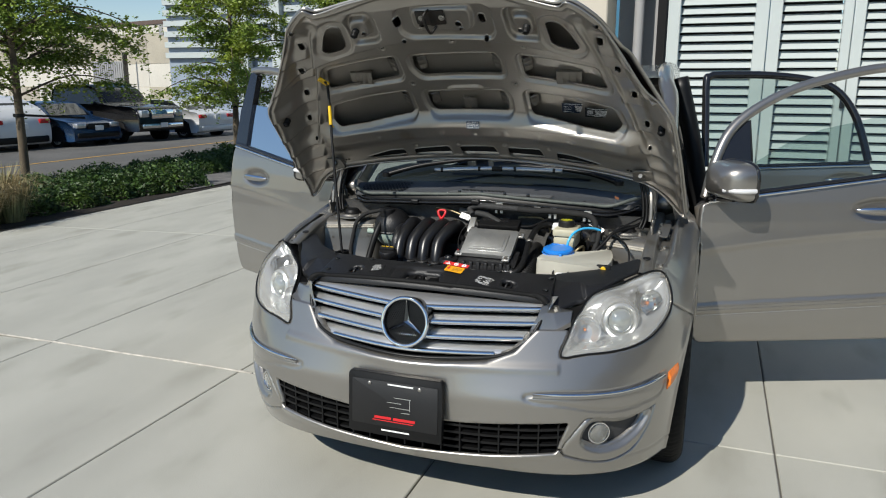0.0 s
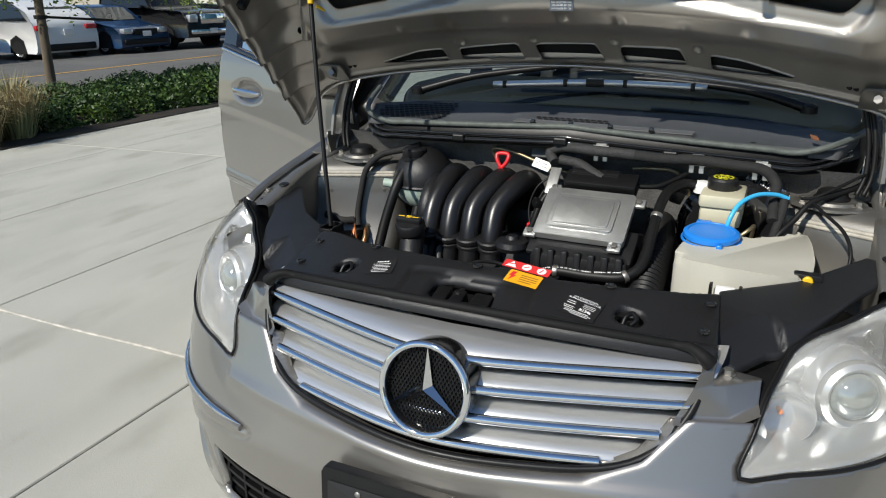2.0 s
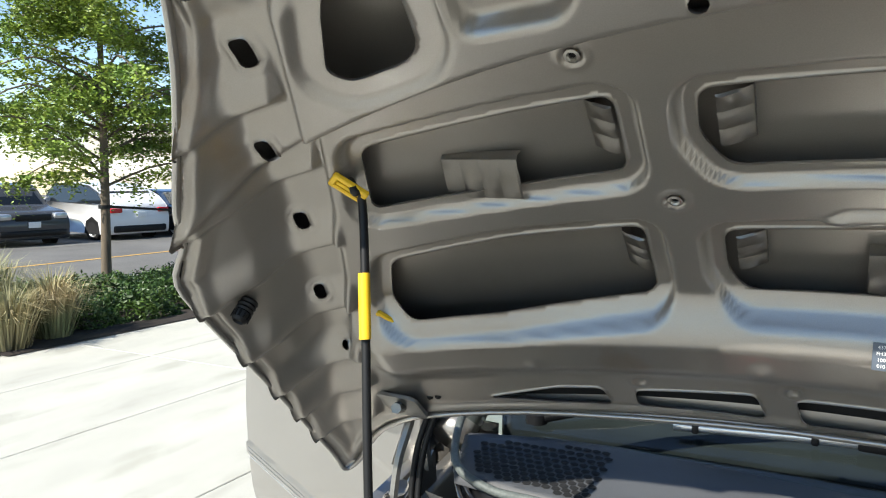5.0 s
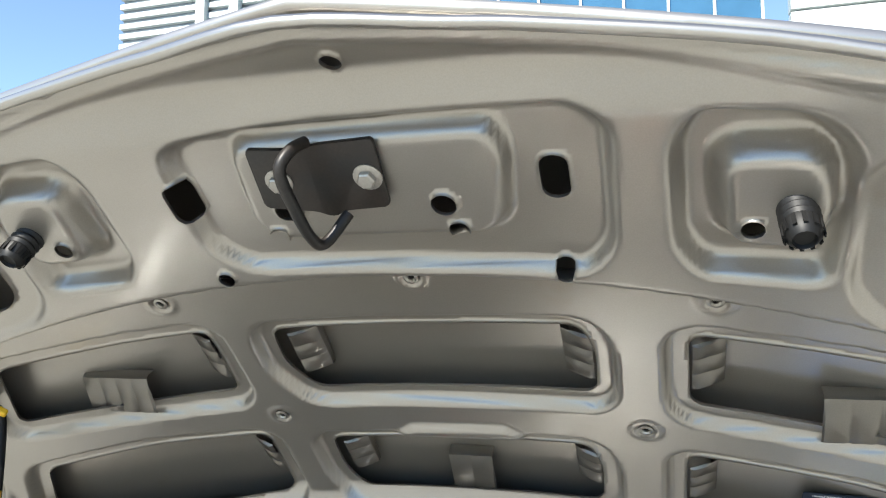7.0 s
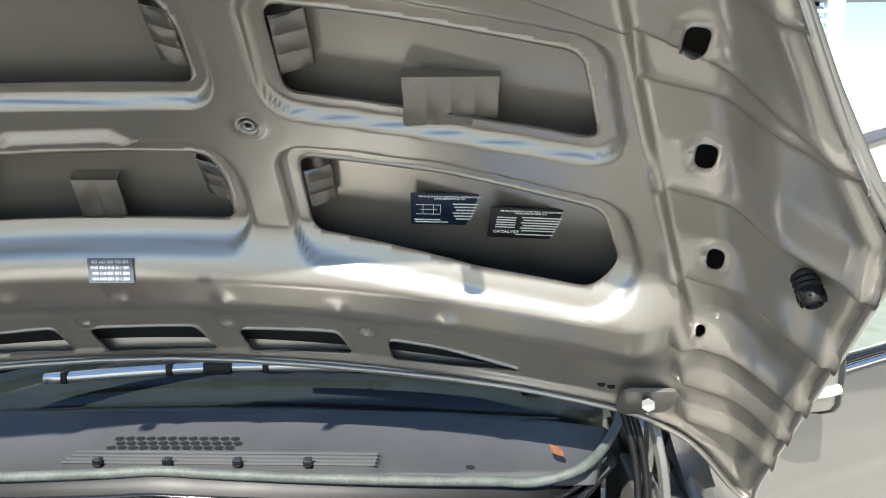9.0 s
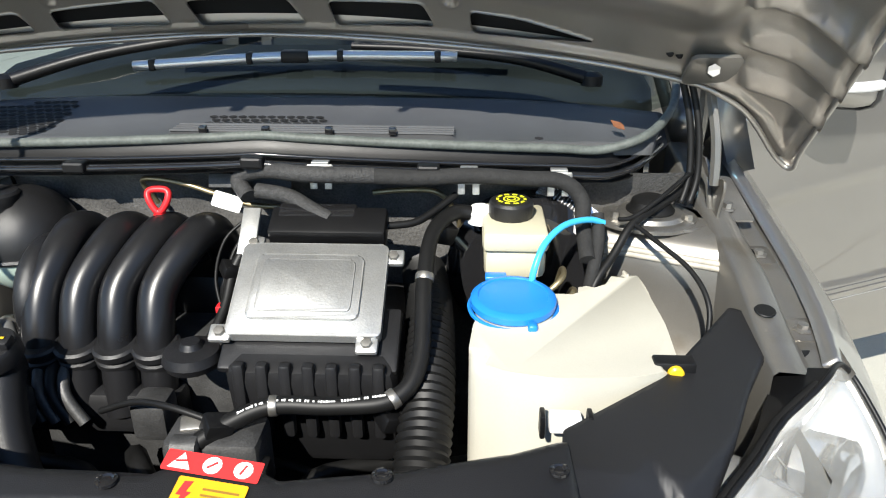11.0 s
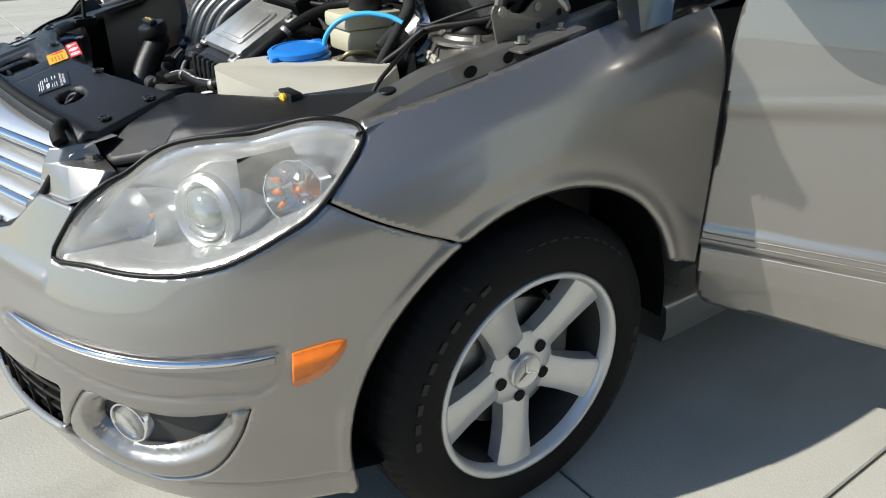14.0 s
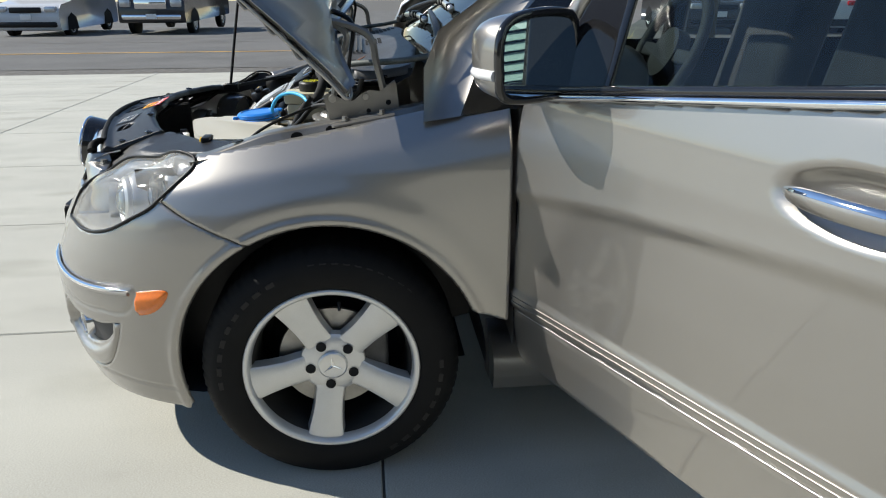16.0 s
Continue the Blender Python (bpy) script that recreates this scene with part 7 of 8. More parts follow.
    gl = sheet("window_pane", U, Z, lambda d, z: at(d, inc(z), z), lambda d, z: np.maximum(poly_sdf(d, z, pane), z - np.interp(d, [.0, .282, .40, .546, .81, 1.1], [.98, 1.150, 1.215, 1.27, 1.325, 1.35])) if front else poly_sdf(d, z, pane), GLASS, dr, .0)
    gl.visible_shadow = False
    if front:
        post = [(length - .045, 1.515), (length + .030, 1.545), (length + .058, 1.30), (length + .040, belt1 + .008), (length - .080, belt1 + .006), (length - .060, 1.28)]
        V = [at(d, inc(z) + o, z) for o in (.016, -.022) for d, z in post]
        mesh("frame_post", V, [tuple(range(6)), tuple(range(11, 5, -1))] + [(k, (k + 1) % 6, 6 + (k + 1) % 6, 6 + k) for k in range(6)], GLOSS, dr, False, "black window post")
        sheet("mirror_triangle", *grid(-.02, .34, .015, belt0 - .01, 1.36, .015), lambda d, z: at(d, inc(z) + .006, z), lambda d, z: poly_sdf(d, z, [(.02, belt0 + .005), (.24, belt0 + .012), (.235, 1.32), (.14, 1.25), (.06, 1.10)]), GLOSS, dr, .01, side)
    # handle in its hollow: a bowed bar with a chrome cap strip
    hz, hd = (.926, .798) if front else (.935, .78)
    ring_, strip = [], []
    bmh, bmc = bmesh.new(), bmesh.new()
    o0 = float(out(np.array(hd - .2), np.array(hz)))
    for k in range(17):
        t = k / 16
        d = hd - .118 + .236 * t
        e = max(.12, (1 - abs(2 * t - 1) ** 3.5)) ** .5
        oc = o0 + .004 + .022 * math.sin(math.pi * t) ** .6
        hh = .0165 * e
        ring_.append([bmh.verts.new(at(d, oc + .0095 * e * math.sin(a), hz + hh * math.cos(a))) for a in np.linspace(0, 2 * math.pi, 12, endpoint=False)])
        strip.append([bmc.verts.new(at(d, oc + .0105 * e * math.sin(a), hz + .0175 * e * math.cos(a))) for a in np.linspace(.10, 1.05, 5)])
    for A, B in zip(ring_, ring_[1:]):
        for k in range(12):
            bmh.faces.new((A[k], A[(k + 1) % 12], B[(k + 1) % 12], B[k]))
    bmh.faces.new(ring_[0])
    bmh.faces.new(ring_[-1])
    for A, B in zip(strip, strip[1:]):
        for k in range(4):
            bmc.faces.new((A[k], A[k + 1], B[k + 1], B[k]))
    hdl = part("door_handle", bmh, PAINT, dr, "pewter door handle with a chrome strip", smooth=True)
    part("handle_strip", bmc, CHROME, hdl, smooth=True)
    if front:
        mc = at(.205, .150, 1.062)
        mm = Matrix((Vector(D), Vector(N), Vector((0, 0, 1)))).transposed().to_4x4()
        mir_ = part("wing_mirror", bmesh.new(), PAINT, dr)
        return dr, at, mm, mir_
    return dr, at, None, None


def wing_mirror(centre, facing, parent, side):
    """A mirror housing: shell, dark frame, glass and repeater; its glass looks along facing."""
    f = Vector(facing).normalized()
    m = frame_at(centre, f.cross(Vector((0, 0, 1))) * -1, (0, 0, 1))
    n = 20
    bm = bmesh.new()
    outline = smooth_poly([(-.118, -.030), (-.114, .050), (-.06, .080), (.06, .084), (.108, .062), (.116, -.030), (.095, -.080), (-.09, -.078)], 4)
    rings = []
    for k in range(9):
        t = k / 8
        sc = math.sqrt(max(.0, 1 - t ** 2.2)) if t < 1 else .0
        rings.append([bm.verts.new(m @ Vector((x * (.25 + .75 * sc), y * (.22 + .78 * sc) + .006 * t, -.125 * t))) for x, y in outline])
    for A, B in zip(rings, rings[1:]):
        for k in range(len(outline)):
            bm.faces.new((A[k], A[(k + 1) % len(outline)], B[(k + 1) % len(outline)], B[k]))
    bm.faces.new(rings[-1])
    part("mirror_shell", bm, PAINT, parent, "pewter mirror shell", smooth=True)
    bm = bmesh.new()
    tube(bm, [m @ Vector((x * .97, y * .97, .003)) for x, y in outline], .010, 8, 1, True)
    part("mirror_frame", bm, GLOSS, parent, smooth=True)
    g = Vector((side * .836, .54, .10)).normalized()
    mg = frame_at(Vector(centre) + f * .002, g.cross(Vector((0, 0, 1))) * -1, Vector((0, 0, 1)) - g * g.z)
    prismpart("mirror_glass", [(x * .90, y * .90) for x, y in outline], .003, mg, MIRROR, parent, 0, "mirror glass")
    tubepart("mirror_repeater", [m @ Vector((-.118 * sx * side, -.030, -.005 - .028 * q)) for q, sx in ((0, 1.0), (1, .975), (2, .90), (3, .72), (3.7, .40))], .011, mat("repeater", (.8, .8, .8), .1, .2, vary=.1, scale=90) if "repeater" not in bpy.data.materials else bpy.data.materials["repeater"], parent, 8, 4)
    tubepart("mirror_arm", [m @ Vector((-.02 * side, -.062, -.035)), m @ Vector((.08 * side, -.074, -.045)), m @ Vector((.145 * side, -.078, -.040))], .026, GLOSS, parent, 10, 3)


for side, phi in ((1, 68), (-1, 66)):
    dr, at, mm, mr = door("front_door", (side * .888, .440), side, phi, 1.05, .962, 1.092, True, "open pewter front door")
    wing_mirror(Vector((side * 1.020, .448, 1.066)), (side * .80, .60, .06), mr, side)
door("rear_door", (.885, 1.555), 1, 74, .90, .985, 1.02, False, "open pewter rear door")


# ---- ground: paving slabs, planting bed, road ----
def ground_z(x):
    return -.030 * max(0.0, -3.0 - x)


CONCRETE = mat("concrete", (0.53, 0.52, 0.455), 0.85, 0, vary=0.16, scale=.7, fine=0.38, fine_scale=210, bump=0.5, bump_scale=140, stretch=(3, 1, 1), spots=(1.1, 0.53, (.82, .82, .80)))
JOINT = mat("joint_filler", (0.13, 0.12, 0.105), 0.9, 0, vary=0.4, scale=9)
CAULK = mat("pale_caulk", (0.52, 0.49, 0.43), 0.8, 0, vary=0.4, scale=25)
ASPHALT = mat("asphalt", (0.15, 0.145, 0.135), 0.9, 0, vary=0.25, scale=.8, fine=0.35, fine_scale=90, bump=0.6, bump_scale=80)
SOIL = mat("bark_mulch", (0.035, 0.026, 0.02), 0.95, 0, vary=0.5, scale=8, fine=0.5, fine_scale=60, bump=1.0, bump_scale=40)
GRAVEL = mat("grey_cobbles", (0.22, 0.21, 0.20), 0.85, 0, vary=0.4, scale=6, fine=0.3)
LINE = mat("yellow_road_paint", (0.55, 0.32, 0.06), 0.7, 0, vary=0.3, scale=4)
KERB = mat("kerb_concrete", (0.38, 0.36, 0.32), 0.85, 0, vary=0.2, scale=3, fine=0.2)


def strip(name, x0, x1, y0, y1, dz, material, label, category, n=10):
    xs = np.linspace(x0, x1, n)
    V = [(x, y, ground_z(x) + dz) for x in xs for y in (y0, y1)]
    F = [(2 * k, 2 * k + 1, 2 * k + 3, 2 * k + 2) for k in range(n - 1)]
    return tagged(mesh(name, V, F, material), label, category, kind="structure")


strip("ground", -300, 300, -300, 300, -.030, JOINT, "dark subgrade reaching out to the horizon", "ground", 60)
pav = strip("pavement", -9.9, 60, -60, 60, -.010, JOINT, "pale brushed concrete paving in large slabs", "pavement", 60)
SX, SY, X0, Y0 = 1.283, 3.03, -.045, .115
slab_mesh = None
bm = bmesh.new()
box(bm, (SX / 2, SY / 2, -.04), (SX - .007, SY - .007, .08), None, .004, 1)
slab_mesh = bpy.data.meshes.new("slab")
bm.to_mesh(slab_mesh)
bm.free()
slab_mesh.materials.append(CONCRETE)
for i in range(-8, 10):
    for j in range(-6, 7):
        sx = X0 + i * SX
        if sx < -9.9 or (sx < -6.9 and Y0 + j * SY > 2.2 and Y0 + j * SY < 40):
            continue
        o = new("slab", slab_mesh)
        o.parent = pav
        a = ground_z(sx)
        o.matrix_basis = Matrix.Translation((sx, Y0 + j * SY, a)) @ pose(0, 0, 0, 0, math.degrees(-math.atan2(ground_z(sx + SX) - a, SX)), 0)
for y in (Y0,):
    bm = bmesh.new()
    tube(bm, [(-6.5 + .25 * k, y + .004 * math.sin(k * 1.7), ground_z(-6.5 + .25 * k) - .0005) for k in range(22)], .0075, 6, 2)
    c = part("joint_caulk", bm, CAULK, pav, smooth=True)
strip("planting_bed", -9.5, -6.25, 2.55, 40, .012, SOIL, "dark bark mulch in the planting bed", "planting bed", 8)
strip("rock_strip", -7.9, -6.35, 6.1, 40, .03, GRAVEL, "grey cobbles at the edge of the bed", "rocks", 6)
strip("road", -17.4, -9.9, -120, 160, -.004, ASPHALT, "grey sunlit asphalt street", "road", 8)
strip("road_marking", -13.7, -13.55, -120, 160, .002, LINE, "worn yellow centre line", "road marking", 3)
strip("parking_lot", -60, -17.4, -120, 160, .0, ASPHALT, "asphalt car park across the street", "parking lot", 12)
bm = bmesh.new()
for y0, y1 in ((2.4, 40.0),):
    box(bm, (-9.75, (y0 + y1) / 2, ground_z(-9.75) + .03), (.16, y1 - y0, .14), None, .02, 2)
tagged(part("kerb", bm, KERB, None, sharp=40), "pale concrete kerb along the street", "kerb", kind="structure")

# ---- plants ----
LEAF = mat("locust_leaf", (0.11, 0.19, 0.025), 0.5, 0, vary=0.5, scale=1.5, second=(0.20, 0.25, 0.025), island=0.35)
BUSHLEAF = mat("boxwood_leaf", (0.024, 0.058, 0.012), 0.5, 0, vary=0.5, scale=2.5, second=(0.05, 0.09, 0.012), island=0.4)
BARK = mat("pale_bark", (0.16, 0.125, 0.085), 0.85, 0, vary=0.4, scale=12, fine=0.3, bump=0.7, bump_scale=60, stretch=(1, 1, .25))
STRAW = mat("dry_grass", (0.34, 0.27, 0.14), 0.7, 0, vary=0.4, scale=2, second=(0.16, 0.19, 0.09), island=0.3)
rnd = random.Random(7)


def leaves(points, size, rng, flat=.4):
    V, F = [], []
    for p in points:
        a = Vector((rng.gauss(0, 1), rng.gauss(0, 1), rng.gauss(0, flat))).normalized()
        b = a.cross(Vector((rng.gauss(0, 1), rng.gauss(0, 1), rng.gauss(0, 1)))).normalized()
        s = size * rng.uniform(.6, 1.3)
        k = len(V)
        p = Vector(p)
        V += [p - a * s, p + b * s * .42, p + a * s, p - b * s * .42]
        F.append((k, k + 1, k + 2, k + 3))
    return V, F


def tree(x, y, height, seed, spread):
    rng = random.Random(seed)
    z0 = ground_z(x)
    t = thing("tree", "young honey locust with a pale trunk and feathery green leaves", "tree", "street trees")
    bm = bmesh.new()
    tube(bm, [(x, y, z0 - .05), (x + .04, y, z0 + height * .3), (x - .03, y + .05, z0 + height * .6), (x + .02, y, z0 + height * .9)], lambda q: .075 * (1 - .75 * q), 10, 6)
    tips = []
    for k in range(52):
        h = height * rng.uniform(.20, .92)
        a = rng.uniform(0, 6.283)
        L = spread * rng.uniform(.5, 1.0) * (1.15 - .55 * h / height)
        p0 = Vector((x, y, z0 + h))
        p1 = p0 + Vector((math.cos(a) * L * .5, math.sin(a) * L * .5, L * .20))
        p2 = p0 + Vector((math.cos(a) * L, math.sin(a) * L, L * rng.uniform(-.12, .25)))
        tube(bm, [p0, p1, p2], lambda q: .022 * (1 - .8 * q), 5, 4)
        for j in range(8):
            q = .22 + .78 * j / 7
            c = p0 * (1 - q) ** 2 + p1 * 2 * q * (1 - q) + p2 * q * q
            tips.append((c, .28 + .14 * rng.random()))
    part("trunk", bm, BARK, t, sharp=60)
    pts = []
    for c, r in tips:
        for j in range(15):
            # drooping fronds of many leaflets
            d = Vector((rng.gauss(0, 1), rng.gauss(0, 1), rng.gauss(-.25, .55))).normalized() * r * rng.uniform(.3, 1.1)
            o = c + d * .2
            for q in range(11):
                pts.append(o + d * (q / 10) + Vector((rng.gauss(0, .02), rng.gauss(0, .02), -.05 * (q / 10) ** 2 + rng.gauss(0, .015))))
    V, F = leaves(pts, .034, rng)
    mesh("crown", V, F, LEAF, t, False)
    bm = bmesh.new()
    lathe(bm, [(.085, 0), (.085, .05)], Matrix.Translation((x + .02, y, z0 + 1.15)), 12, False)
    tube(bm, [(x, y, z0 + 1.18), (x + .3, y + 1.0, z0 + 1.1)], .018, 6, 2)
    part("tree_tie", bm, HOSE, t, "black rubber tree tie")
    return t


tree(-9.2, 5.65, 5.6, 3, 2.5)
tree(-8.9, 10.75, 5.4, 23, 1.9)
tree(-9.1, 16.5, 5.2, 31, 1.7)


def bush_mesh(seed, r, h, n):
    rng = random.Random(seed)
    pts = []
    for k in range(n):
        a, e = rng.uniform(0, 6.283), math.acos(rng.uniform(-.15, 1))
        q = rng.uniform(.55, 1.0) ** .5
        lump = 1 + .16 * math.sin(3 * a + seed) * math.sin(2.3 * e) + .10 * math.sin(7 * a)
        pts.append((r * q * lump * math.sin(e) * math.cos(a), r * q * lump * math.sin(e) * math.sin(a), max(.02, h * q * lump * math.cos(e) + rng.uniform(0, .05))))
    return leaves(pts, .030, rng, .8)


BUSH = []
for k in range(4):
    V, F = bush_mesh(40 + k, .44, .31, 2600)
    b = mesh("shrub", V, F, BUSHLEAF, None, False)
    BUSH.append(b)
first = [True] * 4
k = 0
for row, (bx, y0, y1) in enumerate(((-6.95, 3.75, 8.2), (-7.85, 3.2, 20.0), (-8.6, 3.9, 24.0))):
    y = y0
    while y < y1:
        if row == 0 and y > 6.4:
            break
        src = BUSH[k % 4]
        x = bx + rnd.uniform(-.12, .12)
        sc = rnd.uniform(.82, 1.15)
        m = Matrix.Translation((x, y, ground_z(x) + .01)) @ pose(0, 0, 0, 0, 0, rnd.uniform(0, 360)) @ Matrix.Diagonal((sc, sc, sc, 1))
        ob = src if first[k % 4] else src.copy()
        if not first[k % 4]:
            scene.collection.objects.link(ob)
        first[k % 4] = False
        ob.matrix_basis = m
        tagged(ob, "rounded dark green boxwood shrub in the planting bed", "shrub", "hedge of shrubs")
        y += rnd.uniform(.62, .80)
        k += 1


def grass_clump(x, y, r, n, seed):
    rng = random.Random(seed)
    V, F = [], []
    for k in range(n):
        a, q = rng.uniform(0, 6.283), rng.uniform(0, .16)
        L = r * rng.uniform(.6, 1.25)
        d = Vector((math.cos(a), math.sin(a), 0))
        lean = rng.uniform(.15, .75)
        p = [Vector((x, y, ground_z(x))) + d * q, Vector((x, y, ground_z(x))) + d * (q + L * lean * .4) + Vector((0, 0, L * .62)),
             Vector((x, y, ground_z(x))) + d * (q + L * lean) + Vector((0, 0, L * (.95 - .55 * lean)))]
        s = d.cross(Vector((0, 0, 1))) * .0055
        b = len(V)
        V += [p[0] - s, p[0] + s, p[1] + s * .8, p[1] - s * .8, p[2]]
        F += [(b, b + 1, b + 2, b + 3), (b + 3, b + 2, b + 4)]
    o = mesh("grass_clump", V, F, STRAW, None, False)
    tagged(o, "clump of blue-green grass with dry straw tips", "ornamental grass", "grass clumps")


for k, (x, y, r) in enumerate(((-6.55, 2.75, .62), (-6.7, 3.25, .72), (-7.2, 2.6, .85), (-7.6, 3.1, .9), (-6.9, 2.2, .7), (-8.2, 2.7, .9), (-7.4, 1.9, .8), (-9.0, 12.9, .8), (-9.4, 13.6, .8))):
    grass_clump(x, y, r, 700, 60 + k)

# ---- parked cars across the street ----
TYRE = RUBBER
DARKGLASS = mat("dark_window", (0.010, 0.012, 0.014), 0.08, 0, vary=0.2, scale=3, coat=.2)
TAIL = mat("tail_lamp", (0.45, 0.01, 0.012), 0.2, 0, vary=0.1, scale=20, coat=.8)


def parked(name, label, color, x, y, yaw, kind, rear):
    """A car with its nose along local +x. kind: suv, sedan, truck, coupe; rear: its tail faces the street."""
    paint = mat(name + "_paint", color, 0.16, 0.0, vary=0.05, scale=2, coat=0.3)
    L, Wd, H = {"suv": (4.6, 1.9, 1.66), "sedan": (4.5, 1.76, 1.43), "truck": (5.8, 2.0, 1.94), "coupe": (4.7, 1.84, 1.38)}[kind]
    hood = {"suv": 1.05, "sedan": .92, "truck": 1.22, "coupe": .90}[kind]
    g = .22 if kind != "truck" else .42
    if kind == "suv":
        side = [(-2.25, g), (-2.30, .62), (-2.22, 1.0), (-1.9, 1.30), (-1.1, 1.60), (.1, H), (.8, 1.60), (1.25, hood), (2.1, .95), (2.28, .70), (2.25, g)]
        glassline = [(-1.95, 1.08), (-1.55, 1.40), (-.9, 1.55), (.1, 1.58), (.72, 1.53), (1.12, 1.09)]
    elif kind == "truck":
        side = [(-2.85, g), (-2.88, .75), (-2.85, 1.25), (-1.25, 1.25), (-1.20, 1.80), (-.9, H), (.5, H), (.95, 1.80), (1.35, hood + .05), (2.65, hood), (2.85, .95), (2.88, g)]
        glassline = [(-1.12, 1.30), (-1.08, 1.78), (.42, 1.84), (.85, 1.74), (1.18, 1.30)]
    else:
        side = [(-2.15, g), (-2.24, .62), (-2.18, .92), (-1.6, 1.0), (-.85, H - .05), (-.1, H), (.45, H - .06), (1.05, hood + .02), (1.9, .82), (2.20, .62), (2.22, g)]
        glassline = [(-1.45, 1.02), (-.80, H - .11), (-.1, H - .07), (.40, H - .12), (.92, hood + .06)]
    c = thing(name, label, "car", "parked cars")
    n = len(side)
    smooth_side = rpoly(side, .12, 3)
    V, F = [], []
    zs = [(-1, .90), (-.97, .97), (-.7, 1.0), (.7, 1.0), (.97, .97), (1, .90)]
    ring = []
    for f, sc in zs:
        for px_, pz in smooth_side:
            tuck = max(0, (pz - hood)) * .22
            V.append((px_ * (1 if abs(f) < .95 else .985), f * (Wd / 2) - math.copysign(tuck, f) * abs(f), pz if abs(f) < .99 else pz * .99 + .006))
    m_ = len(smooth_side)
    for r in range(len(zs) - 1):
        for k in range(m_):
            F.append((r * m_ + k, r * m_ + (k + 1) % m_, (r + 1) * m_ + (k + 1) % m_, (r + 1) * m_ + k))
    F.append(tuple(range(m_)))
    F.append(tuple(range(5 * m_, 6 * m_))[::-1])
    mesh("body", V, F, paint, c)
    for sgn in (-1, 1):
        gm = [(px_, sgn * (Wd / 2 - max(0, pz - hood) * .22 + .004), pz) for px_, pz in glassline]
        mesh("side_window", gm, [tuple(range(len(gm)))], DARKGLASS, c, False)
        for wx in (-L * .30, L * .305):
            wr = .335 if kind != "truck" else .40
            mw = frame_at((wx, sgn * (Wd / 2 - .01), wr), (sgn, 0, 0), (0, 0, 1))
            mw = Matrix.Translation((wx, sgn * (Wd / 2 + .005), wr)) @ pose(0, 0, 0, -90 * sgn, 0, 0)
            tw = lathepart("wheel", [(wr * .66, -.2), (wr, -.19), (wr, -.02), (wr * .93, .0), (wr * .68, 0), (wr * .66, -.02)], mw, TYRE, c, 28)
            lathepart("rim", [(wr * .66, -.02), (wr * .60, -.008), (wr * .52, -.03), (wr * .16, -.01), (0, -.005)], mw, RIM, tw, 10)
            # flat near-black patch on the body, arch shade in its colour
            mesh("wheel_well", [(wx - wr * 1.15, sgn * (Wd / 2 - .06 + .068), g), (wx - wr * .9, sgn * (Wd / 2 + .003), wr * 1.7), (wx, sgn * (Wd / 2 + .003), wr * 2.12), (wx + wr * .9, sgn * (Wd / 2 + .003), wr * 1.7), (wx + wr * 1.15, sgn * (Wd / 2 + .008), g)], [(0, 1, 2, 3, 4)], DARK, c, False)
    # windscreen and rear window
    for a, b in ((glassline[-1], glassline[-2]), (glassline[0], glassline[1])):
        e = 1 if a[0] > 0 else -1
        q = [(a[0] + .10 * e, s_ * (Wd / 2 - .16), a[1] + .01) for s_ in (-1, 1)] + [(b[0] + .10 * e, s_ * (Wd / 2 - .28), b[1] + .03) for s_ in (1, -1)]
        mesh("windscreen", q, [(0, 1, 2, 3)], DARKGLASS, c, False)
    fx, bx = max(p[0] for p in side), min(p[0] for p in side)
    hz = hood - .22
    for sgn in (-1, 1):
        boxpart("headlight", (fx - .10, sgn * (Wd / 2 - .24), hz), (.22, .34, .16 if kind != "truck" else .24), BEZEL, c, .05)
        boxpart("tail_light", (bx + .10, sgn * (Wd / 2 - .20), .90 if kind != "coupe" else .80), (.20, .36, .14), TAIL, c, .04)
    boxpart("front_grille", (fx - .03, 0, hz - .02), (.09, Wd * .48, .16 if kind != "truck" else .30), CHROME if kind == "truck" else BLACK, c, .03)
    boxpart("bumper", (fx - .04, 0, g + .18), (.14, Wd * .9, .16), CHROME if kind == "truck" else BLACK, c, .05)
    boxpart("rear_bumper", (bx + .05, 0, g + .16), (.12, Wd * .88, .20), BLACK if kind == "suv" else paint, c, .05)
    for ex in (fx + .012, bx - .012):
        boxpart("number_plate", (ex + (.01 if ex > 0 else -.01) * (2.2 if kind == "truck" else 1), 0, .62 if ex > 0 else .78), (.02, .31, .15), WHITE, c, .004)
    for sgn in (-1, 1):
        boxpart("door_mirror", (.78 if kind != "truck" else .95, sgn * (Wd / 2 + .08), hood + .10), (.10, .18, .13), paint, c, .04)
    c.matrix_basis = Matrix.Translation((x, y, ground_z(x))) @ pose(0, 0, 0, 0, 0, yaw)
    return c


parked("white_suv", "white compact sport utility parked tail towards the street", (.72, .72, .71), -20.2, 13.3, 176, "suv", True)
parked("blue_sedan", "dark blue sedan parked nose towards the street", (.012, .035, .085), -19.4, 15.4, -4, "sedan", False)
parked("black_pickup", "black full-size pickup with a chrome grille", (.004, .004, .005), -19.4, 17.6, -4, "truck", False)
parked("silver_coupe", "silver white coupe parked tail towards the street", (.66, .67, .68), -18.4, 20.0, 176, "coupe", True)
parked("grey_crossover", "dark grey crossover parked in the shade", (.05, .052, .055), -20.6, 10.4, -4, "suv", False)
parked("white_crossover", "pale crossover parked across the street", (.55, .56, .57), -23.5, -9.5, -4, "suv", False)
parked("dark_pickup", "dark pickup parked in the shade", (.03, .03, .032), -24.5, -6.0, -4, "truck", False)
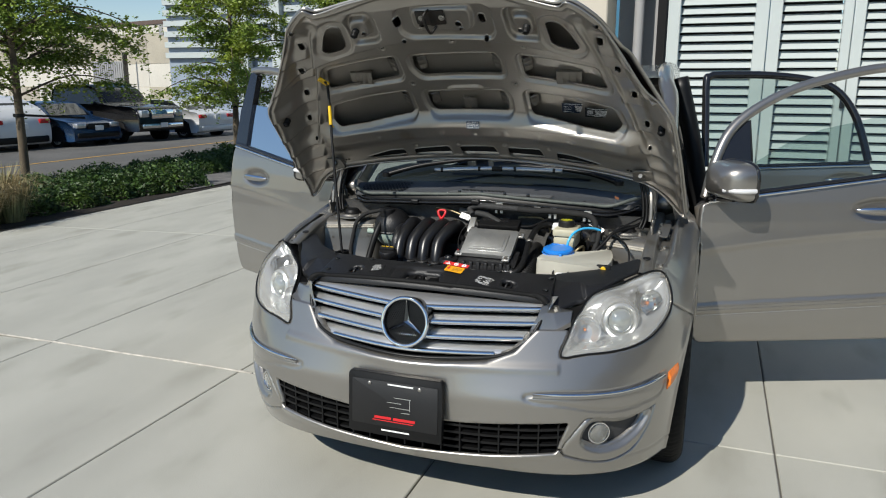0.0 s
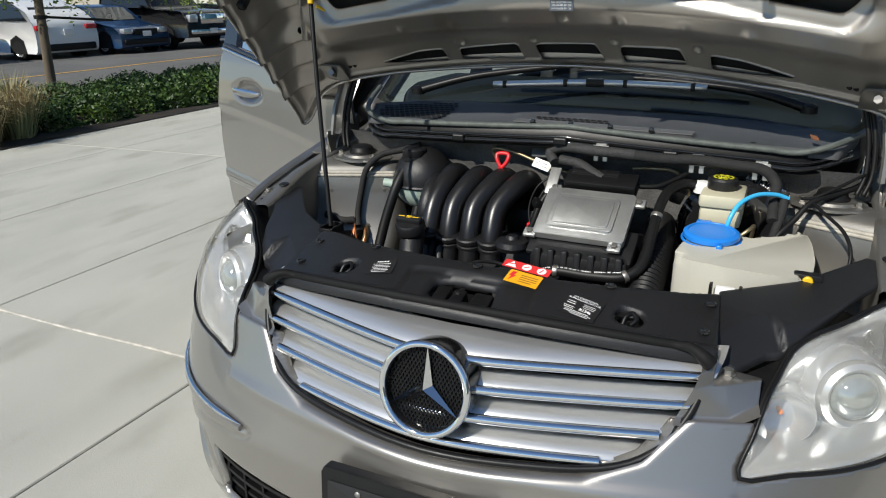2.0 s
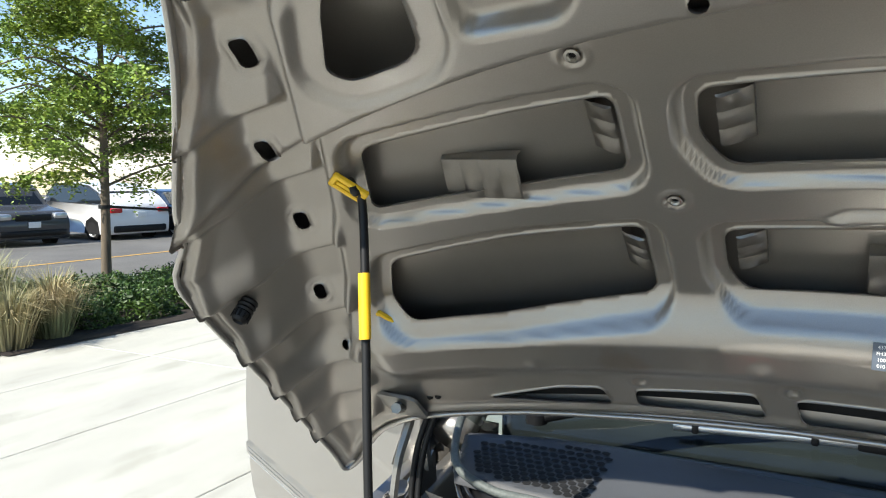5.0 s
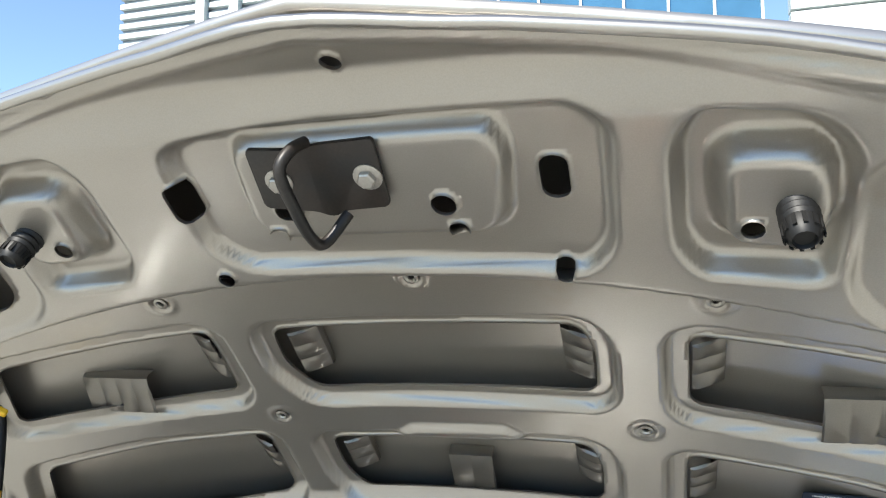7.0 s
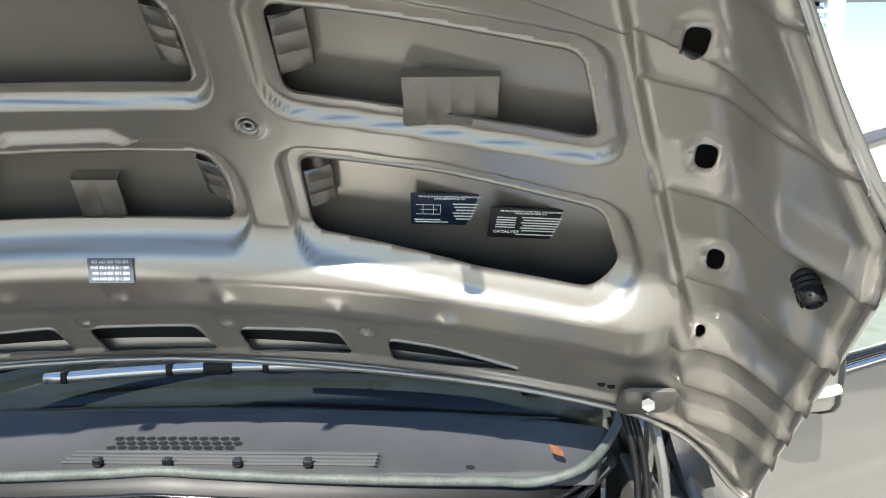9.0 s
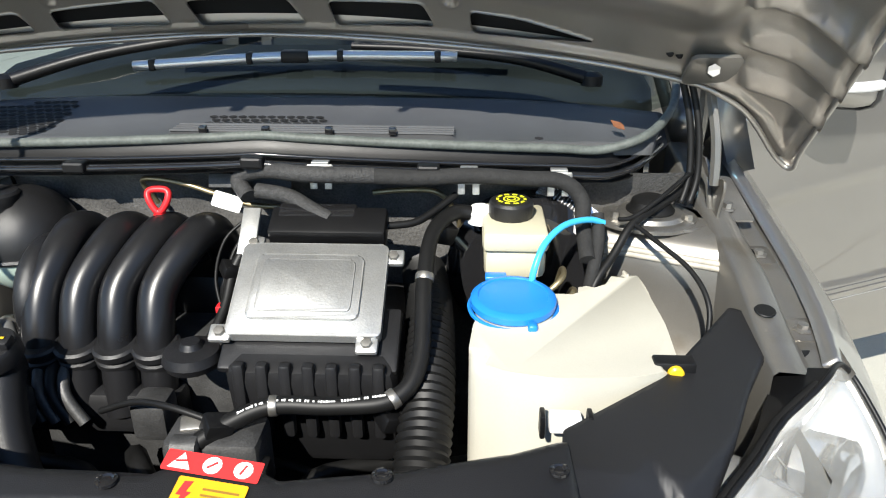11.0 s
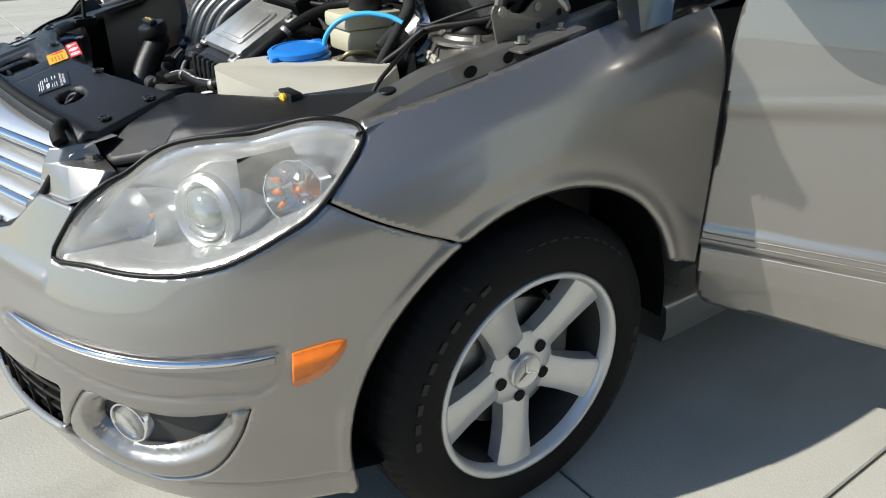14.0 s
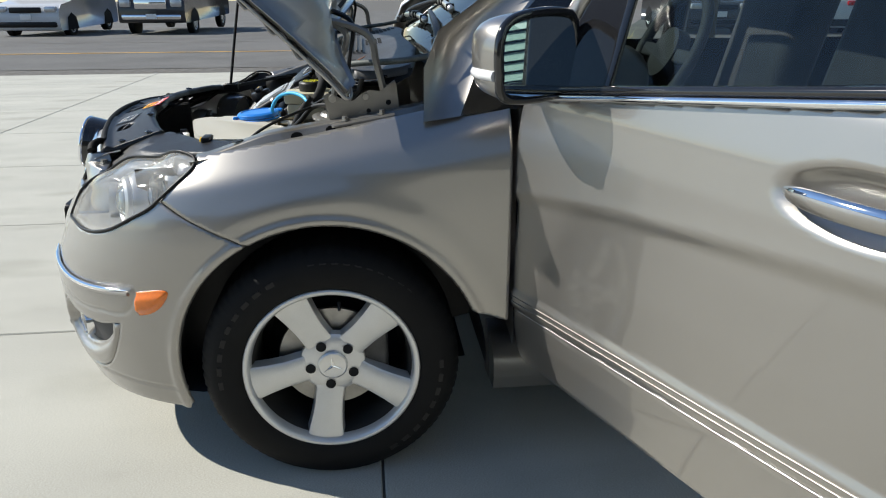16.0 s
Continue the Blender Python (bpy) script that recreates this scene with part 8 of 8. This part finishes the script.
parked("blue_hatchback", "dark blue car parked in the shade", (.03, .045, .08), -23.5, -1.2, 176, "sedan", True)

# ---- buildings ----
TILT = mat("tilt_up_concrete", (0.62, 0.59, 0.52), 0.9, 0, vary=0.12, scale=.35, fine=0.1, fine_scale=12, bump=0.2, bump_scale=20)
TAN = mat("tan_ribbed_concrete", (0.45, 0.41, 0.33), 0.9, 0, vary=0.15, scale=.6, fine=0.15, fine_scale=14)
ROOFTRIM = mat("brown_roof_trim", (0.12, 0.085, 0.07), 0.6, 0, vary=0.2, scale=2)
WHITEMETAL = mat("white_coated_metal", (0.46, 0.50, 0.49), 0.35, 0, vary=0.04, scale=2, fine=0.03, coat=.3)
BLDGLASS = mat("blue_curtain_glass", (0.10, 0.24, 0.34), 0.05, 0.6, vary=0.25, scale=.5)
GREYPANEL = mat("grey_panel", (0.30, 0.30, 0.30), 0.6, 0, vary=0.12, scale=1.2)
BEIGE = mat("beige_column", (0.58, 0.53, 0.44), 0.85, 0, vary=0.1, scale=1.5, fine=0.1)


def solid(name, c, size, material, parent, bevel=.01):
    return boxpart(name, c, size, material, parent, bevel, seg=1)


wh = thing("warehouse", "white and tan concrete warehouse with a flat brown roof edge", "building")
WM = Matrix.Translation((-38.3, 46.5, 0)) @ pose(0, 0, 0, 0, 0, math.degrees(math.atan2(-.228, .973)))


def wall_box(name, u, z, w, h, proud, material, parent=None):
    b = boxpart(name, (0, 0, 0), (w, .4, h), material, parent or wh, .015, seg=1)
    b.matrix_basis = WM @ Matrix.Translation((u, -proud, z))
    return b


for k in range(12):
    u = -42.3 + 5.7 * k
    wall_box("wall_panel", u, -.45, 5.67, 3.3, 0, TAN if k % 2 else TILT)
    wall_box("wall_panel", u, 2.15, 5.67, 1.86, .01, TILT)
    wall_box("wall_panel", u, 4.28, 5.67, 2.36, 0, TAN)
    wall_box("wall_panel", u, 5.82, 5.67, .68, .01, TILT)
wall_box("roof_edge", -10.9, 6.33, 69, .34, .10, ROOFTRIM)
for u, wd, zt in ((-10.6, 5.0, 3.36), (-.9, 1.75, 1.33), (8.0, 5.0, 3.36)):
    d = wall_box("loading_door", u, (zt - 2) / 2, wd, zt + 2, .06, GREYPANEL)
    for k in range(16):
        rib = boxpart("door_rib", (-wd / 2 + (k + .5) * wd / 16, -.22, 0), (wd / 34, .06, zt + 1.9), GREYPANEL, d, .005, seg=1)
wall_box("wall_vent", -3.2, 5.75, .5, .9, .05, GREYPANEL)
wall_box("downpipe", -2.2, 2.2, .16, 8.0, .12, TILT)
wall_box("light_pole", -6.9, 1.5, .14, 5.0, 1.2, GLOSS)

sv = thing("service_building", "modern building with white louvred service doors and grey panels", "building")
YF = 8.0
for x0, x1 in ((.20, .36), (1.30, 1.46), (1.47, 1.62), (2.33, 2.44), (2.45, 2.58), (3.52, 3.68), (3.69, 3.86), (4.7, 4.9)):
    solid("door_frame", ((x0 + x1) / 2, YF - .03, 1.75), (x1 - x0, .12, 3.5), WHITEMETAL, sv)
for x0, x1 in ((.36, 1.30), (1.62, 2.33), (2.58, 3.52), (3.86, 4.7)):
    # near-black sheet carries the shade of the gaps between the slats
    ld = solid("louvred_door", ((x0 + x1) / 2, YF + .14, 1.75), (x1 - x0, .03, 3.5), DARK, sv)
    bm = bmesh.new()
    box(bm, (0, 0, 0), (x1 - x0, .006, .115), pose(0, 0, 0, -38, 0, 0), .0, 1)
    lm_ = bpy.data.meshes.new("louvre_slat")
    bm.to_mesh(lm_)
    bm.free()
    lm_.materials.append(WHITEMETAL)
    for k in range(29):
        o = new("louvre_slat", lm_)
        o.parent = ld
        o.location = ((x0 + x1) / 2, YF + .03, .08 + .118 * k)
solid("door_latch", (2.42, YF - .11, 1.25), (.06, .05, .16), GLOSS, sv)
solid("column", (-.90, YF - .3, 2.3), (.76, .9, 4.6), BEIGE, sv, .02)
solid("recess_panel", (-.16, YF + .5, 2.3), (.72, .1, 4.6), GREYPANEL, sv)
bm = bmesh.new()
lathe(bm, [(.07, 0), (.07, 4.6)], Matrix.Translation((-.20, YF + .1, 0)), 16)
part("downpipe", bm, GREYPANEL, sv, sharp=50)
# near-black plate puts the recess's shade beside the first frame
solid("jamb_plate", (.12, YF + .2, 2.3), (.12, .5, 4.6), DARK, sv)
solid("lintel", (2.9, YF + .05, 3.62), (6.2, .3, .24), WHITEMETAL, sv)
for i in range(1, 6):
    for j in range(4):
        solid("facade_panel", (.95 + 1.56 * i, YF + .12, 4.45 + 1.42 * j), (1.53, .2, 1.39), WHITEMETAL, sv, .006)
solid("side_wing", (9.8, YF - 1.2, 5.0), (5.0, 3.4, 10.0), WHITEMETAL, sv, .02)
solid("soffit", (6.0, YF - 1.0, 8.2), (9.0, 2.6, .3), GREYPANEL, sv, .02)
for j in range(6):
    solid("wing_joint", (9.8, YF - 2.905, 1.2 + 1.5 * j), (5.0, .012, .02), GREYPANEL, sv, .001)

tw = thing("striped_tower", "distant white tower with rows of horizontal slats", "building")
solid("core", (-21.2, 34.5, 14), (13.4, 6, 30), mat("tower_shade", (.28, .33, .40), .5, vary=.1, scale=.4), tw, .02)
for k in range(46):
    solid("tower_slat", (-21.2, 31.35, 3.0 + .56 * k), (13.4, .25, .30), WHITEMETAL, tw, .01)
for x in (-22.6, -20.6):
    solid("tower_fin", (x, 31.1, 14), (.55, .4, 30), WHITEMETAL, tw, .02)
gt = thing("glass_block", "blue glass office block with white edges", "building")
solid("block", (-1.4, 26, 10), (9.4, 8, 22), BLDGLASS, gt, .02)
for i in range(8):
    solid("mullion", (-6.05 + 1.34 * i, 21.97, 10), (.09, .12, 22), WHITEMETAL, gt, .01)
for j in range(7):
    solid("transom", (-1.4, 21.96, 1.5 + 3.0 * j), (9.4, .10, .10), GREYPANEL, gt, .01)


# plain unseen wall added on the driver's side to darken the fender's reflections
tagged(boxpart("reflection_wall", (13.0, -8.0, 2.4), (.4, 26.0, 4.8), mat("reflection_dark", (.10, .105, .10), .85, vary=.3, scale=1.5, fine=.2, fine_scale=20), None, .02, seg=1), "plain dark unseen wall added to darken fender reflections", "wall", kind="structure")
